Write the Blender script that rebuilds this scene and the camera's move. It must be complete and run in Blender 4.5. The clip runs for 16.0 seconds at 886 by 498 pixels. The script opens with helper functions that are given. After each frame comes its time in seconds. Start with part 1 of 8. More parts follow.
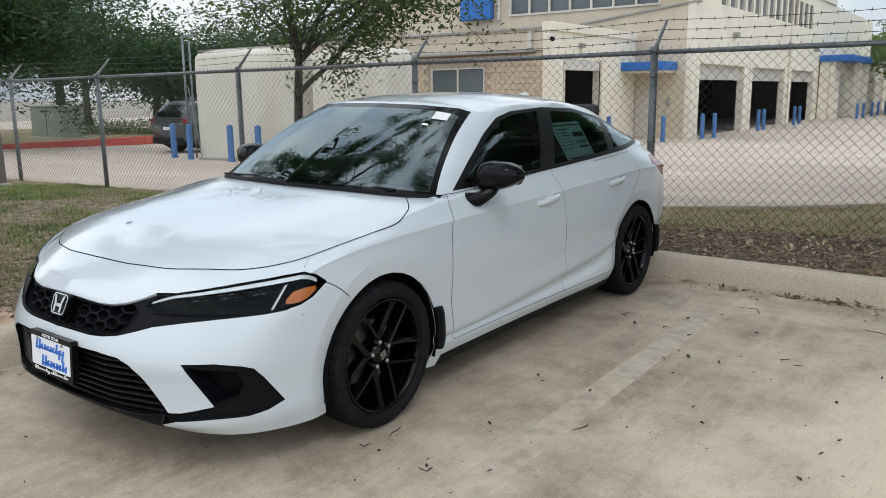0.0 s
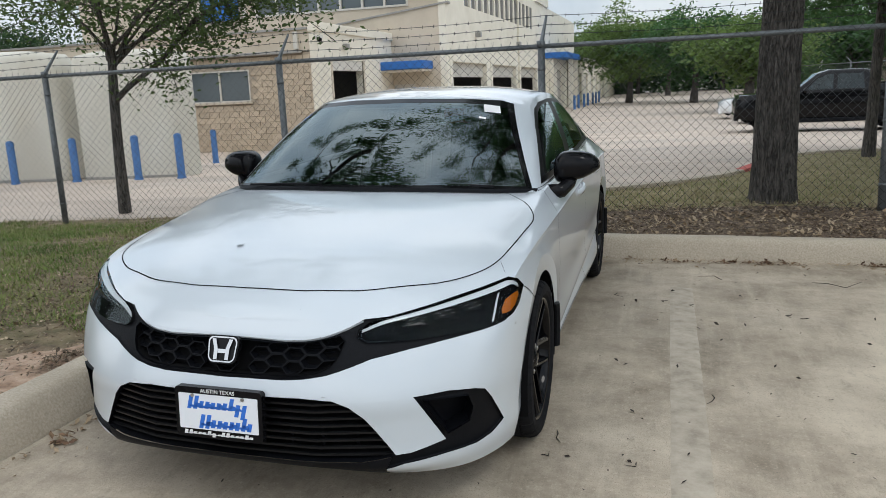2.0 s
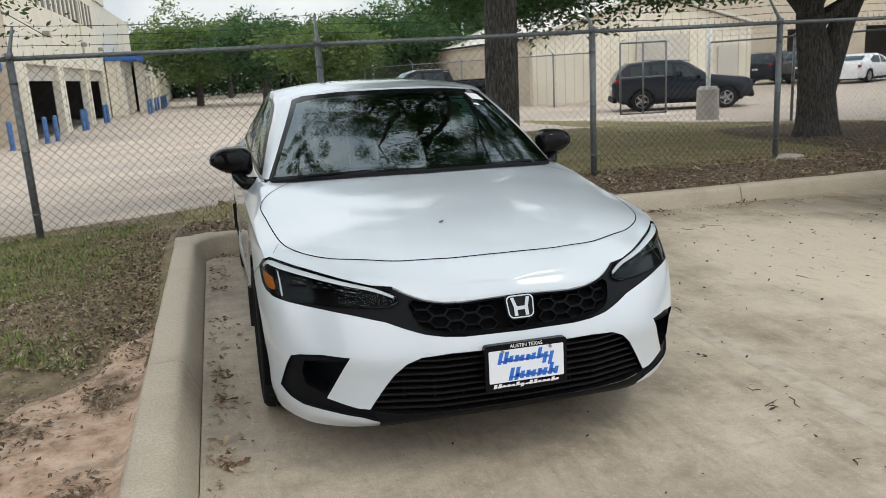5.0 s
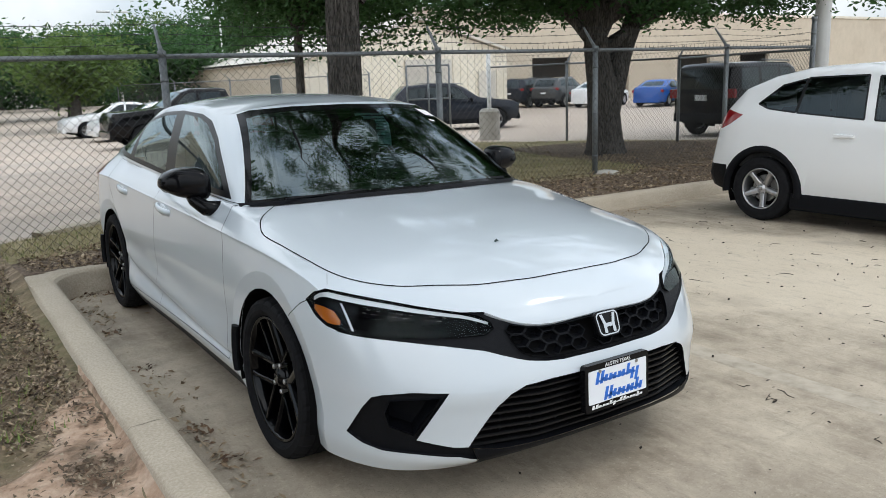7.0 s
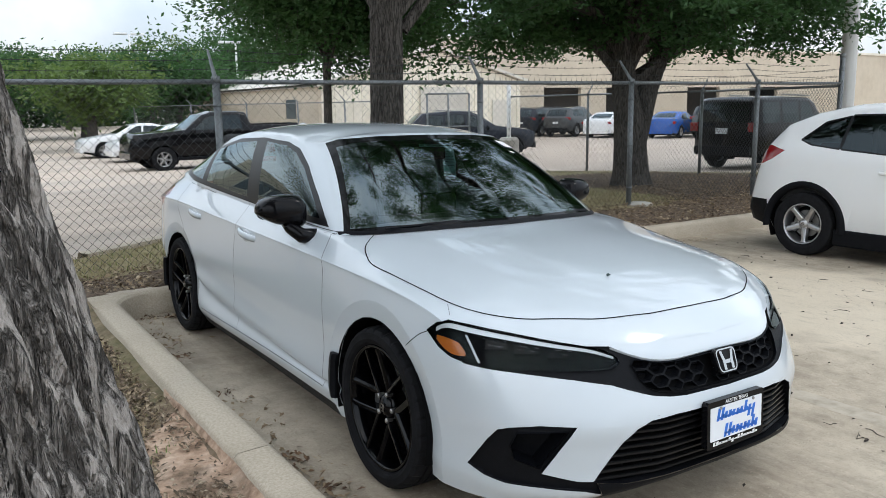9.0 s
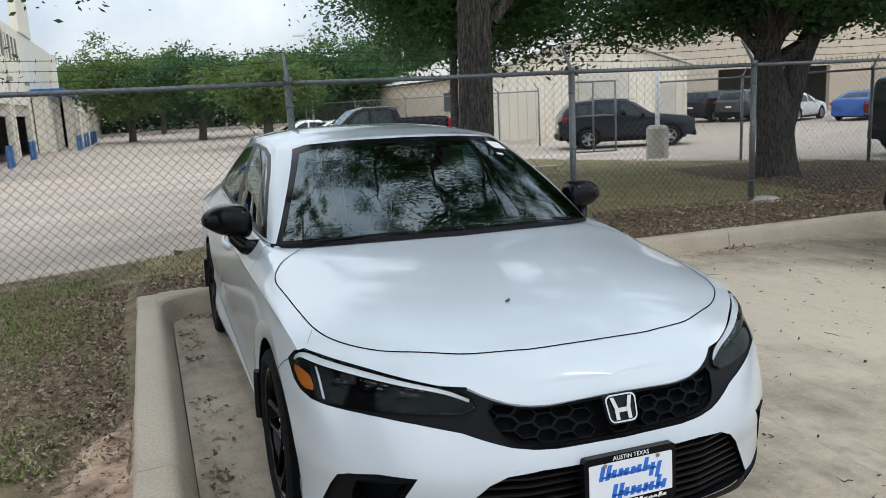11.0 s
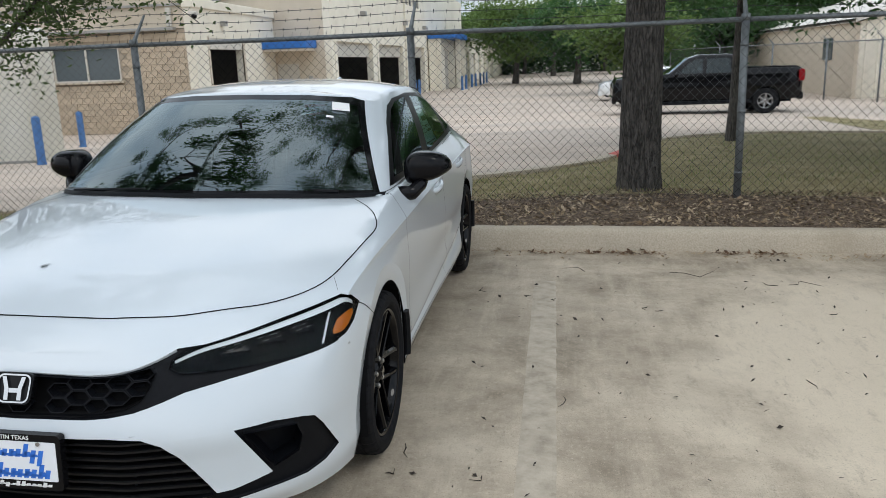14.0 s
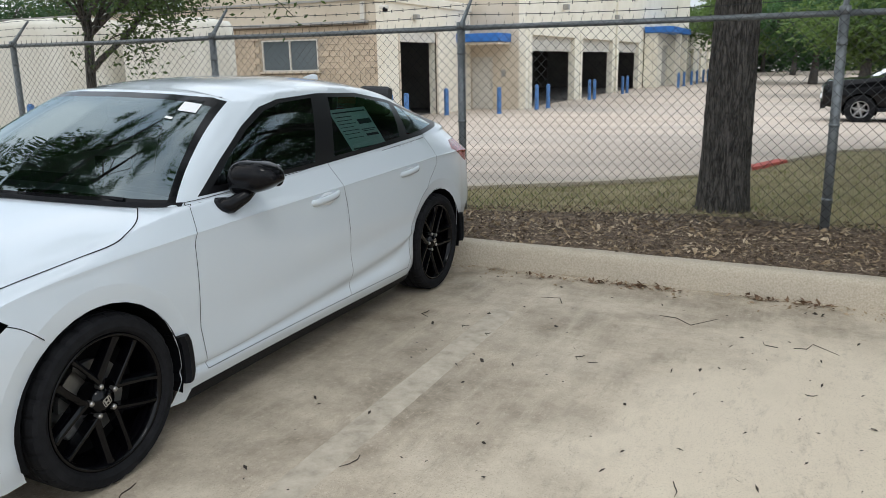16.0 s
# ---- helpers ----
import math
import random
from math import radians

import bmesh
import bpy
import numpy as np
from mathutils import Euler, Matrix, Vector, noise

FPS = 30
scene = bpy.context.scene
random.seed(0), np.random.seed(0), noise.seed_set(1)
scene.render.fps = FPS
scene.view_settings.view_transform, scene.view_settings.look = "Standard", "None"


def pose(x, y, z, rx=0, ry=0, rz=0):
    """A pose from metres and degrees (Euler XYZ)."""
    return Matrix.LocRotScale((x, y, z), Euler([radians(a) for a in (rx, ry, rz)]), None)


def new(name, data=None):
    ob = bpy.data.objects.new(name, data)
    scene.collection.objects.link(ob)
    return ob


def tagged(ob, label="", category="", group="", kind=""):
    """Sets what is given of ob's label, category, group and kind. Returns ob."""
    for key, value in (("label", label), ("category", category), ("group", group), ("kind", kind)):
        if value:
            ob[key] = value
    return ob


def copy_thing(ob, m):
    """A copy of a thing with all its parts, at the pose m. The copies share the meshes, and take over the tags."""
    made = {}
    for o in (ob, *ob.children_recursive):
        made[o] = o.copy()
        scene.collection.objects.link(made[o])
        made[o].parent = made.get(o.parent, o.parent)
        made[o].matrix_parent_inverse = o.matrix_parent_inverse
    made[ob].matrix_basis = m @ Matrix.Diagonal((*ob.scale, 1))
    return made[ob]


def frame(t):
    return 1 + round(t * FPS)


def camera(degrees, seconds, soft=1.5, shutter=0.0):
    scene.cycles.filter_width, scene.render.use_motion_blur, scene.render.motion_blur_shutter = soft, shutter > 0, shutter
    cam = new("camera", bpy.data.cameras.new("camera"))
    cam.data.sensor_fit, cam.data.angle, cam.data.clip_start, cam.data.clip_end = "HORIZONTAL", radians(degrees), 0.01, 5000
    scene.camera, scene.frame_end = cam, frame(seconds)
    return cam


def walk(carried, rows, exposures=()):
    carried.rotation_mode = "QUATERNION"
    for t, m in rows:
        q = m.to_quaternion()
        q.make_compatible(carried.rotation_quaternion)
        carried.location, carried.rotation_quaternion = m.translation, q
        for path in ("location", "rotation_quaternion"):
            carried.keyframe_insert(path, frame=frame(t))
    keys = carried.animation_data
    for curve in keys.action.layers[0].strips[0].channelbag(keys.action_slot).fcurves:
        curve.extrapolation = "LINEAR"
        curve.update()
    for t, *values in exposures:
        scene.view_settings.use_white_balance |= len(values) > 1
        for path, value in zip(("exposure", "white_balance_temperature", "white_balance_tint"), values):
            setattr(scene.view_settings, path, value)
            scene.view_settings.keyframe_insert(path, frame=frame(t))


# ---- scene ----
cam = camera(59.3, 16.0, soft=0.8)
METRES, TURN = 11.436, 36.1
START = (2.971, -1.46, 1.397)
ROWS = [
    (0.0, 0.0, 0.0, 0.0, -0.15, -11.2, 0.76),
    (0.5, -0.033, 0.0106, -0.0007, -4.73, -11.64, 1.29),
    (1.0, -0.0697, 0.0166, 0.0001, -9.84, -11.55, 1.65),
    (1.5, -0.102, 0.0338, 0.0008, -15.07, -11.48, 2.1),
    (2.0, -0.142, 0.0407, 0.0002, -20.08, -11.63, 2.61),
    (2.5, -0.1756, 0.0468, 0.0024, -24.73, -12.33, 3.23),
    (3.0, -0.2115, 0.0627, 0.0024, -29.26, -13.1, 3.76),
    (3.5, -0.2487, 0.0704, 0.004, -34.21, -13.62, 4.01),
    (4.0, -0.2751, 0.088, 0.0019, -39.82, -13.78, 3.93),
    (4.5, -0.3009, 0.1108, 0.0029, -45.98, -13.54, 3.57),
    (5.0, -0.3278, 0.1323, 0.0051, -52.36, -13.08, 3.23),
    (7.5, -0.3682, 0.2477, 0.0073, -71.71, -12.49, 1.52),
    (8.0, -0.3756, 0.2603, 0.0097, -71.93, -12.68, 1.17),
    (8.5, -0.3768, 0.2595, 0.0109, -71.24, -11.96, 1.16),
    (9.0, -0.3762, 0.2603, 0.0098, -69.92, -10.45, 0.97),
    (11.5, -0.2823, 0.1647, 0.0115, -54.11, -11.56, 3.69),
    (12.0, -0.2485, 0.1393, 0.0101, -51.82, -13.09, 4.01),
    (12.5, -0.218, 0.1089, 0.009, -48.39, -13.56, 3.41),
    (13.0, -0.1892, 0.0848, 0.0073, -43.49, -13.49, 2.26),
    (13.5, -0.1543, 0.0678, 0.0073, -36.51, -13.15, 1.52),
    (14.0, -0.1193, 0.0462, 0.0071, -27.93, -13.46, 2.04),
    (14.5, -0.0821, 0.0416, 0.0052, -21.58, -14.38, 2.18),
    (15.0, -0.0437, 0.0375, 0.0048, -17.58, -14.77, 1.97),
    (15.5, -0.0023, 0.0322, 0.0055, -14.48, -14.25, 1.63),
    (16.0, 0.0387, 0.0366, 0.0057, -11.14, -13.45, 1.1),
]
walk(cam, [(t, pose(*START, 0, 0, TURN) @ pose(METRES * x, METRES * y, METRES * z, 90 + pitch, roll, yaw)) for t, x, y, z, yaw, pitch, roll in ROWS],
     [(0.0, 0.30, 6400, 7.0), (1.0, 0.20, 6380, 7.0), (2.0, 0.18, 6350, 7.0), (3.0, 0.24, 6550, 7.0), (4.0, 0.26, 6680, 7.0), (5.0, 0.30, 6700, 7.0), (7.5, 0.40, 6300, 7.0), (9.0, 0.44, 6250, 7.0),
      (11.5, 0.18, 6250, 7.0), (12.5, 0.12, 6220, 7.0), (13.5, 0.16, 6270, 7.0), (14.5, 0.28, 6350, 7.0), (16.0, 0.42, 6370, 7.0)])

# ---- world, sun ----
world = bpy.data.worlds.new("overcast_sky")
scene.world = world
world.use_nodes = True
wn, wl = world.node_tree.nodes, world.node_tree.links
wn.clear()
w_out = wn.new("ShaderNodeOutputWorld")
w_bg = wn.new("ShaderNodeBackground")
w_sky = wn.new("ShaderNodeTexSky")
w_sky.sky_type = "NISHITA"
w_sky.sun_disc = False
w_sky.sun_elevation, w_sky.sun_rotation = radians(54), radians(232)
w_sky.air_density, w_sky.dust_density, w_sky.ozone_density = 1.0, 3.0, 1.0
w_noise = wn.new("ShaderNodeTexNoise")
w_noise.inputs["Scale"].default_value, w_noise.inputs["Detail"].default_value = 2.6, 7.0
w_noise.inputs["Roughness"].default_value = 0.55
w_ramp = wn.new("ShaderNodeValToRGB")
w_ramp.color_ramp.elements[0].position, w_ramp.color_ramp.elements[0].color = 0.36, (4.9, 5.6, 6.5, 1)
w_ramp.color_ramp.elements[1].position, w_ramp.color_ramp.elements[1].color = 0.62, (9.3, 9.4, 9.6, 1)
w_mix = wn.new("ShaderNodeMix")
w_mix.data_type = "RGBA"
w_mix.inputs[0].default_value = 0.8
w_bg.inputs["Strength"].default_value = 0.155
wl.new(w_noise.outputs["Fac"], w_ramp.inputs["Fac"])
wl.new(w_sky.outputs["Color"], w_mix.inputs[6])
wl.new(w_ramp.outputs["Color"], w_mix.inputs[7])
# the cloud base is greyer low over the horizon
w_co = wn.new("ShaderNodeTexCoord")
w_sep = wn.new("ShaderNodeSeparateXYZ")
w_low = wn.new("ShaderNodeMapRange")
w_low.interpolation_type = "SMOOTHSTEP"
w_low.inputs[1].default_value, w_low.inputs[2].default_value, w_low.inputs[3].default_value, w_low.inputs[4].default_value = 0.0, 0.30, 0.58, 1.0
w_mul = wn.new("ShaderNodeVectorMath")
w_mul.operation = "SCALE"
wl.new(w_co.outputs["Generated"], w_sep.inputs[0])
wl.new(w_sep.outputs["Z"], w_low.inputs[0])
wl.new(w_mix.outputs[2], w_mul.inputs[0])
wl.new(w_low.outputs[0], w_mul.inputs["Scale"])
wl.new(w_mul.outputs[0], w_bg.inputs["Color"])
wl.new(w_bg.outputs["Background"], w_out.inputs["Surface"])

sun_data = bpy.data.lights.new("sun", "SUN")
sun_data.energy, sun_data.angle, sun_data.color = 0.38, radians(14), (1.0, 0.96, 0.9)
sun = new("sun", sun_data)
sun.matrix_world = pose(0, 0, 30, 36, 0, 52)

# ---- materials ----
def material(name, color, rough=0.6, metal=0.0, coat=0.0):
    m = bpy.data.materials.new(name)
    m.use_nodes = True
    b = m.node_tree.nodes["Principled BSDF"]
    b.inputs["Base Color"].default_value = (*color, 1)
    b.inputs["Roughness"].default_value = rough
    b.inputs["Metallic"].default_value = metal
    b.inputs["Coat Weight"].default_value = coat
    return m


def grain(m, stops, scale=8.0, detail=8.0, stretch=(1, 1, 1), bump=0.0, bump_scale=None, rough_to=None, second=None, per_piece=0.0):
    """Noise-driven colour through a ramp, a second coarser layer, bump, roughness change and random shift from piece to piece."""
    t = m.node_tree
    n, l = t.nodes, t.links
    b = n["Principled BSDF"]
    co = n.new("ShaderNodeTexCoord")
    mp = n.new("ShaderNodeMapping")
    mp.inputs["Scale"].default_value = stretch
    l.new(co.outputs["Object"], mp.inputs["Vector"])
    no = n.new("ShaderNodeTexNoise")
    no.inputs["Scale"].default_value, no.inputs["Detail"].default_value = scale, detail
    no.inputs["Roughness"].default_value = 0.62
    l.new(mp.outputs["Vector"], no.inputs["Vector"])
    ramp = n.new("ShaderNodeValToRGB")
    els = ramp.color_ramp.elements
    while len(els) < len(stops):
        els.new(0.5)
    for e, (p, c) in zip(els, stops):
        e.position, e.color = p, (*c, 1)
    l.new(no.outputs["Fac"], ramp.inputs["Fac"])
    col = ramp.outputs["Color"]
    if second:
        s_scale, s_color, lo, hi, amount = second
        n2 = n.new("ShaderNodeTexNoise")
        n2.inputs["Scale"].default_value, n2.inputs["Detail"].default_value = s_scale, 6.0
        n2.inputs["Roughness"].default_value = 0.65
        l.new(mp.outputs["Vector"], n2.inputs["Vector"])
        mr = n.new("ShaderNodeMapRange")
        mr.inputs[1].default_value, mr.inputs[2].default_value, mr.inputs[4].default_value = lo, hi, amount
        l.new(n2.outputs["Fac"], mr.inputs[0])
        mx = n.new("ShaderNodeMix")
        mx.data_type = "RGBA"
        mx.inputs[7].default_value = (*s_color, 1)
        l.new(mr.outputs[0], mx.inputs[0])
        l.new(col, mx.inputs[6])
        col = mx.outputs[2]
    if per_piece:
        oi = n.new("ShaderNodeObjectInfo")
        hs = n.new("ShaderNodeHueSaturation")
        mr = n.new("ShaderNodeMapRange")
        mr.inputs[3].default_value, mr.inputs[4].default_value = 1 - per_piece, 1 + per_piece
        l.new(oi.outputs["Random"], mr.inputs[0])
        l.new(mr.outputs[0], hs.inputs["Value"])
        l.new(col, hs.inputs["Color"])
        col = hs.outputs["Color"]
    l.new(col, b.inputs["Base Color"])
    if rough_to is not None:
        mr = n.new("ShaderNodeMapRange")
        mr.inputs[1].default_value, mr.inputs[2].default_value = 0.3, 0.7
        mr.inputs[3].default_value, mr.inputs[4].default_value = b.inputs["Roughness"].default_value, rough_to
        l.new(no.outputs["Fac"], mr.inputs[0])
        l.new(mr.outputs[0], b.inputs["Roughness"])
    if bump:
        bn = n.new("ShaderNodeTexNoise")
        bn.inputs["Scale"].default_value, bn.inputs["Detail"].default_value = bump_scale or scale * 4, 6.0
        l.new(mp.outputs["Vector"], bn.inputs["Vector"])
        bu = n.new("ShaderNodeBump")
        bu.inputs["Strength"].default_value, bu.inputs["Distance"].default_value = bump, 0.02
        l.new(bn.outputs["Fac"], bu.inputs["Height"])
        l.new(bu.outputs["Normal"], b.inputs["Normal"])
    return m


def surface(name, stops, rough=0.85, metal=0.0, **kw):
    return grain(material(name, stops[0][1], rough, metal), stops, **kw)


def mottled_concrete(name, dark, mid, light, stain):
    """Weathered concrete: broad stains, cloudy mottling, drag streaks and fine aggregate."""
    m = material(name, mid, 0.8)
    n, l = m.node_tree.nodes, m.node_tree.links
    b = n["Principled BSDF"]
    co = n.new("ShaderNodeTexCoord")

    def layer(scale, detail, rough, stretch=(1, 1, 1), turn=0.0):
        mp = n.new("ShaderNodeMapping")
        mp.inputs["Scale"].default_value = stretch
        mp.inputs["Rotation"].default_value = (0, 0, turn)
        l.new(co.outputs["Object"], mp.inputs["Vector"])
        t = n.new("ShaderNodeTexNoise")
        t.inputs["Scale"].default_value, t.inputs["Detail"].default_value, t.inputs["Roughness"].default_value = scale, detail, rough
        t.inputs["Distortion"].default_value = 0.1
        l.new(mp.outputs["Vector"], t.inputs["Vector"])
        return t.outputs["Fac"]

    def span(fac, lo, hi, to):
        r = n.new("ShaderNodeMapRange")
        r.inputs[1].default_value, r.inputs[2].default_value, r.inputs[4].default_value = lo, hi, to
        l.new(fac, r.inputs[0])
        return r.outputs[0]

    def over(fac, a, color):
        x = n.new("ShaderNodeMix")
        x.data_type = "RGBA"
        l.new(fac, x.inputs[0])
        l.new(a, x.inputs[6])
        x.inputs[7].default_value = (*color, 1)
        return x.outputs[2]

    ramp = n.new("ShaderNodeValToRGB")
    e = ramp.color_ramp.elements
    e.new(0.5)
    for k, (p, c) in enumerate(((0.34, dark), (0.5, mid), (0.66, light))):
        e[k].position, e[k].color = p, (*c, 1)
    l.new(layer(1.6, 15, 0.72), ramp.inputs["Fac"])
    col = ramp.outputs["Color"]
    col = over(span(layer(0.38, 8, 0.6), 0.47, 0.66, 0.7), col, stain)
    col = over(span(layer(2.4, 12, 0.75, (3.2, 0.32, 1), 0.12), 0.50, 0.72, 0.55), col, light)
    col = over(span(layer(3.0, 12, 0.75, (0.4, 2.6, 1), 0.5), 0.55, 0.75, 0.45), col, stain)
    col = over(span(layer(5.5, 10, 0.8), 0.60, 0.72, 0.5), col, tuple(min(1, 1.22 * q) for q in light))
    col = over(span(layer(120, 4, 0.6), 0.58, 0.75, 0.35), col, dark)
    # the scoured pale patch in the neighbouring bay, with a torn edge
    gm = n.new("ShaderNodeMapping")
    gm.inputs["Location"].default_value, gm.inputs["Scale"].default_value = (-3.6 / 1.9, -1.9 / 2.5, 0), (1 / 1.9, 1 / 2.5, 0)
    l.new(co.outputs["Object"], gm.inputs["Vector"])
    gr = n.new("ShaderNodeTexGradient")
    gr.gradient_type = "SPHERICAL"
    l.new(gm.outputs["Vector"], gr.inputs["Vector"])
    ad = n.new("ShaderNodeMath")
    l.new(gr.outputs["Fac"], ad.inputs[0])
    l.new(layer(1.1, 12, 0.7), ad.inputs[1])
    col = over(span(ad.outputs[0], 0.66, 0.92, 0.85), col, tuple(min(1, 1.12 * q) for q in light))
    col = over(span(layer(16, 10, 0.85, (1, 0.3, 1)), 0.53, 0.68, 0.55), col, stain)
    col = over(span(layer(50, 8, 0.85), 0.54, 0.66, 0.5), col, tuple(min(1, 1.2 * q) for q in light))
    col = over(span(layer(160, 4, 0.7), 0.56, 0.68, 0.6), col, tuple(0.6 * q for q in dark))
    l.new(col, b.inputs["Base Color"])
    r = n.new("ShaderNodeMapRange")
    r.inputs[1].default_value, r.inputs[2].default_value, r.inputs[3].default_value, r.inputs[4].default_value = 0.3, 0.7, 0.9, 0.62
    l.new(layer(2.0, 8, 0.6), r.inputs[0])
    l.new(r.outputs[0], b.inputs["Roughness"])
    bu = n.new("ShaderNodeBump")
    bu.inputs["Strength"].default_value, bu.inputs["Distance"].default_value = 0.3, 0.01
    l.new(layer(70, 8, 0.7), bu.inputs["Height"])
    l.new(bu.outputs["Normal"], b.inputs["Normal"])
    return m


M_LOT = mottled_concrete("lot_concrete", (0.235, 0.190, 0.138), (0.43, 0.36, 0.274), (0.60, 0.516, 0.40), (0.212, 0.172, 0.128))
M_DRIVE = surface("drive_concrete", [(0.3, (0.42, 0.342, 0.272)), (0.5, (0.52, 0.432, 0.352)), (0.7, (0.60, 0.508, 0.42))], 0.85, scale=0.7, detail=10,
                  bump=0.2, bump_scale=60, second=(0.16, (0.34, 0.30, 0.26), 0.45, 0.66, 0.7), stretch=(0.5, 1.4, 1))
M_KERB = surface("kerb_concrete", [(0.34, (0.40, 0.342, 0.262)), (0.5, (0.485, 0.418, 0.325)), (0.66, (0.56, 0.49, 0.392))], 0.85, scale=85, detail=8,
                 bump=0.25, bump_scale=220, second=(1.5, (0.34, 0.28, 0.205), 0.50, 0.72, 0.55))
M_PAINTLINE = surface("worn_line_paint", [(0.30, (0.30, 0.255, 0.195)), (0.45, (0.43, 0.37, 0.29)), (0.66, (0.53, 0.465, 0.372))], 0.8, scale=11, detail=12, bump=0.2, bump_scale=90)
M_SOIL = surface("verge_soil", [(0.34, (0.095, 0.070, 0.043)), (0.5, (0.215, 0.158, 0.102)), (0.66, (0.37, 0.285, 0.195))], 0.95, scale=7, detail=12,
                 bump=0.8, bump_scale=40, second=(0.9, (0.135, 0.135, 0.055), 0.47, 0.62, 0.55))
M_CLAY = surface("bare_red_clay", [(0.34, (0.25, 0.160, 0.105)), (0.48, (0.46, 0.315, 0.22)), (0.66, (0.60, 0.45, 0.34))], 0.95, scale=9, detail=14, bump=1.0, bump_scale=34, second=(3.4, (0.15, 0.105, 0.07), 0.50, 0.66, 0.85))
M_MULCH = surface("mulch_bed", [(0.3, (0.06, 0.040, 0.026)), (0.5, (0.135, 0.093, 0.062)), (0.68, (0.25, 0.185, 0.13))], 0.95, scale=22, detail=10, bump=1.0, bump_scale=50)
M_LAWN = surface("dry_lawn", [(0.3, (0.18, 0.15, 0.075)), (0.5, (0.29, 0.24, 0.125)), (0.7, (0.39, 0.325, 0.185))], 0.95, scale=3, detail=12, bump=0.6, bump_scale=70,
                 second=(0.5, (0.17, 0.165, 0.065), 0.45, 0.64, 0.55))
M_FAR = surface("far_ground", [(0.3, (0.22, 0.19, 0.15)), (0.7, (0.32, 0.29, 0.24))], 0.95, scale=0.3)
M_GALV = surface("dark_galvanised_steel", [(0.3, (0.14, 0.155, 0.165)), (0.7, (0.24, 0.255, 0.265))], 0.45, 0.4, scale=14, bump=0.05)
M_WIRE = material("dull_fence_wire", (0.055, 0.058, 0.06), 0.55, 0.5)
M_STUCCO = surface("beige_stucco", [(0.3, (0.53, 0.46, 0.36)), (0.7, (0.61, 0.53, 0.42))], 0.9, scale=1.2, bump=0.15, bump_scale=60, second=(0.35, (0.44, 0.365, 0.275), 0.5, 0.7, 0.6))
M_CREAM = surface("cream_stucco", [(0.3, (0.73, 0.68, 0.57)), (0.7, (0.81, 0.76, 0.65))], 0.9, scale=1.2, bump=0.15, bump_scale=60, second=(0.4, (0.62, 0.56, 0.45), 0.5, 0.7, 0.5))
M_BLOCK = surface("split_face_block", [(0.3, (0.43, 0.345, 0.25)), (0.7, (0.54, 0.445, 0.335))], 0.95, scale=5, bump=0.8, bump_scale=25, per_piece=0.10)
M_WHITEWALL = surface("weathered_white_panel", [(0.3, (0.56, 0.53, 0.45)), (0.7, (0.66, 0.64, 0.57))], 0.8, scale=0.8, bump=0.08, bump_scale=30, second=(0.6, (0.47, 0.43, 0.34), 0.5, 0.75, 0.6), stretch=(1, 1, 0.35))
M_BLUE = surface("blue_paint", [(0.3, (0.02, 0.12, 0.42)), (0.7, (0.03, 0.17, 0.52))], 0.55, scale=4)
M_BOLLARD = surface("faded_blue_bollard_paint", [(0.3, (0.05, 0.14, 0.36)), (0.7, (0.09, 0.21, 0.45))], 0.6, scale=6)
# dark wall colour that holds the shade inside the open rooms
M_DARK = surface("unlit_room_shade", [(0.3, (0.10, 0.09, 0.08)), (0.7, (0.17, 0.15, 0.135))], 0.9, scale=1.5)
M_BARK = surface("furrowed_oak_bark", [(0.40, (0.026, 0.022, 0.018)), (0.5, (0.085, 0.075, 0.063)), (0.62, (0.19, 0.17, 0.147))], 0.95, scale=65, detail=12, stretch=(1, 1, 0.2), bump=1.0, bump_scale=60)
def leafy(name, a, b, scale):
    """Leaves: gloss and colour from the ramp, with light showing through them."""
    m = surface(name, [(0.3, a), (0.7, b)], 0.55, scale=scale)
    n, l = m.node_tree.nodes, m.node_tree.links
    bs, out = n["Principled BSDF"], n["Material Output"]
    tr = n.new("ShaderNodeBsdfTranslucent")
    mx = n.new("ShaderNodeMixShader")
    mx.inputs[0].default_value = 0.38
    src = bs.inputs["Base Color"].links[0].from_socket
    hs = n.new("ShaderNodeHueSaturation")
    hs.inputs["Value"].default_value, hs.inputs["Hue"].default_value = 1.5, 0.49
    l.new(src, hs.inputs["Color"])
    l.new(hs.outputs["Color"], tr.inputs["Color"])
    l.new(bs.outputs[0], mx.inputs[1])
    l.new(tr.outputs[0], mx.inputs[2])
    l.new(mx.outputs[0], out.inputs["Surface"])
    return m


M_LEAF = leafy("oak_leaves", (0.026, 0.072, 0.022), (0.062, 0.145, 0.042), 0.7)
M_LEAF4 = leafy("deep_green_leaves", (0.016, 0.044, 0.014), (0.040, 0.092, 0.028), 0.7)
M_LEAF3 = leafy("olive_green_leaves", (0.040, 0.072, 0.020), (0.085, 0.130, 0.036), 0.7)
M_LEAF2 = leafy("fresh_leaves", (0.07, 0.12, 0.028), (0.135, 0.21, 0.055), 0.5)
M_OAKBARK = surface("pale_ridged_oak_bark", [(0.36, (0.07, 0.060, 0.052)), (0.50, (0.165, 0.145, 0.13)), (0.64, (0.34, 0.312, 0.288))], 0.95, scale=48, detail=12, stretch=(1, 1, 0.35), bump=0.9, bump_scale=150, second=(9.0, (0.09, 0.076, 0.066), 0.54, 0.70, 0.6))


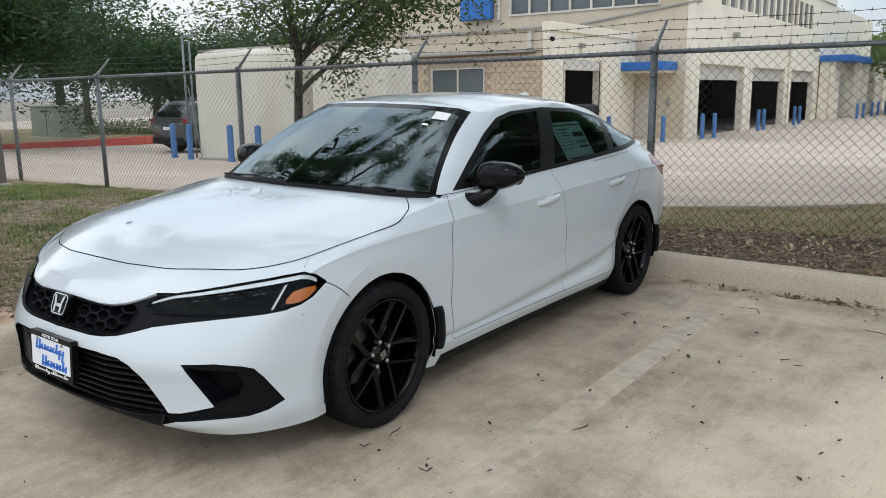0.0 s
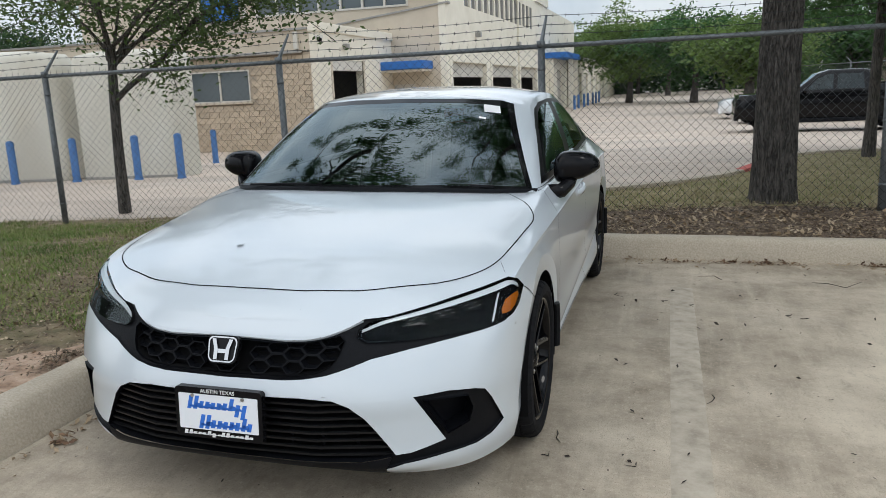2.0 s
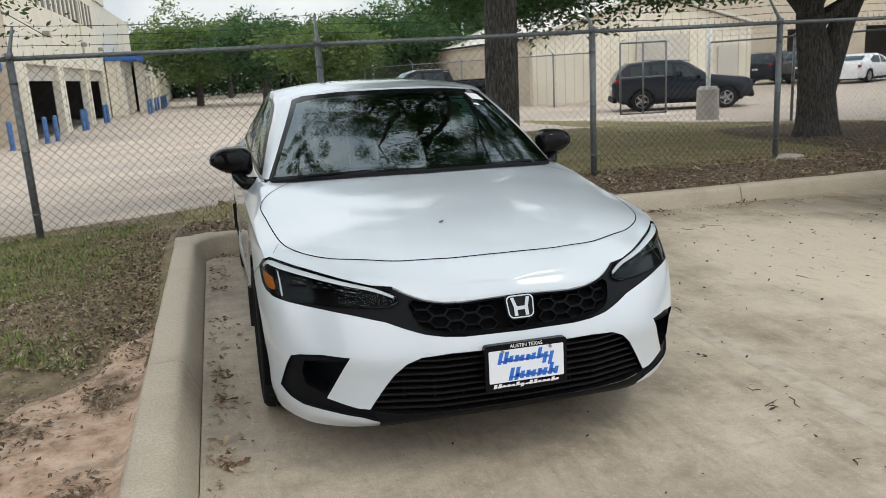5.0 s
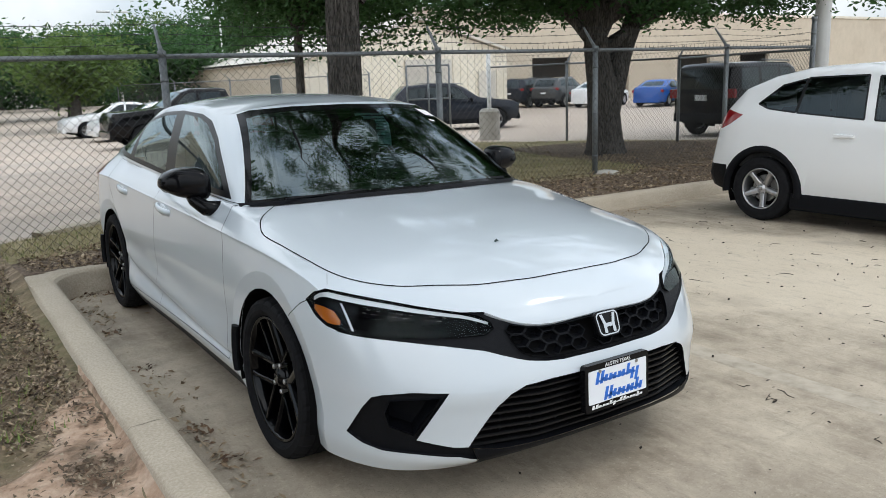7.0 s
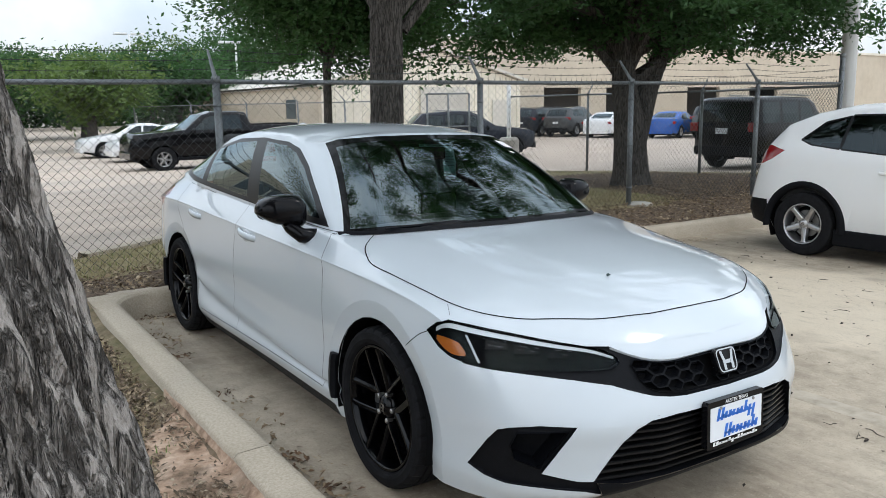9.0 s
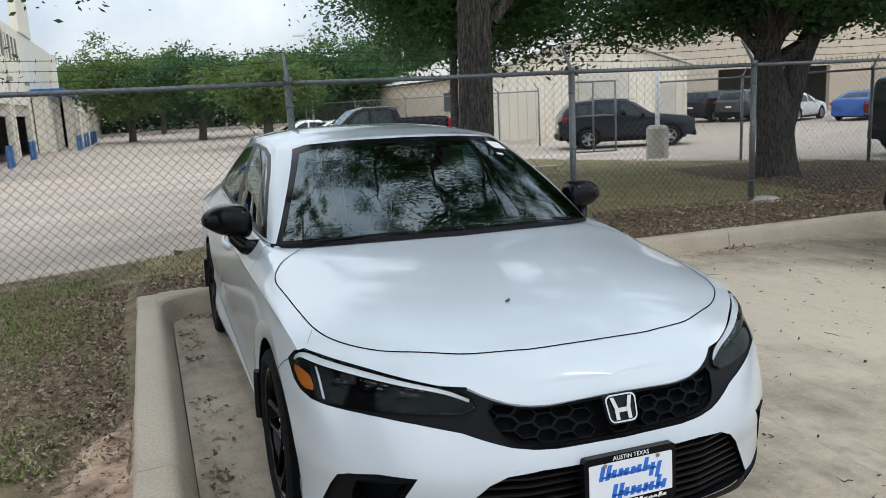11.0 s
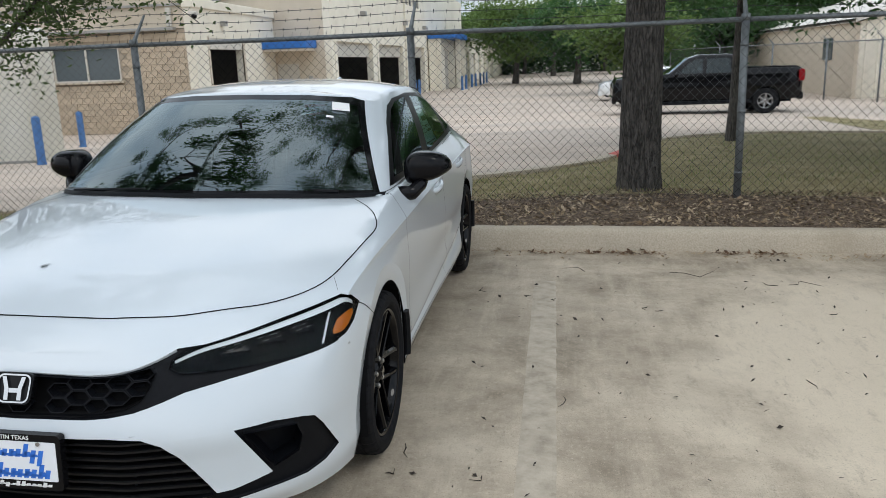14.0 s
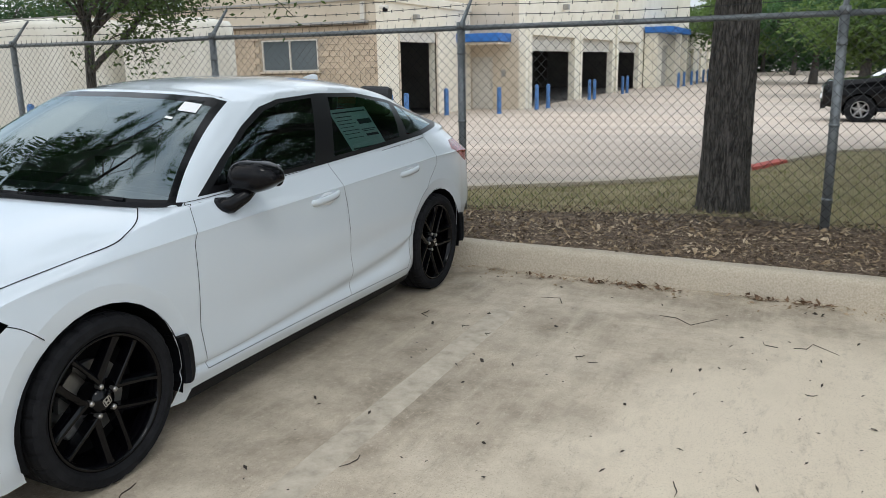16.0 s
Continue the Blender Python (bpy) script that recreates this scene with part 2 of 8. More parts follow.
def furrows(m, scale, stretch, cracks, ridges):
    """Long interlacing ridges with cork cracks between them, in colour and relief; the cracks' shade is put into their
    dark colour too.
    """
    n, l = m.node_tree.nodes, m.node_tree.links
    b = n["Principled BSDF"]
    co, mp, no, sub, ab, ramp, mx, bu = (n.new(k) for k in ("ShaderNodeTexCoord", "ShaderNodeMapping", "ShaderNodeTexNoise", "ShaderNodeMath", "ShaderNodeMath", "ShaderNodeValToRGB", "ShaderNodeMix", "ShaderNodeBump"))
    mp.inputs["Scale"].default_value = (1, 1, stretch)
    no.inputs["Scale"].default_value, no.inputs["Detail"].default_value, no.inputs["Roughness"].default_value, no.inputs["Distortion"].default_value = scale, 5.0, 0.55, 0.5
    sub.operation, ab.operation = "SUBTRACT", "ABSOLUTE"
    sub.inputs[1].default_value = 0.5
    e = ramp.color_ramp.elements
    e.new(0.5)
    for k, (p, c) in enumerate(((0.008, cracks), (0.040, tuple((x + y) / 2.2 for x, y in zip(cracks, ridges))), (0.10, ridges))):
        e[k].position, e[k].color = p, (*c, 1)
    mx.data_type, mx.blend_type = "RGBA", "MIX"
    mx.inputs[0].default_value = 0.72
    l.new(co.outputs["Object"], mp.inputs["Vector"])
    l.new(mp.outputs["Vector"], no.inputs["Vector"])
    l.new(no.outputs["Fac"], sub.inputs[0])
    l.new(sub.outputs[0], ab.inputs[0])
    l.new(ab.outputs[0], ramp.inputs["Fac"])
    l.new(b.inputs["Base Color"].links[0].from_socket, mx.inputs[6])
    l.new(ramp.outputs["Color"], mx.inputs[7])
    l.new(mx.outputs[2], b.inputs["Base Color"])
    bu.inputs["Strength"].default_value, bu.inputs["Distance"].default_value = 1.0, 0.05
    l.new(ramp.outputs["Color"], bu.inputs["Height"])
    l.new(b.inputs["Normal"].links[0].from_socket, bu.inputs["Normal"])
    l.new(bu.outputs["Normal"], b.inputs["Normal"])


# first colour: dark cork plus painted shade down in the cracks
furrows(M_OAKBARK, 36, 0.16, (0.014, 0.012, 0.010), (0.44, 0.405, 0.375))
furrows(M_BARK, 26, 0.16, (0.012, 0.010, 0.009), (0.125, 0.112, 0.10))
M_BLADE = surface("grass_blades", [(0.3, (0.085, 0.14, 0.028)), (0.5, (0.155, 0.215, 0.05)), (0.7, (0.25, 0.27, 0.09))], 0.8, scale=1.6, detail=6)
M_DRYBLADE = surface("straw_grass_blades", [(0.3, (0.24, 0.20, 0.10)), (0.7, (0.42, 0.355, 0.20))], 0.85, scale=2.0)
M_CHIP = surface("bark_chips", [(0.36, (0.045, 0.035, 0.025)), (0.5, (0.145, 0.100, 0.064)), (0.64, (0.42, 0.345, 0.25))], 0.9, scale=25)
M_DEADLEAF = surface("dead_leaves", [(0.3, (0.16, 0.105, 0.06)), (0.5, (0.32, 0.235, 0.145)), (0.7, (0.56, 0.46, 0.33))], 0.85, scale=5)
M_LITTER = surface("damp_brown_leaves", [(0.32, (0.05, 0.026, 0.015)), (0.5, (0.14, 0.078, 0.042)), (0.68, (0.30, 0.19, 0.11))], 0.8, scale=14)
M_TWIG = material("dark_twig", (0.035, 0.026, 0.02), 0.9)
M_REDKERB = surface("faded_red_kerb_paint", [(0.3, (0.46, 0.075, 0.055)), (0.7, (0.60, 0.13, 0.10))], 0.8, scale=3)
M_WINGLASS = material("grey_window_glass", (0.10, 0.12, 0.13), 0.12, 0.0, 0.5)
M_ROLLER = surface("white_roller_door", [(0.3, (0.55, 0.52, 0.46)), (0.7, (0.63, 0.60, 0.54))], 0.6, scale=2)
M_FLASH = surface("grey_metal_flashing", [(0.3, (0.26, 0.25, 0.23)), (0.7, (0.36, 0.35, 0.33))], 0.5, scale=3)
M_UTIL = surface("pale_green_cabinet_paint", [(0.3, (0.20, 0.24, 0.18)), (0.7, (0.26, 0.30, 0.23))], 0.6, scale=2)
M_OLDWOOD = surface("weathered_timber", [(0.3, (0.13, 0.115, 0.10)), (0.7, (0.24, 0.215, 0.185))], 0.9, scale=9, stretch=(1, 1, .15), bump=0.4, bump_scale=30)
M_PALEPOLE = surface("pale_grey_pole_paint", [(0.3, (0.76, 0.77, 0.77)), (0.7, (0.84, 0.85, 0.85))], 0.5, scale=3)
M_POST_CONC = surface("concrete_footing", [(0.3, (0.36, 0.34, 0.30)), (0.7, (0.48, 0.46, 0.42))], 0.9, scale=4, bump=0.2)
M_WHITE = material("pearl_white_car_paint", (0.575, 0.625, 0.67), 0.30, 0.0, 1.0)
M_WHITE.node_tree.nodes["Principled BSDF"].inputs["Coat Roughness"].default_value = 0.03
M_GLOSSBLACK = material("gloss_black_trim", (0.005, 0.005, 0.006), 0.08)
M_PLASTIC = surface("grained_black_plastic", [(0.3, (0.0035, 0.004, 0.0055)), (0.7, (0.006, 0.0067, 0.009))], 0.5, scale=60, bump=0.1, bump_scale=300)
M_TYRE = surface("tyre_rubber", [(0.3, (0.010, 0.0102, 0.0115)), (0.7, (0.017, 0.0172, 0.019))], 0.75, scale=20, bump=0.1, bump_scale=120)
M_RIM = material("gloss_black_wheel_lacquer", (0.0018, 0.0018, 0.0026), 0.06)
M_TRIM = material("satin_black_window_trim", (0.006, 0.006, 0.007), 0.35)
for _m, _s in ((M_PLASTIC, .12), (M_TYRE, .06), (M_RIM, .22), (M_TRIM, .3), (M_GLOSSBLACK, .16)):
    _m.node_tree.nodes["Principled BSDF"].inputs["Specular IOR Level"].default_value = _s
M_CHROME = material("chrome", (0.50, 0.505, 0.515), 0.12, 1.0)
M_STEEL = surface("machined_steel", [(0.3, (0.30, 0.29, 0.28)), (0.7, (0.45, 0.44, 0.42))], 0.35, 0.9, scale=20)
M_AMBER = material("amber_reflector", (0.62, 0.17, 0.01), 0.25, 0.0, 0.6)
M_RED = material("red_lamp_lens", (0.24, 0.006, 0.010), 0.15, 0.0, 0.25)
M_GAP = material("panel_gap_shadow_rubber", (0.004, 0.004, 0.0045), 0.9)
M_GAP.node_tree.nodes["Principled BSDF"].inputs["Specular IOR Level"].default_value = 0.1
M_CABIN = surface("charcoal_cabin_trim", [(0.3, (0.02, 0.021, 0.023)), (0.7, (0.035, 0.036, 0.038))], 0.8, scale=30)
M_CABINLIGHT = surface("grey_cabin_cloth", [(0.3, (0.16, 0.16, 0.155)), (0.7, (0.22, 0.22, 0.215))], 0.9, scale=60)
M_PAPER = surface("window_sticker_paper", [(0.3, (0.50, 0.80, 0.70)), (0.7, (0.58, 0.88, 0.78))], 0.7, scale=3)
M_PLATE = material("white_plate_card", (0.78, 0.80, 0.84), 0.4)
M_INKBLUE = material("bright_blue_ink", (0.03, 0.16, 0.62), 0.5)
M_INKDARK = material("dark_print", (0.03, 0.05, 0.05), 0.6)
M_INKWHITE = material("white_print", (0.8, 0.8, 0.8), 0.5)


def thin_glass(name, tint, ior=1.5, rough=0.0):
    """A pane: tinted see-through with mirror gloss by the angle."""
    m = bpy.data.materials.new(name)
    m.use_nodes = True
    n, l = m.node_tree.nodes, m.node_tree.links
    n.clear()
    o, mix, tr, gl, fr = (n.new(k) for k in ("ShaderNodeOutputMaterial", "ShaderNodeMixShader", "ShaderNodeBsdfTransparent", "ShaderNodeBsdfGlossy", "ShaderNodeFresnel"))
    tr.inputs["Color"].default_value = (*tint, 1)
    gl.inputs["Roughness"].default_value = rough
    gl.inputs["Color"].default_value = (0.84, 0.97, 1.0, 1)
    fr.inputs["IOR"].default_value = ior
    l.new(fr.outputs[0], mix.inputs[0])
    l.new(tr.outputs[0], mix.inputs[1])
    l.new(gl.outputs[0], mix.inputs[2])
    l.new(mix.outputs[0], o.inputs["Surface"])
    return m


M_SCREEN = thin_glass("windscreen_glass", (0.20, 0.25, 0.26), 2.3)
M_PRIVACY = thin_glass("tinted_side_glass", (0.55, 0.60, 0.60), 1.95)
M_LENS = thin_glass("lamp_lens", (0.88, 0.89, 0.90), 1.22)
M_DARKGLASS = thin_glass("dark_tinted_glass", (0.14, 0.16, 0.165), 1.55)
M_DISC = surface("dull_brake_iron", [(0.3, (0.16, 0.16, 0.16)), (0.7, (0.26, 0.258, 0.25))], 0.4, 0.8, scale=20)
M_GUIDE = material("white_light_guide_plastic", (0.80, 0.82, 0.84), 0.2, 0.0, 0.6)
M_CUP = material("shaded_white_lacquer", (0.60, 0.625, 0.65), 0.4, 0.0, 0.5)

# ---- mesh helpers ----
def mesh_object(name, bm, mat, smooth=False):
    me = bpy.data.meshes.new(name)
    bm.to_mesh(me)
    bm.free()
    if smooth:
        me.polygons.foreach_set("use_smooth", [True] * len(me.polygons))
    for m in (mat if isinstance(mat, (list, tuple)) else [mat]):
        me.materials.append(m)
    return new(name, me)


def part(name, bm, mat, parent, label="", smooth=False):
    ob = mesh_object(name, bm, mat, smooth)
    ob.parent = parent
    if label:
        tagged(ob, label)
    return ob


def thing(name, m=None, label="", category="", group="", kind=""):
    ob = new(name)
    ob.empty_display_size = 0.1
    if m is not None:
        ob.matrix_world = m
    return tagged(ob, label, category, group, kind)


def from_arrays(name, verts, faces, mat, smooth=False):
    me = bpy.data.meshes.new(name)
    me.from_pydata([tuple(v) for v in verts], [], [tuple(f) for f in faces])
    me.update()
    if smooth:
        me.polygons.foreach_set("use_smooth", [True] * len(me.polygons))
    me.materials.append(mat)
    return new(name, me)


def box(bm, x0, x1, y0, y1, z0, z1, bevel=0.0, segs=2):
    r = bmesh.ops.create_cube(bm, size=1.0, matrix=Matrix.Translation(((x0 + x1) / 2, (y0 + y1) / 2, (z0 + z1) / 2)) @ Matrix.Diagonal((x1 - x0, y1 - y0, z1 - z0, 1)))
    if bevel:
        es = list({e for v in r["verts"] for e in v.link_edges})
        bmesh.ops.bevel(bm, geom=es, offset=bevel, segments=segs, affect="EDGES", profile=0.5)
    return r


def boxed(*a, **k):
    bm = bmesh.new()
    box(bm, *a, **k)
    return bm


def tube(bm, pts, radii, sides=8, caps=True):
    """A tapered tube along a line of points."""
    pts = [Vector(p) for p in pts]
    if not isinstance(radii, (list, tuple)):
        radii = [radii] * len(pts)
    rings, ref = [], None
    for i, p in enumerate(pts):
        d = (pts[min(i + 1, len(pts) - 1)] - pts[max(i - 1, 0)]).normalized()
        if ref is None:
            ref = Vector((1, 0, 0)) if abs(d.x) < 0.8 else Vector((0, 1, 0))
        u = (ref - d * ref.dot(d)).normalized()
        ref = u
        w = d.cross(u)
        rings.append([bm.verts.new(p + (u * math.cos(a) + w * math.sin(a)) * radii[i]) for a in (2 * math.pi * k / sides for k in range(sides))])
    for r0, r1 in zip(rings, rings[1:]):
        for k in range(sides):
            bm.faces.new((r0[k], r0[(k + 1) % sides], r1[(k + 1) % sides], r1[k]))
    if caps:
        bm.faces.new(rings[0][::-1])
        bm.faces.new(rings[-1])
    return rings


def tubed(*a, **k):
    bm = bmesh.new()
    tube(bm, *a, **k)
    return bm


def spline(knots, n):
    """Catmull-Rom through the knots (rows of any length), n samples evenly spread over the knots."""
    k = np.array(knots, float)
    if k.ndim == 1:
        k = k[:, None]
    k = np.vstack([2 * k[0] - k[1], k, 2 * k[-1] - k[-2]])
    u = np.linspace(0, len(k) - 3, n)
    i = np.minimum(u.astype(int), len(k) - 4)
    f = (u - i)[:, None]
    p0, p1, p2, p3 = k[i], k[i + 1], k[i + 2], k[i + 3]
    return 0.5 * (2 * p1 + (p2 - p0) * f + (2 * p0 - 5 * p1 + 4 * p2 - p3) * f ** 2 + (3 * p1 - p0 - 3 * p2 + p3) * f ** 3)


def curve_at(table, x):
    """Smooth value at x of a short table of (x, value)."""
    xs = [a for a, _ in table]
    if x <= xs[0]:
        return table[0][1]
    for (a, va), (b, vb) in zip(table, table[1:]):
        if x <= b:
            f = (x - a) / (b - a)
            return va + (vb - va) * (f * f * (3 - 2 * f))
    return table[-1][1]

# ---- ground ----
SLOPE = 0.0227          # the lot falls towards +x


def lot_z(x):
    return -SLOPE * x


def kerb_back(x):
    return 4.41 + 0.0445 * x


FENCE_FOOT = [(-13, -0.12), (-9.4, -0.08), (-5.85, -0.03), (-2.7, 0.04), (0.1, 0.10), (3.3, 0.115), (5.8, 0.11), (8.6, 0.04), (11, 0.0), (20, -0.1)]
DRIVE_EDGE = [(-40, 5.6), (-9, 6.0), (-5, 6.15), (-3, 6.4), (-1, 6.9), (0.3, 7.7), (1.25, 8.5), (2.2, 9.8), (2.9, 11.9), (3.6, 13.6), (5, 14.6), (8.2, 15.0),
              (8.45, 22.0), (9.2, 22.0), (10.4, 16.8), (11.2, 14.0), (12.6, 11.8), (13.4, 9.5), (20, 8.0), (45, 8.0)]
MULCH_EDGE = [(-40, 4.2), (-4, 4.6), (-1.4, 5.35), (0.2, 5.8), (2.2, 6.3), (4.0, 5.95), (6.2, 5.6), (7.2, 6.1), (8.0, 9.4), (9.0, 11.8), (11.0, 12.2), (12.5, 11.2), (14, 7.0), (45, 6.5)]


def line_at(table, x):
    return float(np.interp(x, [a for a, _ in table], [b for _, b in table]))


def land_z(x, y):
    """Height of the verge, bed, lawn and drive."""
    foot = line_at(FENCE_FOOT, x)
    top = max(-0.12, min(0.2, 0.160 - SLOPE * x)) if x > -1.4 else 0.155
    start = kerb_back(max(x, -1.4)) if x > -1.4 else 3.0
    if y <= start:
        z = top
    elif y < 5.9:
        f = (y - start) / (5.9 - start)
        z = top + (foot - top) * f * f * (3 - 2 * f)
    else:
        z = foot - 0.028 * (y - 5.9)
    if x < -1.3 and y < 4.4:
        z -= 0.055 * max(0.0, 1 - abs(x + 1.3) / 0.9) * min(1.0, (4.4 - y) / 0.8)
    return max(z, -0.45)


def sheet(name, mat, xs, y_of, rows, lift=0.0, rough=0.0, kind="structure", label="", category="ground"):
    """A sheet of ground in columns over xs; y_of(x) gives its two ends."""
    verts, faces = [], []
    for i, x in enumerate(xs):
        y0, y1 = y_of(x)
        for j in range(rows + 1):
            f = j / rows
            y = y0 + (y1 - y0) * f
            z = land_z(x, y) + lift
            if rough and 0 < j < rows:
                z += rough * (noise.noise((x * 2.1, y * 2.1, 3.3)) + 0.5 * noise.noise((x * 6, y * 6, 1.0)))
            verts.append((x, y, z))
    n = rows + 1
    for i in range(len(xs) - 1):
        for j in range(rows):
            a = i * n + j
            faces.append((a, a + n, a + n + 1, a + 1))
    return tagged(from_arrays(name, verts, faces, mat, True), label, category, kind=kind)


def steps(a, b, d):
    return list(np.linspace(a, b, max(2, int(round((b - a) / d)) + 1)))


# the parking lot, one sheet that goes on to the horizon with the drive and far ground
def build_lot():
    bm = bmesh.new()
    xs = steps(-1.16, 5, 0.3) + steps(5.5, 60, 3)
    grid = []
    for x in xs:
        yk = kerb_back(max(x, -1.4)) - 0.09
        grid.append([bm.verts.new((x, y, lot_z(x) if x < 30 else lot_z(30))) for y in [-60, -30, -15, -8] + list(np.linspace(-5, yk, 32))])
    for c0, c1 in zip(grid, grid[1:]):
        for j in range(len(c0) - 1):
            bm.faces.new((c0[j], c1[j], c1[j + 1], c0[j + 1]))
    return tagged(mesh_object("pavement", bm, M_LOT, True), "stained beige concrete parking lot with fallen leaves", "pavement", kind="structure")


build_lot()
verge = sheet("ground", M_SOIL, steps(-40, -12, 2) + steps(-11.5, -1.384, 0.12), lambda x: (-14.0, line_at(DRIVE_EDGE, x)), 130, rough=0.022,
              label="patchy grass verge with bare soil and dead leaves", category="verge")
cols = steps(-1.39, 14, 0.12) + steps(15, 45, 2)
bed = sheet("mulch_bed", M_MULCH, cols, lambda x: (kerb_back(max(x, -1.4)) - 0.02, line_at(MULCH_EDGE, x)), 30, rough=0.02, label="dark shredded-bark mulch bed behind the kerb", category="mulch bed")
lawn = sheet("lawn", M_LAWN, cols, lambda x: (line_at(MULCH_EDGE, x), max(line_at(MULCH_EDGE, x) + 0.05, line_at(DRIVE_EDGE, x))), 24, rough=0.015,
             label="dry mown lawn under the trees", category="lawn")
drive = sheet("road", M_DRIVE, steps(-70, -12, 4) + steps(-10, 14, 0.25) + steps(16, 90, 4), lambda x: (line_at(DRIVE_EDGE, x) - 0.02, 120.0), 40, lift=-0.012,
              label="pale concrete service drive behind the fence", category="road")
far = boxed(-1500, 1500, -1500, 1500, -1.2, -0.55)
tagged(mesh_object("far_ground", far, M_FAR), "flat ground reaching to the horizon", "ground", kind="structure")


# kerbs: rounded profile swept in cast sections
def kerb_section(p0, p1, z0, z1, back, name="kerb_section", h=0.175, w=0.17, d=0.03):
    """A section from p0 to p1 (foot of the face); back: the unit direction towards the planted side."""
    prof = [(0.0, -0.12), (0.0, 0.01), (d, h - 0.045), (d + 0.012, h - 0.018), (d + 0.035, h - 0.003), (d + 0.06, h), (w - 0.02, h), (w, h - 0.015), (w, -0.15)]
    bm = bmesh.new()
    n = max(2, int((Vector(p1) - Vector(p0)).length / 0.15))
    rings = []
    for i in range(n + 1):
        f = i / n
        x, y, z = p0[0] + (p1[0] - p0[0]) * f, p0[1] + (p1[1] - p0[1]) * f, z0 + (z1 - z0) * f
        wob = 0.006 * noise.noise((x * 1.7, y * 1.7, 8.0))
        rings.append([bm.verts.new((x + back[0] * (a + wob), y + back[1] * (a + wob), z + b + (0.005 * noise.noise((x * 3, y * 3, a * 20)) if b > 0.05 else 0))) for a, b in prof])
    for r0, r1 in zip(rings, rings[1:]):
        for k in range(len(prof) - 1):
            bm.faces.new((r0[k], r0[k + 1], r1[k + 1], r1[k]))
    bmesh.ops.recalc_face_normals(bm, faces=bm.faces)
    return bm


kerb = thing("kerb", label="worn cast concrete kerb round the parking bay", category="kerb", kind="structure")
cuts = [-1.16, 4.276, 7.3, 10.3, 13.3, 16.3, 22, 30]
for a, b in zip(cuts, cuts[1:]):
    part("kerb_section", kerb_section((a + 0.004, kerb_back(a) - 0.115, 0), (b - 0.004, kerb_back(b) - 0.115, 0), lot_z(a), lot_z(b), (-0.0445, 1)), M_KERB, kerb, smooth=True)
side_cuts = [4.15, 1.2, -1.85, -4.9, -7.95, -11, -14]
for a, b in zip(side_cuts, side_cuts[1:]):
    part("kerb_section", kerb_section((-1.165, a, 0), (-1.165, b + 0.004, 0), lot_z(-1.16), lot_z(-1.16), (-1, 0), w=0.225, d=0.05), M_KERB, kerb, smooth=True)


def kerb_corner():
    """The rounded inner corner and square outer corner where the two runs meet."""
    bm = bmesh.new()
    cx, cy, r = -1.165 + 0.25, kerb_back(-1.165) - 0.115 - 0.25, 0.25
    prof = [(0.0, -0.12), (0.0, 0.01), (0.045, 0.13), (0.057, 0.157), (0.08, 0.172), (0.105, 0.175)]
    rings = []
    for i in range(11):
        a = math.pi / 2 + (math.pi / 2) * i / 10
        rings.append([bm.verts.new((cx + (r + p) * math.cos(a), cy + (r + p) * math.sin(a), lot_z(cx) + h)) for p, h in prof])
    for r0, r1 in zip(rings, rings[1:]):
        for k in range(len(prof) - 1):
            bm.faces.new((r0[k], r0[k + 1], r1[k + 1], r1[k]))
    outer = [(cx, kerb_back(cx) + 0.05), (-1.39, kerb_back(-1.39) + 0.05), (-1.39, cy)]
    tops = [bm.verts.new((x, y, lot_z(cx) + 0.175)) for x, y in outer]
    feet = [bm.verts.new((x, y, lot_z(cx) - 0.1)) for x, y in outer]
    bm.faces.new([rg[-1] for rg in rings] + tops[::-1])
    for k in range(2):
        bm.faces.new((tops[k], tops[k + 1], feet[k + 1], feet[k]))
    bmesh.ops.recalc_face_normals(bm, faces=bm.faces)
    return bm


part("kerb_section", kerb_corner(), M_KERB, kerb, "square outer corner of the kerb")


def paint_line(x0, y0, x1, y1, w):
    bm = bmesh.new()
    d = (Vector((x1, y1)) - Vector((x0, y0)))
    nrm = Vector((-d.y, d.x)).normalized() * w / 2
    rl = random.Random(3)
    rows = []
    for i in range(161):
        p = Vector((x0, y0)) + d * i / 160
        lw, rw = rl.uniform(.93, 1.02), rl.uniform(.93, 1.02)
        rows.append([bm.verts.new((q.x, q.y, lot_z(q.x) + up)) for q, up in ((p - nrm * (lw + .4), -.0008), (p - nrm * lw, .0022), (p + nrm * rw, .0022), (p + nrm * (rw + .4), -.0008))])
    for a, b in zip(rows, rows[1:]):
        for k in range(3):
            bm.faces.new((a[k], a[k + 1], b[k + 1], b[k]))
    bmesh.ops.recalc_face_normals(bm, faces=bm.faces)
    ob = mesh_object("painted_line", bm, M_PAINTLINE)
    return tagged(ob, "faded white parking bay line on the concrete", "road marking", kind="structure")


paint_line(1.468, 3.45, 1.49, -4.5, 0.118)

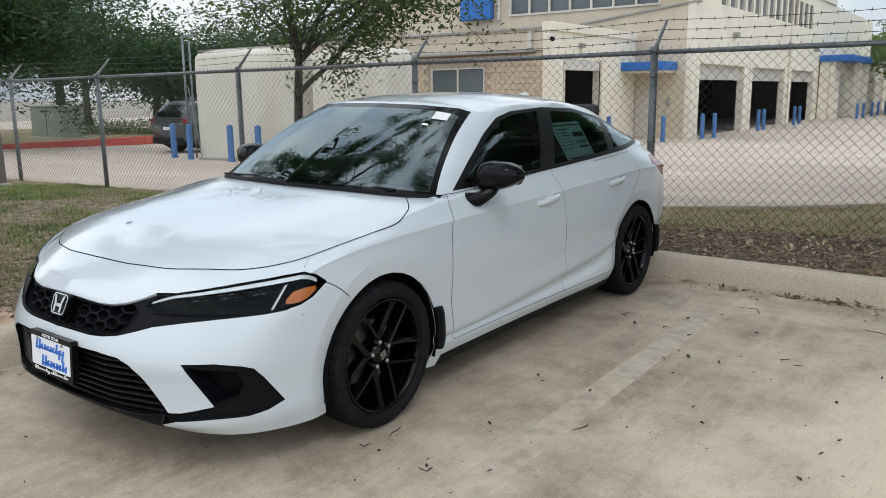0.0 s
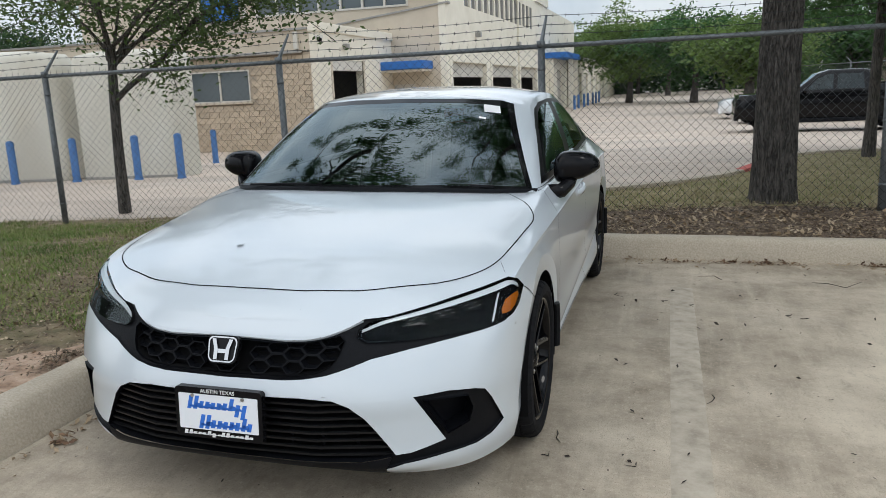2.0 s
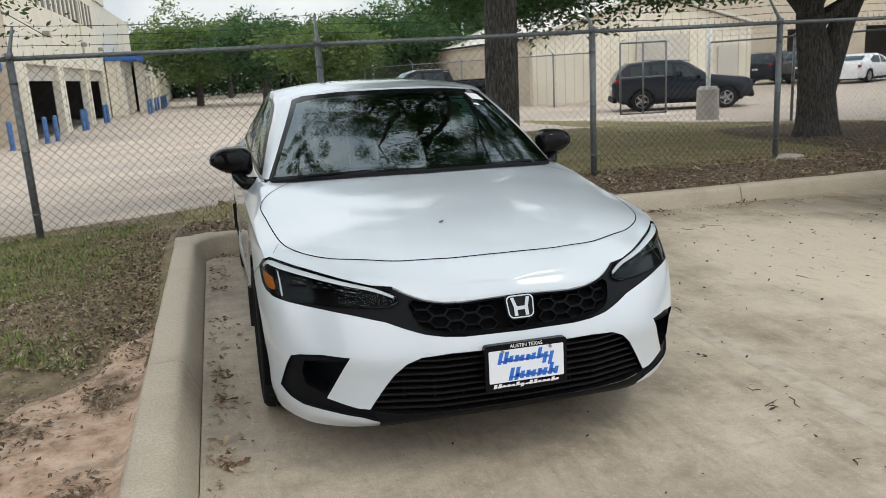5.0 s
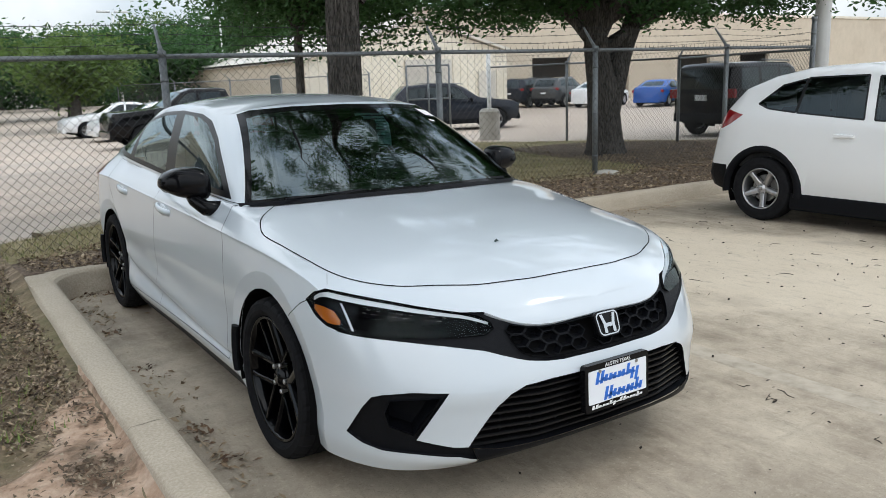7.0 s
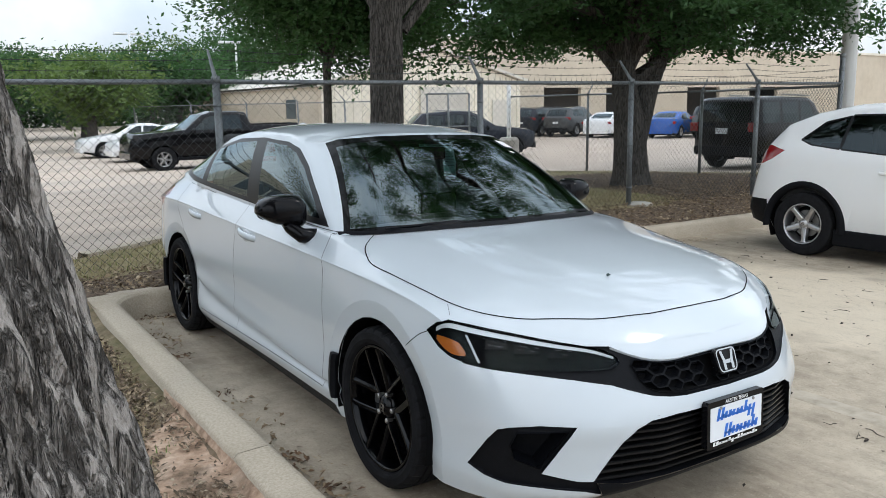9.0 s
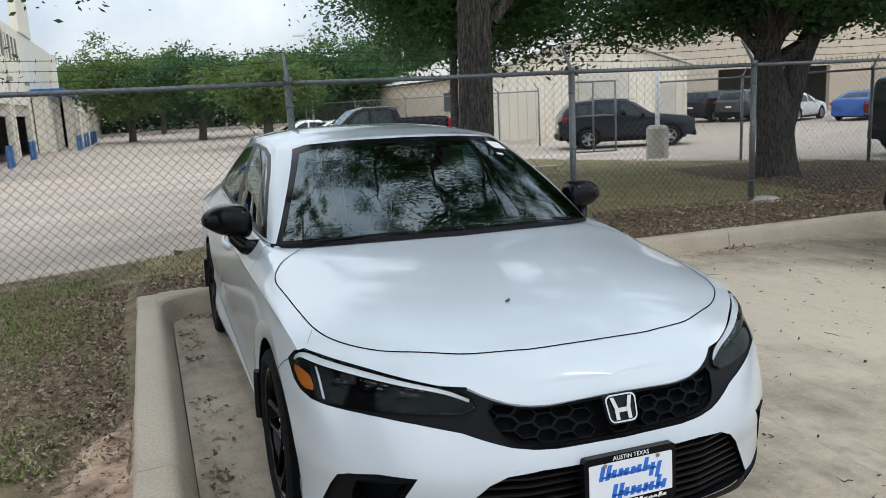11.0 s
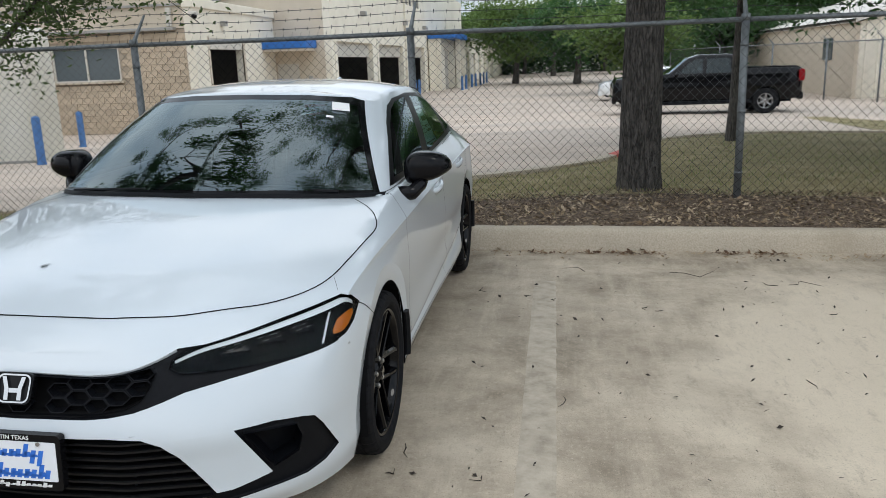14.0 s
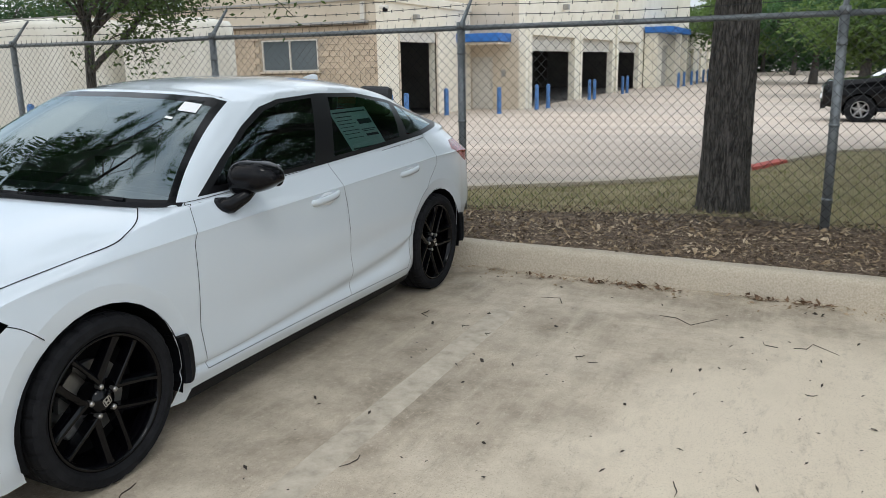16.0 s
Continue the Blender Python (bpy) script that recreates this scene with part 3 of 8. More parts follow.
# ---- fences ----
def chain_link(width, height, diag=0.0865, r=0.0022, spikes=True):
    """Woven zigzag wires in the plane y = 0, from (0, 0) to (width, height); one joined mesh."""
    cols = max(1, int(round(width / (diag / 2))))
    rows = int(round(height / (diag / 2)))
    dx, dz = width / cols, height / rows
    verts, faces = [], []
    for c in range(cols):
        base = len(verts)
        for j in range(rows + 1):
            x = (c + ((j + c) % 2)) * dx
            z = j * dz
            s = 1 if (j + c) % 2 else -1
            for ox, oy in ((0.0, r * 1.2), (r, -r * 0.7), (-r, -r * 0.7)):
                verts.append((x + ox, oy + s * r * 0.9, z))
        for j in range(rows):
            a = base + 3 * j
            for k in range(3):
                faces.append((a + k, a + (k + 1) % 3, a + 3 + (k + 1) % 3, a + 3 + k))
        if spikes and c % 2 == 0:
            x, z = (c + ((rows + c) % 2)) * dx, height
            b = len(verts)
            for ox, oz in ((-r, 0), (r, 0), (0.012, 0.05), (-0.012, 0.045)):
                verts.append((x + ox, 0.002, z + oz))
            verts.append((x, -0.003, z))
            faces += [(b, b + 1, b + 2), (b, b + 4, b + 3), (b + 1, b + 4, b + 2)]
    return verts, faces


def mesh_panel(name, p0, p1, z0, z1, top, parent, label="", **kw):
    d = Vector((p1[0] - p0[0], p1[1] - p0[1], 0))
    v, f = chain_link(d.length, top - (z0 + z1) / 2, **kw)
    ob = from_arrays(name, v, f, M_WIRE)
    ob.parent = parent
    ob.matrix_world = Matrix.Translation((p0[0], p0[1], (z0 + z1) / 2)) @ Matrix.Rotation(math.atan2(d.y, d.x), 4, "Z")
    return tagged(ob, label, kind="stuff")


def fence_post(x, y, z0, z1, r, parent, arm=None, name="post"):
    bm = bmesh.new()
    tube(bm, [(x, y, z0 - 0.1), (x, y, z1)], r, 14)
    tube(bm, [(x, y, z1 - 0.01), (x, y, z1 + 0.05), (x, y, z1 + 0.055)], [r * 1.15, r * 1.15, r * 0.7], 14)
    for zc in (z0 + 0.25, (z0 + z1) / 2, z1 - 0.22):
        tube(bm, [(x, y, zc - 0.012), (x, y, zc + 0.012)], r * 1.12, 14)
    p = part(name, bm, M_GALV, parent, smooth=True)
    if arm:
        bm = bmesh.new()
        tip = Vector((x + arm[0], y + arm[1], z1 + arm[2]))
        a, b = Vector((x, y, z1 + 0.02)), tip
        tube(bm, [a, a.lerp(b, 0.5), b], [0.024, 0.018, 0.013], 6)
        part("barb_arm", bm, M_GALV, p)
    return p


POSTS = [-18.5, -15.4, -12.35, -9.4, -5.85, -2.73, 0.145, 3.25, 5.77, 8.55, 10.85]
FY, RAIL = 5.85, 1.765
fence = thing("chain_link_fence", label="dark galvanised chain-link fence with barbed wire arms", category="fence", kind="structure")
for x in POSTS:
    corner = x == 10.85
    fence_post(x, FY, line_at(FENCE_FOOT, x), 2.2 if corner else RAIL, 0.042 if corner else 0.036, fence, None if corner else (0.02, 0.24, 0.30))
for a, b in zip(POSTS, POSTS[1:]):
    mid = (line_at(FENCE_FOOT, a) + line_at(FENCE_FOOT, b)) / 2
    mesh_panel("chain_link_mesh", (a, FY - 0.045), (b, FY - 0.045), mid + 0.02, mid + 0.02, RAIL + 0.02, fence)
    part("top_rail", tubed([(a, FY, RAIL), ((a + b) / 2, FY, RAIL - 0.004), (b, FY, RAIL)], 0.024, 10), M_GALV, fence, smooth=True)


def barbed_wire(ends, parent):
    """A strand with four-point barbs along a slightly sagging line."""
    bm = bmesh.new()
    for a, b in zip(ends, ends[1:]):
        a, b = Vector(a), Vector(b)
        pts = [a.lerp(b, i / 6) - Vector((0, 0, 0.03 * (1 - (i / 3 - 1) ** 2))) for i in range(7)]
        tube(bm, pts, 0.0028, 4, caps=False)
        n = int((b - a).length / 0.125)
        for i in range(n):
            f = (i + 0.5) / n
            p = a.lerp(b, f) - Vector((0, 0, 0.03 * (1 - (2 * f - 1) ** 2)))
            for q in ((0.002, 0.012, 0.016), (-0.002, 0.012, -0.016)):
                q = Vector(q)
                bm.faces.new([bm.verts.new(v) for v in (p - q, p + q, p + q + Vector((0.004, 0, 0)), p - q + Vector((0.004, 0, 0)))])
    return part("barbed_wire", bm, M_WIRE, parent)


for f in (0.35, 0.67, 1.0):
    barbed_wire([(x + 0.02 * f, FY + 0.24 * f, RAIL + 0.02 + 0.29 * f) for x in POSTS], fence)

# ---- the white hatchback ----
from mathutils.bvhtree import BVHTree

CAR = thing("hatchback_car", pose(0, 0, 0, 0, math.degrees(math.atan(SLOPE)), 0),
            "white five-door hatchback with black wheels, mirrors and grille", "car")

# horizontal rails round the left half, nose to tail: low edge, sill, bumper, waist, shoulder, top edge
RAIL_LOW = [(0, .12, .195), (.3, .135, .192), (.53, .18, .178), (.70, .29, .165), (.80, .43, .165), (.85, .62, .165), (.86, .97, .160), (.845, 1.5, .150),
            (.838, 2.3, .150), (.845, 3.1, .150), (.85, 3.7, .20), (.83, 4.10, .27), (.66, 4.36, .30), (0, 4.45, .30)]
RAIL_SILL = [(0, .05, .240), (.3, .06, .238), (.53, .12, .225), (.70, .24, .225), (.815, .40, .235), (.875, .62, .25), (.90, .97, .26), (.882, 1.5, .25),
             (.882, 2.3, .25), (.900, 3.1, .262), (.898, 3.7, .30), (.865, 4.10, .36), (.70, 4.38, .40), (0, 4.49, .40)]
RAIL_BUMPER = [(0, .01, .46), (.3, .025, .46), (.53, .105, .46), (.70, .225, .46), (.825, .375, .465), (.885, .62, .47), (.905, .97, .48), (.884, 1.5, .46),
               (.880, 2.3, .47), (.885, 3.1, .515), (.90, 3.7, .53), (.885, 4.10, .52), (.74, 4.40, .54), (0, 4.51, .54)]
RAIL_WAIST = [(0, .025, .535), (.3, .05, .545), (.53, .15, .57), (.70, .275, .59), (.83, .42, .61), (.885, .65, .63), (.905, .97, .65), (.888, 1.5, .63),
              (.888, 2.3, .62), (.893, 3.1, .63), (.90, 3.7, .65), (.885, 4.10, .67), (.74, 4.38, .68), (0, 4.49, .68)]
RAIL_SHOULDER = [(0, .075, .665), (.3, .11, .665), (.53, .225, .685), (.70, .35, .71), (.820, .50, .742), (.852, .70, .795), (.866, .97, .824), (.870, 1.5, .848),
                 (.868, 2.3, .866), (.870, 3.1, .886), (.872, 3.7, .902), (.862, 4.10, .90), (.74, 4.33, .88), (0, 4.46, .89)]
RAIL_TOP = [(0, .10, .70), (.3, .14, .70), (.53, .27, .725), (.66, .40, .75), (.765, .55, .785), (.80, .72, .815), (.815, .97, .85), (.805, 1.5, .93),
            (.80, 2.3, .955), (.795, 3.1, .985), (.78, 3.7, 1.01), (.72, 4.10, 1.02), (.58, 4.29, 1.02), (0, 4.41, 1.04)]
GLASS_BASE = [(0, 1.24, .965), (.3, 1.27, .962), (.55, 1.34, .952), (.70, 1.43, .942), (.775, 1.52, .935), (.795, 1.75, .945), (.798, 2.3, .957), (.793, 3.1, .987),
              (.778, 3.7, 1.012), (.70, 4.15, 1.04), (.62, 4.28, 1.05)]
GLASS_TOP = [(0, 2.0, 1.365), (.3, 2.015, 1.36), (.48, 2.06, 1.345), (.565, 2.11, 1.32), (.60, 2.18, 1.318), (.62, 2.35, 1.345), (.625, 2.7, 1.36), (.615, 3.1, 1.345),
             (.60, 3.5, 1.285), (.575, 3.95, 1.155), (.60, 4.28, 1.06)]
HOOD_CROWN = [(.10, .70), (.16, .745), (.25, .795), (.46, .862), (.8, .915), (1.1, .945), (1.35, .965), (1.6, .96)]
ROOF_CROWN = [(2.0, 1.365), (2.3, 1.40), (2.7, 1.415), (3.1, 1.405), (3.5, 1.36), (3.95, 1.235), (4.28, 1.10)]
DECK_CROWN = [(4.0, 1.2), (4.24, 1.10), (4.36, 1.06), (4.41, 1.04)]


# the pressed crease low on the doors, the tuck under it that runs up to the rear arch, and the edge under the shoulder
for _r in (RAIL_LOW, RAIL_SILL, RAIL_BUMPER, RAIL_WAIST, RAIL_SHOULDER, RAIL_TOP):
    _r.insert(10, tuple((p + q) / 2 for p, q in zip(_r[9], _r[10])))
LOW_CREASE = {7: (.887, .318), 8: (.888, .362), 9: (.893, .425), 10: (.896, .475)}
LOW_TUCK = {7: (.872, .285), 8: (.868, .305), 9: (.876, .362), 10: (.895, .452)}


def rail_between(low, high, f, set_at):
    return [(set_at[k][0], a[1], set_at[k][1]) if k in set_at else tuple(p + (q - p) * f for p, q in zip(a, b)) for k, (a, b) in enumerate(zip(low, high))]


def grid_faces(bm, rows):
    """Faces between rows of points."""
    vs = [[bm.verts.new(p) for p in r] for r in rows]
    for a, b in zip(vs, vs[1:]):
        for k in range(len(a) - 1):
            try:
                bm.faces.new((a[k], a[k + 1], b[k + 1], b[k]))
            except ValueError:
                pass


def skin_half():
    """The outer skin of the left half."""
    bm = bmesh.new()
    nu, nv = 160, 57
    edge = {k: (RAIL_SHOULDER[k][0] + .007, RAIL_SHOULDER[k][2] - .03) for k in range(5, 13)}
    rails = [spline(r, nu) for r in (RAIL_LOW, RAIL_SILL, rail_between(RAIL_SILL, RAIL_BUMPER, .35, LOW_TUCK), rail_between(RAIL_SILL, RAIL_BUMPER, .65, LOW_CREASE),
                                     RAIL_BUMPER, RAIL_WAIST, rail_between(RAIL_WAIST, RAIL_SHOULDER, .8, edge), RAIL_SHOULDER, RAIL_TOP)]
    cols = [spline([r[i] for r in rails], nv) for i in range(nu)]
    grid_faces(bm, cols)
    top = rails[-1]

    def across(p, crown, power=2.6, n=16):
        x, y, z = p
        zc = max(z, float(np.interp(y, [a for a, _ in crown], [b for _, b in crown])))
        return [(x * k / n, y, zc + (z - zc) * (k / n) ** power) for k in range(n + 1)]

    smooth_hood = [(float(a), float(b)) for a, b in spline(HOOD_CROWN, 40)]
    smooth_roof = [(float(a), float(b)) for a, b in spline(ROOF_CROWN, 40)]
    grid_faces(bm, [across(p, smooth_hood, 2.8) for p in top if p[1] < 1.62 and p[1] < 3])
    gb, gt = spline(GLASS_BASE, 120), spline(GLASS_TOP, 120)
    side = []
    for a, b in zip(gb, gt):
        out = np.array((b[2] - a[2], 0, 0)) * 0.10 if a[1] > 1.6 else np.array((0, -(b[2] - a[2]), (b[2] - a[2]))) * 0.055
        side.append([a + (b - a) * f + out * 4 * f * (1 - f) * (0.5 if a[1] > 1.6 else 1) for f in np.linspace(0, 1, 15)])
    grid_faces(bm, side)
    grid_faces(bm, [across(p, smooth_roof, 2.6) for p in gt])
    grid_faces(bm, [across(p, DECK_CROWN, 2.4) for p in top[::-1] if p[1] > 4.1])
    grid_faces(bm, [[a, (np.array(a) + b) / 2, b] for a, b in zip(gb[50:], [top[int(np.argmin(abs(top[:, 1] - g[1]) + (0 if g[0] > 0.3 else 9)))] for g in gb[50:]])])
    bmesh.ops.remove_doubles(bm, verts=bm.verts, dist=0.0008)
    return bm


def inside(p, poly):
    x, y = p
    c = False
    for (x0, y0), (x1, y1) in zip(poly, poly[1:] + poly[:1]):
        if (y0 > y) != (y1 > y) and x < (x1 - x0) * (y - y0) / (y1 - y0) + x0:
            c = not c
    return c


FRONT = (Vector((1, 0, 0)), Vector((0, 0, 1)))
SIDE = (Vector((0, 1, 0)), Vector((0, 0, 1)))
TOP = (Vector((1, 0, 0)), Vector((0, 1, 0)))
DIAG = (Vector((0.8, 0.6, 0)), Vector((0, 0, 1)))


def cut(bm, poly, axes, cond):
    """Cuts the outline into the skin, seen along the third axis, and lifts out what lies within it as a mesh of its own."""
    h, v = axes
    d = h.cross(v)
    lo = [min(p[k] for p in poly) - 0.05 for k in (0, 1)]
    hi = [max(p[k] for p in poly) + 0.05 for k in (0, 1)]

    def near(f):
        if not cond(f.calc_center_median()):
            return False
        us = [w.co.dot(h) for w in f.verts]
        vs = [w.co.dot(v) for w in f.verts]
        return max(us) > lo[0] and min(us) < hi[0] and max(vs) > lo[1] and min(vs) < hi[1]

    for p, q in zip(poly, poly[1:] + poly[:1]):
        e = h * (q[0] - p[0]) + v * (q[1] - p[1])
        if e.length < 1e-6:
            continue
        fs = [f for f in bm.faces if near(f)]
        geom = fs + list({x for f in fs for x in f.edges}) + list({x for f in fs for x in f.verts})
        bmesh.ops.bisect_plane(bm, geom=geom, dist=0.00005, plane_co=h * p[0] + v * p[1], plane_no=e.cross(d).normalized())
    got = [f for f in bm.faces if near(f) and inside((f.calc_center_median().dot(h), f.calc_center_median().dot(v)), poly)]
    return lift(bm, got)


def lift(bm, faces):
    out = bmesh.new()
    made = {}
    for f in faces:
        for w in f.verts:
            if w not in made:
                made[w] = out.verts.new(w.co)
        try:
            out.faces.new([made[w] for w in f.verts])
        except ValueError:
            pass
    bmesh.ops.delete(bm, geom=faces, context="FACES")
    return out


def mirrored(bm):
    m = bm.copy()
    for w in m.verts:
        w.co.x = -w.co.x
    bmesh.ops.reverse_faces(m, faces=m.faces)
    return m


def joined(*bms):
    out = bmesh.new()
    for b in bms:
        made = {w: out.verts.new(w.co) for w in b.verts}
        for f in b.faces:
            try:
                out.faces.new([made[w] for w in f.verts])
            except ValueError:
                pass
    bmesh.ops.remove_doubles(out, verts=out.verts, dist=0.0006)
    return out


def both(bm):
    return joined(bm, mirrored(bm))


def moved(bm, d):
    m = bm.copy()
    for w in m.verts:
        w.co += Vector(d)
    return m


def recessed(bm, d, scale=1.0):
    """The patch pushed in by d, with walls from its old edge."""
    m = bm.copy()
    edges = [e for e in m.edges if len(e.link_faces) == 1 and not all(abs(w.co.x) < 0.002 for w in e.verts)]
    old = {w: w.co.copy() for e in edges for w in e.verts}
    mid = sum((w.co for w in m.verts), Vector()) / max(1, len(m.verts))
    for w in m.verts:
        w.co = mid + (w.co - mid) * scale + Vector((0 if abs(w.co.x) < 0.002 else d[0], d[1], d[2]))
    rim = {w: m.verts.new(co) for w, co in old.items()}
    for e in edges:
        a, b = e.verts
        try:
            m.faces.new((a, b, rim[b], rim[a]))
        except ValueError:
            pass
    bmesh.ops.recalc_face_normals(m, faces=m.faces)
    return m


def seam(bms, r=0.0026):
    """Dark gap lines along the open edges of lifted panels."""
    out = bmesh.new()
    for b in bms:
        b.normal_update()
        for e in b.edges:
            if len(e.link_faces) == 1 and not (abs(e.verts[0].co.x) < 0.002 and abs(e.verts[1].co.x) < 0.002):
                p, q = e.verts[0].co, e.verts[1].co
                n = e.link_faces[0].normal
                if n.dot((p + q) / 2 - Vector((0, p.y if p.y > 0.9 else 0.9, 0.5))) < 0:
                    n = -n
                t = (q - p)
                if t.length < 1e-5:
                    continue
                w = n.cross(t.normalized()) * r
                up = n * 0.0012
                ps = [out.verts.new(c) for c in (p - w + up, p + w + up, q + w + up, q - w + up)]
                out.faces.new(ps)
    return out


skin = skin_half()
bmesh.ops.recalc_face_normals(skin, faces=skin.faces)
SKIN_TREE = BVHTree.FromBMesh(skin)

ARCH_R = 0.362


def circle(cy, cz, r, n=30):
    return [(cy + r * math.cos(2 * math.pi * k / n), cz + r * math.sin(2 * math.pi * k / n)) for k in range(n)]


AX_F, AX_R, HUB_Z, HUB_X = 0.972, 3.706, 0.322, 0.80
cut(skin, circle(AX_F, HUB_Z, ARCH_R), SIDE, lambda c: c.x > 0.55)
cut(skin, circle(AX_R, HUB_Z - 0.005, ARCH_R), SIDE, lambda c: c.x > 0.55)


def arch_flare(ay, az, r=0.430):
    """The flat lip pressed round a wheel arch, turned in towards the wheel."""
    lip = cut(skin, circle(ay, az, r, 40), SIDE, lambda c: c.x > 0.60)
    for w in lip.verts:
        d = math.hypot(w.co.y - ay, w.co.z - az)
        w.co.x -= 0.016 * min(1.0, max(0.0, (r - 0.002 - d) / (r - ARCH_R)))
    return lip


flares = [arch_flare(AX_F, HUB_Z), arch_flare(AX_R, HUB_Z - 0.005)]

HEADLAMP = [(.425, .648), (.435, .668), (.47, .686), (.52, .697), (.642, .715), (.79, .737), (.93, .757), (1.0, .765), (1.04, .753), (1.078, .718), (1.033, .672), (.99, .650), (.937, .641), (.88, .635), (.69, .630), (.521, .629), (.45, .632)]
headlamp = cut(skin, HEADLAMP, DIAG, lambda c: c.y < 0.85 and c.x > 0.2)
BAND = [(-.2, .653), (.04, .653), (.217, .645), (.278, .648), (.332, .657), (.40, .676), (.46, .697), (.56, .70), (.56, .64), (.95, .652), (.95, .640), (.89, .634), (.70, .617), (.58, .604), (.456, .585), (.38, .563), (.314, .545), (.25, .535), (.188, .530), (-.2, .528)]
band = cut(skin, BAND, DIAG, lambda c: c.y < 0.6)
LOWER_GRILLE = [(-.02, .472), (.16, .478), (.27, .479), (.369, .470), (.42, .447), (.46, .408), (.50, .347), (.548, .268), (.45, .254), (-.02, .252)]
lower_grille = cut(skin, LOWER_GRILLE, FRONT, lambda c: c.y < 0.3)
FOG = [(.571, .463), (.69, .464), (.79, .452), (.83, .440), (.862, .40), (.928, .292), (.87, .264), (.80, .249), (.679, .246), (.538, .236), (.480, .219), (.500, .270), (.56, .272), (.682, .296)]
fog = cut(skin, FOG, DIAG, lambda c: c.y < 0.7 and c.z < 0.5)
FOG_DEEP = [(.598, .447), (.765, .432), (.785, .385), (.772, .338), (.690, .312)]
fog_deep = cut(fog, FOG_DEEP, DIAG, lambda c: True)
SPLITTER = [(-.02, .252), (.45, .254), (.548, .268), (.515, .219), (.50, .10), (-.02, .10)]
splitter = cut(skin, SPLITTER, FRONT, lambda c: c.y < 0.4 and c.z < 0.35)
SCREEN = [(-.02, .969), (.30, .967), (.55, .957), (.70, .948), (.757, .944), (.665, 1.12), (.556, 1.318), (.50, 1.337), (.30, 1.352), (-.02, 1.357)]
screen = cut(skin, SCREEN, FRONT, lambda c: 1.2 < c.y < 2.2 and c.z > 0.94)
SCREEN_CLEAR = [(-.02, .985), (.35, .983), (.58, .974), (.728, .960), (.642, 1.12), (.540, 1.298), (.46, 1.318), (.30, 1.33), (-.02, 1.336)]
screen_clear = cut(screen, SCREEN_CLEAR, FRONT, lambda c: True)
SIDE_WINDOW = [(1.60, .958), (2.3, .975), (3.1, 1.004), (3.7, 1.030), (4.02, 1.052), (4.14, 1.075), (3.95, 1.128), (3.5, 1.258), (3.1, 1.318), (2.7, 1.333), (2.35, 1.318), (2.2, 1.288), (2.02, 1.21), (1.80, 1.085)]
side_window = cut(skin, SIDE_WINDOW, SIDE, lambda c: c.z > 0.94 and c.x > 0.5 and c.y > 1.5)
PANES = [[(1.70, .988), (2.3, .996), (2.452, 1.000), (2.63, 1.312), (2.36, 1.300), (2.212, 1.268), (2.036, 1.194), (1.845, 1.083)],
         [(2.63, 1.008), (3.1, 1.028), (3.395, 1.042), (3.475, 1.240), (3.1, 1.295), (2.79, 1.309)],
         [(3.50, 1.048), (3.7, 1.056), (3.98, 1.075), (3.90, 1.118), (3.545, 1.222)]]
panes = [cut(side_window, p, SIDE, lambda c: True) for p in PANES]
REAR_GLASS = [(-.02, 3.52), (.46, 3.56), (.50, 3.9), (.47, 4.24), (-.02, 4.30)]
rear_glass = cut(skin, REAR_GLASS, TOP, lambda c: c.z > 1.03 and c.y > 3.3)
TAIL_LAMP = [(3.97, .915), (4.05, .962), (4.60, .965), (4.60, .79), (4.20, .81)]
tail_lamp = cut(skin, TAIL_LAMP, SIDE, lambda c: c.y > 3.9 and c.z > 0.7)
HOOD = [(-.02, .206), (.16, .211), (.26, .228), (.40, .272), (.53, .348), (.64, .425), (.73, .52), (.775, .62), (.797, .77), (.812, .95), (.822, 1.11), (.800, 1.205), (.755, 1.29), (.665, 1.385)]
HOOD = [tuple(map(float, p)) for p in spline(HOOD, 70)] + [(-.02, 1.30)]
hood = cut(skin, HOOD, TOP, lambda c: c.y < 1.42 and c.z > 0.70 and c.z < 0.975)
DOOR_FRONT = [(1.53, .945), (1.458, .80), (1.447, .45), (1.475, .262), (2.60, .262), (2.625, .40), (2.60, .75), (2.56, .99), (2.3, .972)]
door_front = cut(skin, DOOR_FRONT, SIDE, lambda c: c.x > 0.6 and c.z < 1.0)
DOOR_REAR = [(2.56, .99), (2.60, .75), (2.625, .40), (2.60, .262), (3.24, .262), (3.36, .42), (3.46, .62), (3.58, .76), (3.70, .85), (3.72, 1.03)]
door_rear = cut(skin, DOOR_REAR, SIDE, lambda c: c.x > 0.6 and c.z < 1.03)
ROCKER = [(1.33, .205), (3.34, .205), (3.34, .10), (1.33, .10)]
rocker = cut(skin, ROCKER, SIDE, lambda c: c.x > 0.5 and c.z < 0.3)

body = part("body", both(skin), M_WHITE, CAR, smooth=True)
part("hood", both(hood), M_WHITE, CAR, smooth=True)
part("panel_gap", both(seam([hood], 0.0024)), M_GAP, CAR)
part("windscreen_border", both(screen), M_GLOSSBLACK, CAR, smooth=True)
part("windscreen", both(screen_clear), M_SCREEN, CAR, "large raked windscreen mirroring tree branches", smooth=True)
bm = bmesh.new()
grid_faces(bm, [[Vector(p) + Vector(d) for d in ((0, -.013, -.002), (0, -.006, .005), (0, .004, .013))] for p in spline(GLASS_BASE[:5], 24)])
part("cowl", both(bm), M_PLASTIC, CAR, "black plastic cowl under the windscreen", smooth=True)
part("rear_window", both(rear_glass), M_PRIVACY, CAR, smooth=True)
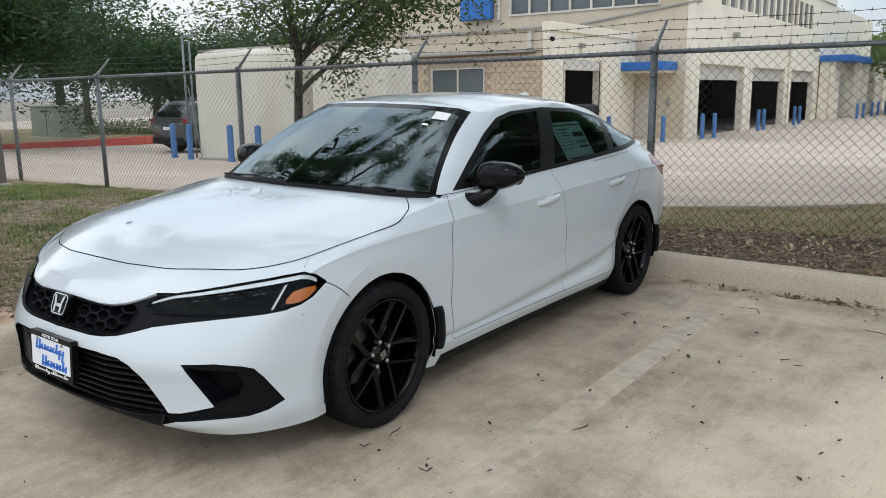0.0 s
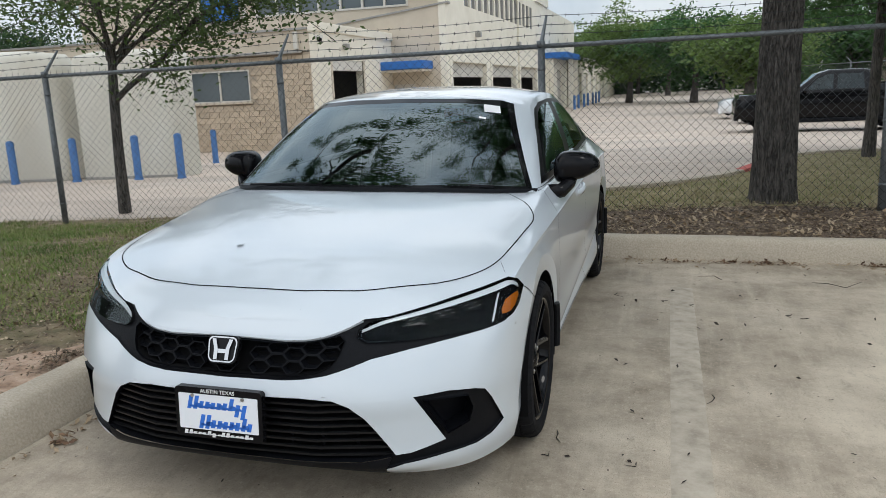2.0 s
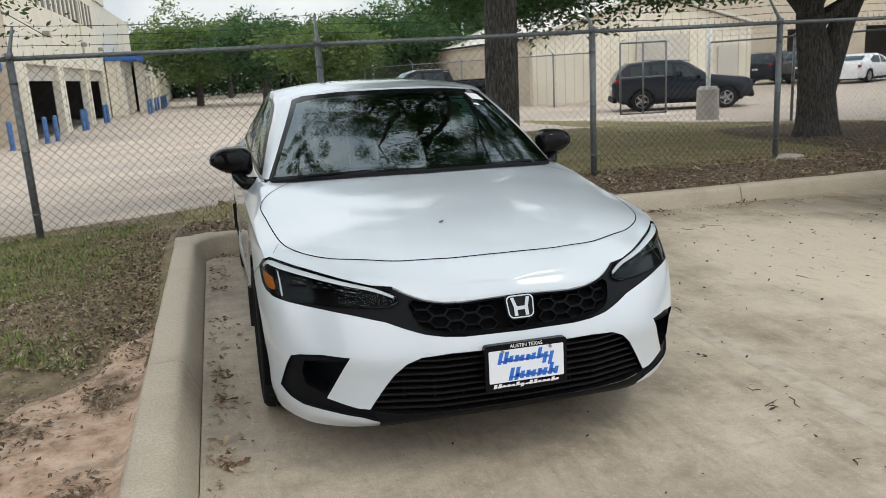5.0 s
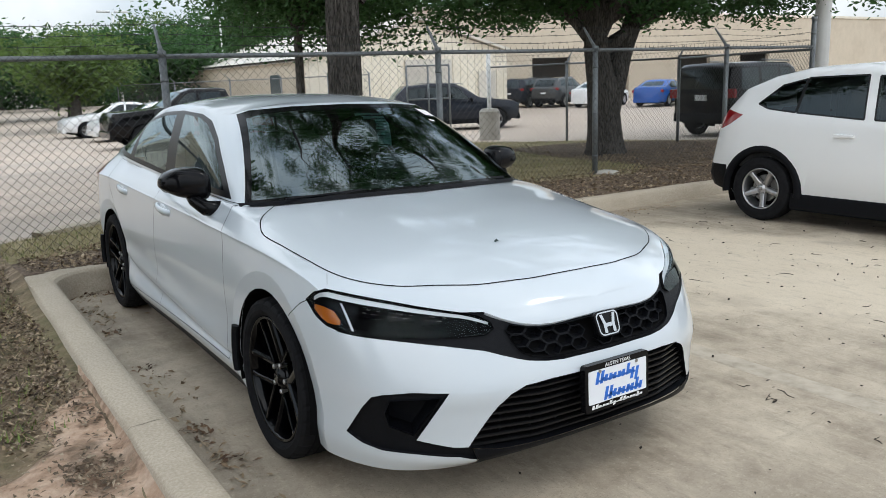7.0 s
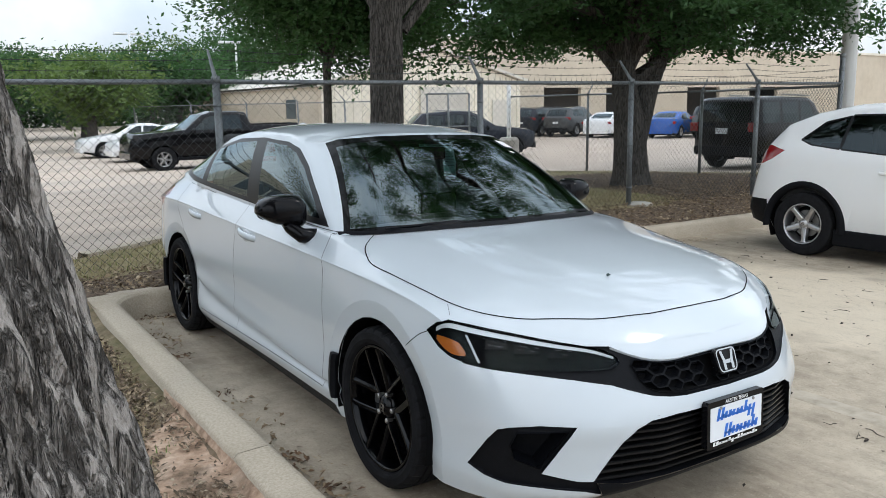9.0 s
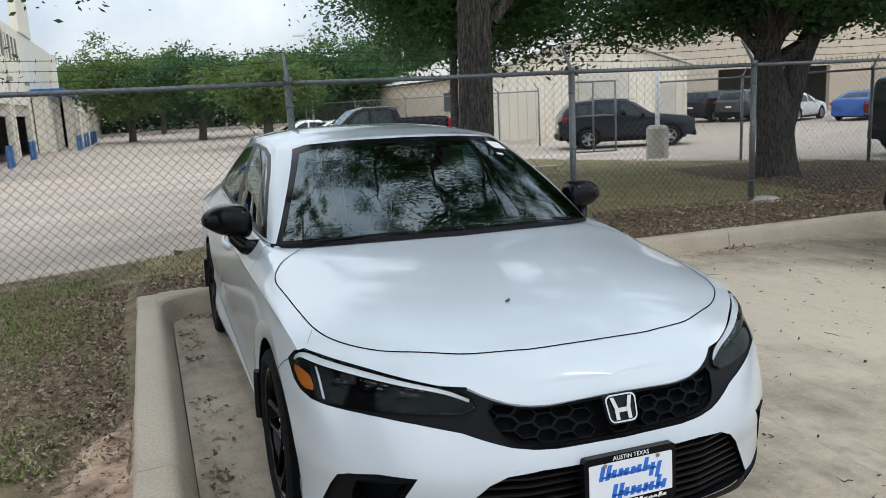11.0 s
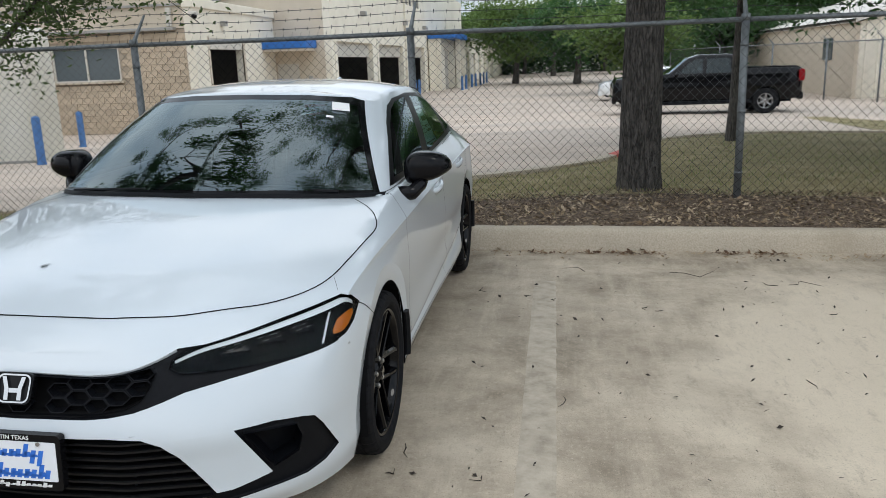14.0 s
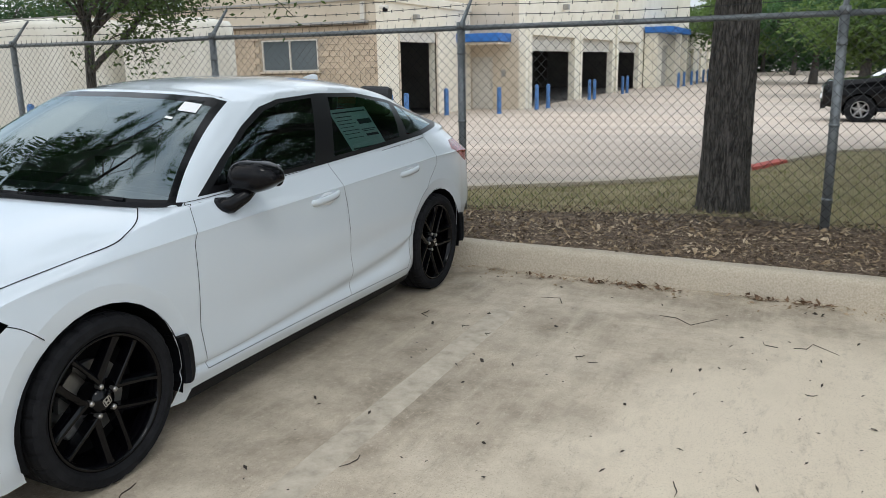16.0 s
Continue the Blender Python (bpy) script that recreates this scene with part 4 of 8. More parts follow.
GRILLE = [(-.2, .643), (.04, .643), (.2, .636), (.28, .639), (.33, .648), (.375, .656), (.385, .640), (.36, .60), (.33, .570), (.29, .554), (.235, .545), (.18, .541), (-.2, .538)]
grille_hole = cut(band, GRILLE, DIAG, lambda c: True)
part("grille_band", both(recessed(band, (0, 0.012, 0))), M_PLASTIC, CAR, "black plastic grille band", smooth=True)
lower = part("lower_grille", both(recessed(lower_grille, (0, 0.085, 0))), M_PLASTIC, CAR)
part("splitter", both(moved(splitter, (0, -0.004, 0))), M_PLASTIC, CAR, "black lower lip", smooth=True)


def on_nose(x, z):
    """Depth of the nose at a place seen from the front."""
    ax = abs(x)
    pts = [[float(np.interp(ax, [q[0] for q in r[:5]], [q[1] for q in r[:5]])), float(np.interp(ax, [q[0] for q in r[:5]], [q[2] for q in r[:5]]))] for r in
           (RAIL_LOW, RAIL_SILL, RAIL_BUMPER, RAIL_WAIST, RAIL_SHOULDER, RAIL_TOP)]
    return float(np.interp(z, [p[1] for p in pts], [p[0] for p in pts]))


# lower grille: long bars following the nose, and the small uprights between them
for k in range(8):
    z = 0.268 + 0.0262 * k
    half = float(np.interp(z, [0.262, 0.347, 0.408, 0.447, 0.47], [0.545, 0.497, 0.457, 0.418, 0.36]))
    bm = bmesh.new()
    rows = []
    for j in range(25):
        x = -half + 2 * half * j / 24
        y = on_nose(x, z) + 0.018
        rows.append([(x, y, z - 0.006), (x, y - 0.006, z - 0.003), (x, y - 0.006, z + 0.003), (x, y, z + 0.006), (x, y + 0.05, z + 0.005), (x, y + 0.05, z - 0.005), (x, y, z - 0.006)])
    grid_faces(bm, rows)
    part("grille_bar", bm, M_TRIM, lower)
for k in range(-4, 5):
    x = 0.105 * k
    if abs(x) > 0.2:
        bm = bmesh.new()
        y = on_nose(x, 0.4)
        box(bm, x - 0.004, x + 0.004, y + 0.045, y + 0.085, 0.30, 0.455 if abs(x) < 0.4 else 0.42)
        part("grille_upright", bm, M_PLASTIC, lower)

# upper grille: honeycomb of raised rims
upper = part("upper_grille", both(recessed(moved(grille_hole, (0, 0.012, 0)), (0, 0.035, 0))), M_GAP, CAR, "black honeycomb upper grille")


def hex_rim(cx, cz, half_w, half_h, t, depth):
    bm = bmesh.new()
    rings = []
    for k_in, dy in ((0.0, 0.020), (0.0, 0.002), (t, 0.002), (t * 1.3, depth)):
        ring = []
        for k in range(6):
            px = cx + (half_w - k_in * 1.15) * math.cos(math.pi / 3 * k)
            pz = cz + (half_h - k_in) * math.sin(math.pi / 3 * k) / 0.866
            ring.append(bm.verts.new((px, on_nose(px, pz) + 0.012 + dy, pz)))
        rings.append(ring)
    for a, b in zip(rings, rings[1:]):
        for k in range(6):
            bm.faces.new((a[k], a[(k + 1) % 6], b[(k + 1) % 6], b[k]))
    bmesh.ops.recalc_face_normals(bm, faces=bm.faces)
    return bm


for i in range(-7, 8):
    for j in range(3):
        x, z = 0.0575 * i, 0.5595 + 0.040 * j + (0.020 if i % 2 else 0)
        if abs(i) < 2 and z > 0.57:
            continue
        if inside((0.8 * abs(x) + 0.6 * on_nose(x, z), z), GRILLE) and inside((0.8 * (abs(x) + .022) + 0.6 * on_nose(x, z), z + .008), GRILLE):
            part("honeycomb_cell", hex_rim(x, z, 0.0375, 0.0195, 0.0028, 0.030), M_PLASTIC, upper)
for k in range(6):
    z = 0.600 + 0.0085 * k
    for sx in (-1, 1):
        bm = bmesh.new()
        rows = []
        for j in range(9):
            x = sx * (0.10 + 0.25 * j / 8)
            y = on_nose(x, z) + 0.030
            rows.append([(x, y + .006, z + .0025), (x, y, z), (x, y + .006, z - .0025)])
        grid_faces(bm, rows)
        part("grille_louvre", bm, M_PLASTIC, upper)


def skin_hit(a, z):
    """The place on the nose that lies at a along the diagonal and at height z."""
    way = Vector((-0.6, 0.8, 0))
    hit = SKIN_TREE.ray_cast(Vector((0.8 * a, 0.6 * a, z)) - way * 2, way)
    return hit[0] or SKIN_TREE.find_nearest(Vector((0.8 * a + .2, 0.6 * a - .25, z)))[0]


# the turned-under edge of the nose above the grille
bm = bmesh.new()
rows = []
for a, z in spline([(.043, .653), (.13, .650), (.217, .645), (.278, .648), (.332, .657), (.40, .676), (.455, .694)], 30):
    p = skin_hit(float(a), float(z))
    if a < .05:
        p.x = 0
    rows.append([p + Vector((0, 0, .0005)), p + Vector((0, .003, -.006)), p + Vector((0, .014, -.011))])
grid_faces(bm, rows)
part("nose_lip", both(bm), M_WHITE, CAR, smooth=True)


def gap_line(points, r):
    """A dark shut line that follows the skin through the given places."""
    bm = bmesh.new()
    rows = []
    path = spline(points, 24)
    for i, p in enumerate(path):
        t = Vector(path[min(i + 1, 23)] - path[max(i - 1, 0)]).normalized()
        co, n = SKIN_TREE.find_nearest(Vector(p))[:2]
        if n.x < 0:
            n = -n
        w = n.cross(t) * r
        rows.append([co - w + n * .0012, co + w + n * .0012])
    grid_faces(bm, rows)
    return bm


def rounded_rect(w, h, r, n=5):
    pts = []
    for cx, cz, a0 in ((w / 2 - r, h / 2 - r, 0), (-w / 2 + r, h / 2 - r, 90), (-w / 2 + r, -h / 2 + r, 180), (w / 2 - r, -h / 2 + r, 270)):
        for k in range(n + 1):
            a = radians(a0 + 90 * k / n)
            pts.append((cx + r * math.cos(a), cz + r * math.sin(a)))
    return pts


def ring_frame(outer, inner, depth, matrix, taper=1.0):
    """A frame between two outlines of equal count, standing proud by depth towards -y."""
    bm = bmesh.new()
    loops = [[bm.verts.new(matrix @ Vector((p[0] * s, y, p[1] * s))) for p in o] for o, y, s in ((outer, 0, 1), (outer, -depth, taper), (inner, -depth, 1), (inner, 0, 1))]
    for a, b in zip(loops, loops[1:]):
        for k in range(len(a)):
            bm.faces.new((a[k], a[(k + 1) % len(a)], b[(k + 1) % len(a)], b[k]))
    bmesh.ops.recalc_face_normals(bm, faces=bm.faces)
    return bm


def slab(pts, y0, y1, matrix):
    bm = bmesh.new()
    a = [bm.verts.new(matrix @ Vector((x, y0, z))) for x, z in pts]
    b = [bm.verts.new(matrix @ Vector((x, y1, z))) for x, z in pts]
    bm.faces.new(a)
    bm.faces.new(b[::-1])
    for k in range(len(a)):
        bm.faces.new((a[k], b[k], b[(k + 1) % len(a)], a[(k + 1) % len(a)]))
    bmesh.ops.recalc_face_normals(bm, faces=bm.faces)
    return bm


# nose badge: chrome frame with two uprights and a bar
badge_at = pose(0, 0.047, 0.612, -22)
badge = part("badge", slab([(x * (1.0 + 1.6 * z), z) for x, z in rounded_rect(0.108, 0.090, 0.02)], 0.012, -0.006, badge_at), M_GLOSSBLACK, CAR, "chrome-framed maker's badge")
part("badge_frame", ring_frame([(x * (1.0 + 1.6 * z), z) for x, z in rounded_rect(0.100, 0.082, 0.019)], [(x * (1.0 + 1.6 * z), z) for x, z in rounded_rect(0.091, 0.073, 0.016)], 0.010, badge_at), M_CHROME, badge)
for sx in (-1, 1):
    part("badge_upright", slab([(sx * 0.037, 0.033), (sx * 0.024, 0.033), (sx * 0.014, 0.0), (sx * 0.014, -0.033), (sx * 0.027, -0.033), (sx * 0.027, 0.0)], 0, -0.013, badge_at), M_CHROME, badge)
part("badge_bar", slab([(-0.018, 0.001), (0.018, 0.001), (0.014, -0.012), (-0.014, -0.012)], 0, -0.012, badge_at), M_CHROME, badge)

# dealer plate in a black frame
plate_at = pose(0, -0.002, 0.414, -3)
plate = part("plate_frame", slab(rounded_rect(0.312, 0.168, 0.012), 0.012, -0.012, plate_at), M_GLOSSBLACK, CAR, "black dealer plate frame with a white card")
part("plate_card", slab(rounded_rect(0.284, 0.118, 0.004), -0.0125, -0.0145, plate_at @ Matrix.Translation((0, 0, 0.004))), M_PLATE, plate)


def lettering(text, size, matrix, mat, parent, name="lettering", shear=0.0):
    cu = bpy.data.curves.new(name, "FONT")
    cu.body, cu.size, cu.align_x, cu.align_y, cu.extrude, cu.shear = text, size, "CENTER", "CENTER", 0.0006, shear
    ob = bpy.data.objects.new(name, cu)
    scene.collection.objects.link(ob)
    bpy.context.view_layer.update()
    me = bpy.data.meshes.new_from_object(ob.evaluated_get(bpy.context.evaluated_depsgraph_get()))
    bpy.data.objects.remove(ob)
    me.transform(matrix)
    me.materials.append(mat)
    out = new(name, me)
    out.parent = parent
    return out


lettering("AUSTIN TEXAS", 0.0185, plate_at @ pose(0, -0.0135, 0.0735, 90), M_INKWHITE, plate)


def script_bars(x0, x1, z, h, heights, mat, parent, lean=0.25, y=-0.0150):
    """A slanting brushed wordmark drawn as a row of plain rounded bars of its size."""
    bm = bmesh.new()
    n = len(heights)
    step = (x1 - x0) / n
    for k, (up, down) in enumerate(heights):
        xa = x0 + step * k
        w = step * 0.70
        pts = [(xa, z - down * h), (xa + w, z - down * h), (xa + w + lean * (up + down) * h, z + up * h), (xa + lean * (up + down) * h, z + up * h)]
        a = [bm.verts.new(plate_at @ Vector((px, y, pz))) for px, pz in pts]
        bm.faces.new(a)
        if k < n - 1:
            q = [bm.verts.new(plate_at @ Vector((px, y, pz))) for px, pz in ((xa + w * 0.5, z - 0.05 * h), (xa + step + w * 0.5, z - 0.05 * h), (xa + step + w * 0.5, z + (0.16 + 0.2 * (k % 2)) * h), (xa + w * 0.5, z + (0.16 + 0.2 * (k % 2)) * h))]
            bm.faces.new(q)
    bmesh.ops.recalc_face_normals(bm, faces=bm.faces)
    return part("wordmark_bar", bm, mat, parent)


script_bars(-0.112, 0.100, 0.020, 0.037, [(1.0, .2), (1.0, .2), (.55, .1), (.55, .1), (.5, .1), (.5, .1), (.55, .1), (1.0, .1), (.5, .6), (.5, .8)], M_INKBLUE, plate)
script_bars(-0.072, 0.122, -0.040, 0.036, [(1.0, .3), (1.0, .3), (.55, .2), (.55, .2), (.5, .2), (.55, .2), (.55, .2), (1.0, .2), (.55, .2)], M_INKBLUE, plate)
script_bars(-0.128, 0.125, -0.0715, 0.012, [(1.0, .2), (1.0, .2), (.55, .1), (.55, .1), (.5, .1), (1.0, .1), (.5, .6), (0.1, 0.1), (1.0, .2), (1.0, .2), (.55, .1), (.55, .1), (.55, .1), (1.0, .2), (.55, .1)], M_INKWHITE, plate, y=-0.0135)
for sx in (-1, 1):
    bm = bmesh.new()
    tube(bm, [plate_at @ Vector((sx * 0.09, -0.012, 0.0575)), plate_at @ Vector((sx * 0.09, -0.018, 0.0575))], 0.006, 8)
    part("screw", bm, M_STEEL, plate)


LENS_TREE = BVHTree.FromBMesh(headlamp)


def lamp_inner(side):
    """Chrome light guide along the top, projector boxes, amber corner."""
    out = []
    top = [(.445, .670), (.52, .691), (.642, .709), (.79, .731), (.93, .751), (.99, .758), (1.02, .752), (1.042, .738)]

    def at(a, z, inset):
        # a runs along the diagonal axis; meet the lens there and go in behind it
        way = Vector((-0.6, 0.8, 0))
        hit = LENS_TREE.ray_cast(Vector((0.8 * a, 0.6 * a, z)) - way * 2, way)[0]
        if hit is None:
            hit = LENS_TREE.find_nearest(Vector((0.8 * a + .2, 0.6 * a - .25, z)))[0]
        return hit + way * (inset + 0.004)

    bm = bmesh.new()
    rows = [[at(a, z - 0.004, 0.006), at(a, z - 0.006, 0.000), at(a, z - 0.0105 - 0.011 * (a - .43), 0.001), at(a, z - 0.0125 - 0.011 * (a - .43), 0.012)] for a, z in [(float(p[0]), float(p[1])) for p in spline(top, 24)]]
    grid_faces(bm, rows)
    out.append(("light_guide", bm, M_GUIDE))
    for a0, a1 in ((.575, .665), (.685, .775), (.795, .875)):
        z1 = float(np.interp((a0 + a1) / 2, [.5, .9], [.682, .722]))
        bm = bmesh.new()
        ps = [at(a0, z1 - .006, .020), at(a1, z1 + .002, .020), at(a1, z1 - .038, .016), at(a0, z1 - .036, .016)]
        qs = [p + Vector((-0.012, 0.022, 0)) for p in ps]
        va, vb = [bm.verts.new(p) for p in ps], [bm.verts.new(p) for p in qs]
        for k in range(4):
            bm.faces.new((va[k], va[(k + 1) % 4], vb[(k + 1) % 4], vb[k]))
        bm.faces.new(vb)
        out.append(("projector", bm, M_GLOSSBLACK))
        # thin steel slivers added to stand for the glints inside the lamp
        for b0, b1, dz, hh in ((a0 + .008, a0 + .020, -.014, .0013), (a0 + .044, a1 - .026, -.010, .0014), (a0 + .022, a0 + .040, -.024, .0011), (a1 - .024, a1 - .012, -.020, .0012)):
            bm = bmesh.new()
            ps = [at(b0, z1 + dz, .015), at(b1, z1 + dz + .002, .015), at(b1, z1 + dz + hh + .002, .019), at(b0, z1 + dz + hh, .019)]
            bm.faces.new([bm.verts.new(p) for p in ps])
            out.append(("reflector", bm, M_STEEL))
    for k in range(4):
        bm = bmesh.new()
        b0 = .478 + .020 * k
        ps = [at(b0, .642, .010), at(b0 + .007, .642, .010), at(b0 + .016, .668, .014), at(b0 + .009, .668, .014)]
        bm.faces.new([bm.verts.new(p) for p in ps])
        out.append(("lamp_fin", bm, M_PLASTIC))
    bm = bmesh.new()
    grid_faces(bm, [[at(.890 + .046 * f + da, .644 + .082 * f, 0.005) for f in (0, .33, .66, 1)] for da in (-.003, .006)])
    out.append(("light_pipe", bm, M_GUIDE))
    bm = bmesh.new()
    grid_faces(bm, [[at(a, z0 + (z1 - z0) * f, 0.006) for f in (0, .25, .5, .75, 1)] for a, z0, z1 in ((.938, .659, .672), (.962, .657, .698), (.985, .658, .704), (1.01, .668, .708), (1.040, .692, .708))])
    out.append(("amber_reflector", bm, M_AMBER))
    return out


for flip in (False, True):
    side = mirrored if flip else (lambda b: b.copy())
    d1 = part("front_door", side(door_front), M_WHITE, CAR, smooth=True)
    d2 = part("rear_door", side(door_rear), M_WHITE, CAR, smooth=True)
    part("panel_gap", side(seam([door_front, door_rear], 0.0014)), M_GAP, CAR)
    pocket = part("fog_pocket", side(recessed(fog, (-0.006, 0.014, 0))), M_PLASTIC, CAR, smooth=True)
    part("pocket_recess", side(recessed(moved(fog_deep, (-0.006, 0.014, 0)), (-0.03, 0.06, 0.0), 0.9)), M_PLASTIC, pocket)
    for lip in flares:
        part("arch_flare", side(lip), M_WHITE, CAR, smooth=True)
    part("panel_gap", side(gap_line([(.868, .628, .716), (.880, .668, .697), (.888, .705, .668), (.893, .735, .640)], .0016)), M_GAP, CAR)
    part("panel_gap", side(gap_line([(.786, .628, .799), (.800, .600, .785), (.812, .575, .770)], .0007)), M_GAP, CAR)
    w = part("window_surround", side(side_window), M_TRIM, CAR, smooth=True)
    for p in panes:
        part("pane", side(p), M_PRIVACY, w, smooth=True)
    part("rocker_strip", side(rocker), M_PLASTIC, CAR, smooth=True)
    part("tail_lamp", side(tail_lamp), M_RED, CAR, smooth=True)
    h = part("headlamp", side(recessed(headlamp, (-0.03, 0.045, 0))), M_GAP, CAR, "slim dark headlamp with amber corner", smooth=True)
    part("lens", side(headlamp), M_LENS, h, smooth=True)
    for nm, bm, mt in lamp_inner(side):
        part(nm, side(bm), mt, h)

    # door handles
    for door, y, z in ((d1, 2.41, .825), (d2, 3.33, .842)):
        bm = bmesh.new()
        rows = []
        for k in range(9):
            f = k / 8
            yy = y - 0.135 + 0.27 * f
            bow = math.sin(math.pi * f) ** 0.5
            x = 0.868 + 0.030 * bow
            zz = z - 0.006 + 0.018 * f
            rows.append([(x - 0.012, yy, zz - 0.016), (x, yy, zz - 0.017), (x + 0.008, yy, zz), (x + 0.002, yy, zz + 0.016), (x - 0.012, yy, zz + 0.018), (x - 0.012, yy, zz - 0.016)])
        grid_faces(bm, rows)
        cup = bmesh.new()
        bmesh.ops.create_uvsphere(cup, u_segments=18, v_segments=8, radius=1.0)
        for v in cup.verts:
            v.co = Vector((0.872 + 0.0135 * v.co.x, y + 0.01 + 0.075 * v.co.y, z - 0.004 + 0.036 * v.co.z))
        part("handle_cup", side(cup), M_CUP, door, smooth=True)
        hd = part("door_handle", side(bm), M_WHITE, door, "white bar handle", smooth=True)

    # mirror on its black foot
    bm = bmesh.new()
    bmesh.ops.create_uvsphere(bm, u_segments=28, v_segments=16, radius=1.0)
    for v in bm.verts:
        x, y, z = v.co
        t = (x + 1) / 2
        ex, ey, ez = x, y, z
        for_round = lambda q: math.copysign(abs(q) ** 0.70, q)
        yy = for_round(ey) * (0.105 - 0.035 * t)
        if yy > 0.045:
            yy = 0.045 + (yy - 0.045) * 0.15
        v.co = Vector((0.922 + 0.110 * for_round(ex), 1.80 + 0.035 * t + yy, 1.012 - 0.008 * t + for_round(ez) * ((0.088 - 0.034 * t * t) if z > 0 else (0.100 - 0.080 * t)) + 0.014 * t))
    mir = part("door_mirror", side(bm), M_GLOSSBLACK, CAR, "gloss black door mirror", smooth=True)
    part("mirror_foot", side(tubed([(0.80, 1.69, 0.905), (0.86, 1.715, 0.912), (0.895, 1.76, 0.945), (0.90, 1.79, 0.97)], [0.04, 0.036, 0.03, 0.03], 10)), M_GLOSSBLACK, mir, smooth=True)
    part("mirror_glass", side(slab([(x * 0.9, z * 0.9) for x, z in rounded_rect(0.19, 0.11, 0.04)], 0, 0.003, pose(0.93, 1.874, 1.025))), M_CHROME, mir)

    # splash guards and wheel wells
    for ay in (AX_F, AX_R):
        bm = bmesh.new()
        rows = []
        for f, yy, zz in ((0, .338, .455), (.2, .354, .42), (.5, .362, .36), (.8, .364, .29), (1, .358, .252)):
            t = 0.05 if f < 0.9 else 0.042
            rows.append([(0.82, ay + yy, zz), (0.893, ay + yy, zz), (0.906, ay + yy + t * 0.4, zz), (0.899, ay + yy + t, zz), (0.82, ay + yy + t, zz), (0.82, ay + yy, zz)])
        grid_faces(bm, rows)
        bm.faces.new([v for v in bm.verts][:5])
        bmesh.ops.recalc_face_normals(bm, faces=bm.faces)
        part("splash_guard", side(bm), M_PLASTIC, CAR)
        bm = bmesh.new()
        rows = [[(x, ay + r * math.cos(a), HUB_Z + r * math.sin(a)) for x, r in ((0.886, 0.3615), (0.86, 0.366), (0.60, 0.372), (0.55, 0.34), (0.55, 0.0))] for a in (radians(-17 + 214 * k / 24) for k in range(25))]
        grid_faces(bm, rows)
        part("wheel_well", side(bm), M_GAP, CAR)

# black floor pan, cowl and wipers
part("underbody", boxed(-0.54, 0.54, 0.45, 4.3, 0.17, 0.30), M_GAP, CAR)
for a, b in (((0.60, 1.38, .968), (-0.02, 1.285, .985)), ((0.02, 1.27, .975), (-0.62, 1.36, .968))):
    bm = bmesh.new()
    a, b = Vector(a), Vector(b)
    tube(bm, [a, a.lerp(b, 0.5) + Vector((0, -0.01, 0.01)), b], [0.010, 0.008, 0.005], 6)
    part("wiper", bm, M_PLASTIC, CAR)
bm = bmesh.new()
rows = [[(-0.028, y0, z0), (-0.010, y1, z1), (0, y1, z1 + 0.004), (0.010, y1, z1), (0.028, y0, z0)] for y0, z0, y1, z1 in ((3.44, 1.362, 3.46, 1.372), (3.50, 1.355, 3.54, 1.392), (3.58, 1.34, 3.62, 1.405), (3.64, 1.33, 3.655, 1.40), (3.66, 1.32, 3.66, 1.34))]
grid_faces(bm, rows)
part("roof_aerial", bm, M_WHITE, CAR, smooth=True)


# wheels
def lathe(profile, seg, wobble=None):
    """Turns (radius, x) points round the x axis."""
    bm = bmesh.new()
    rings = []
    for k in range(seg):
        a = 2 * math.pi * k / seg
        rings.append([bm.verts.new((x, (r - (wobble(k, x, r) if wobble else 0)) * math.cos(a), (r - (wobble(k, x, r) if wobble else 0)) * math.sin(a))) for r, x in profile])
    for k in range(seg):
        a, b = rings[k], rings[(k + 1) % seg]
        for j in range(len(profile) - 1):
            bm.faces.new((a[j], a[j + 1], b[j + 1], b[j]))
    bmesh.ops.recalc_face_normals(bm, faces=bm.faces)
    return bm


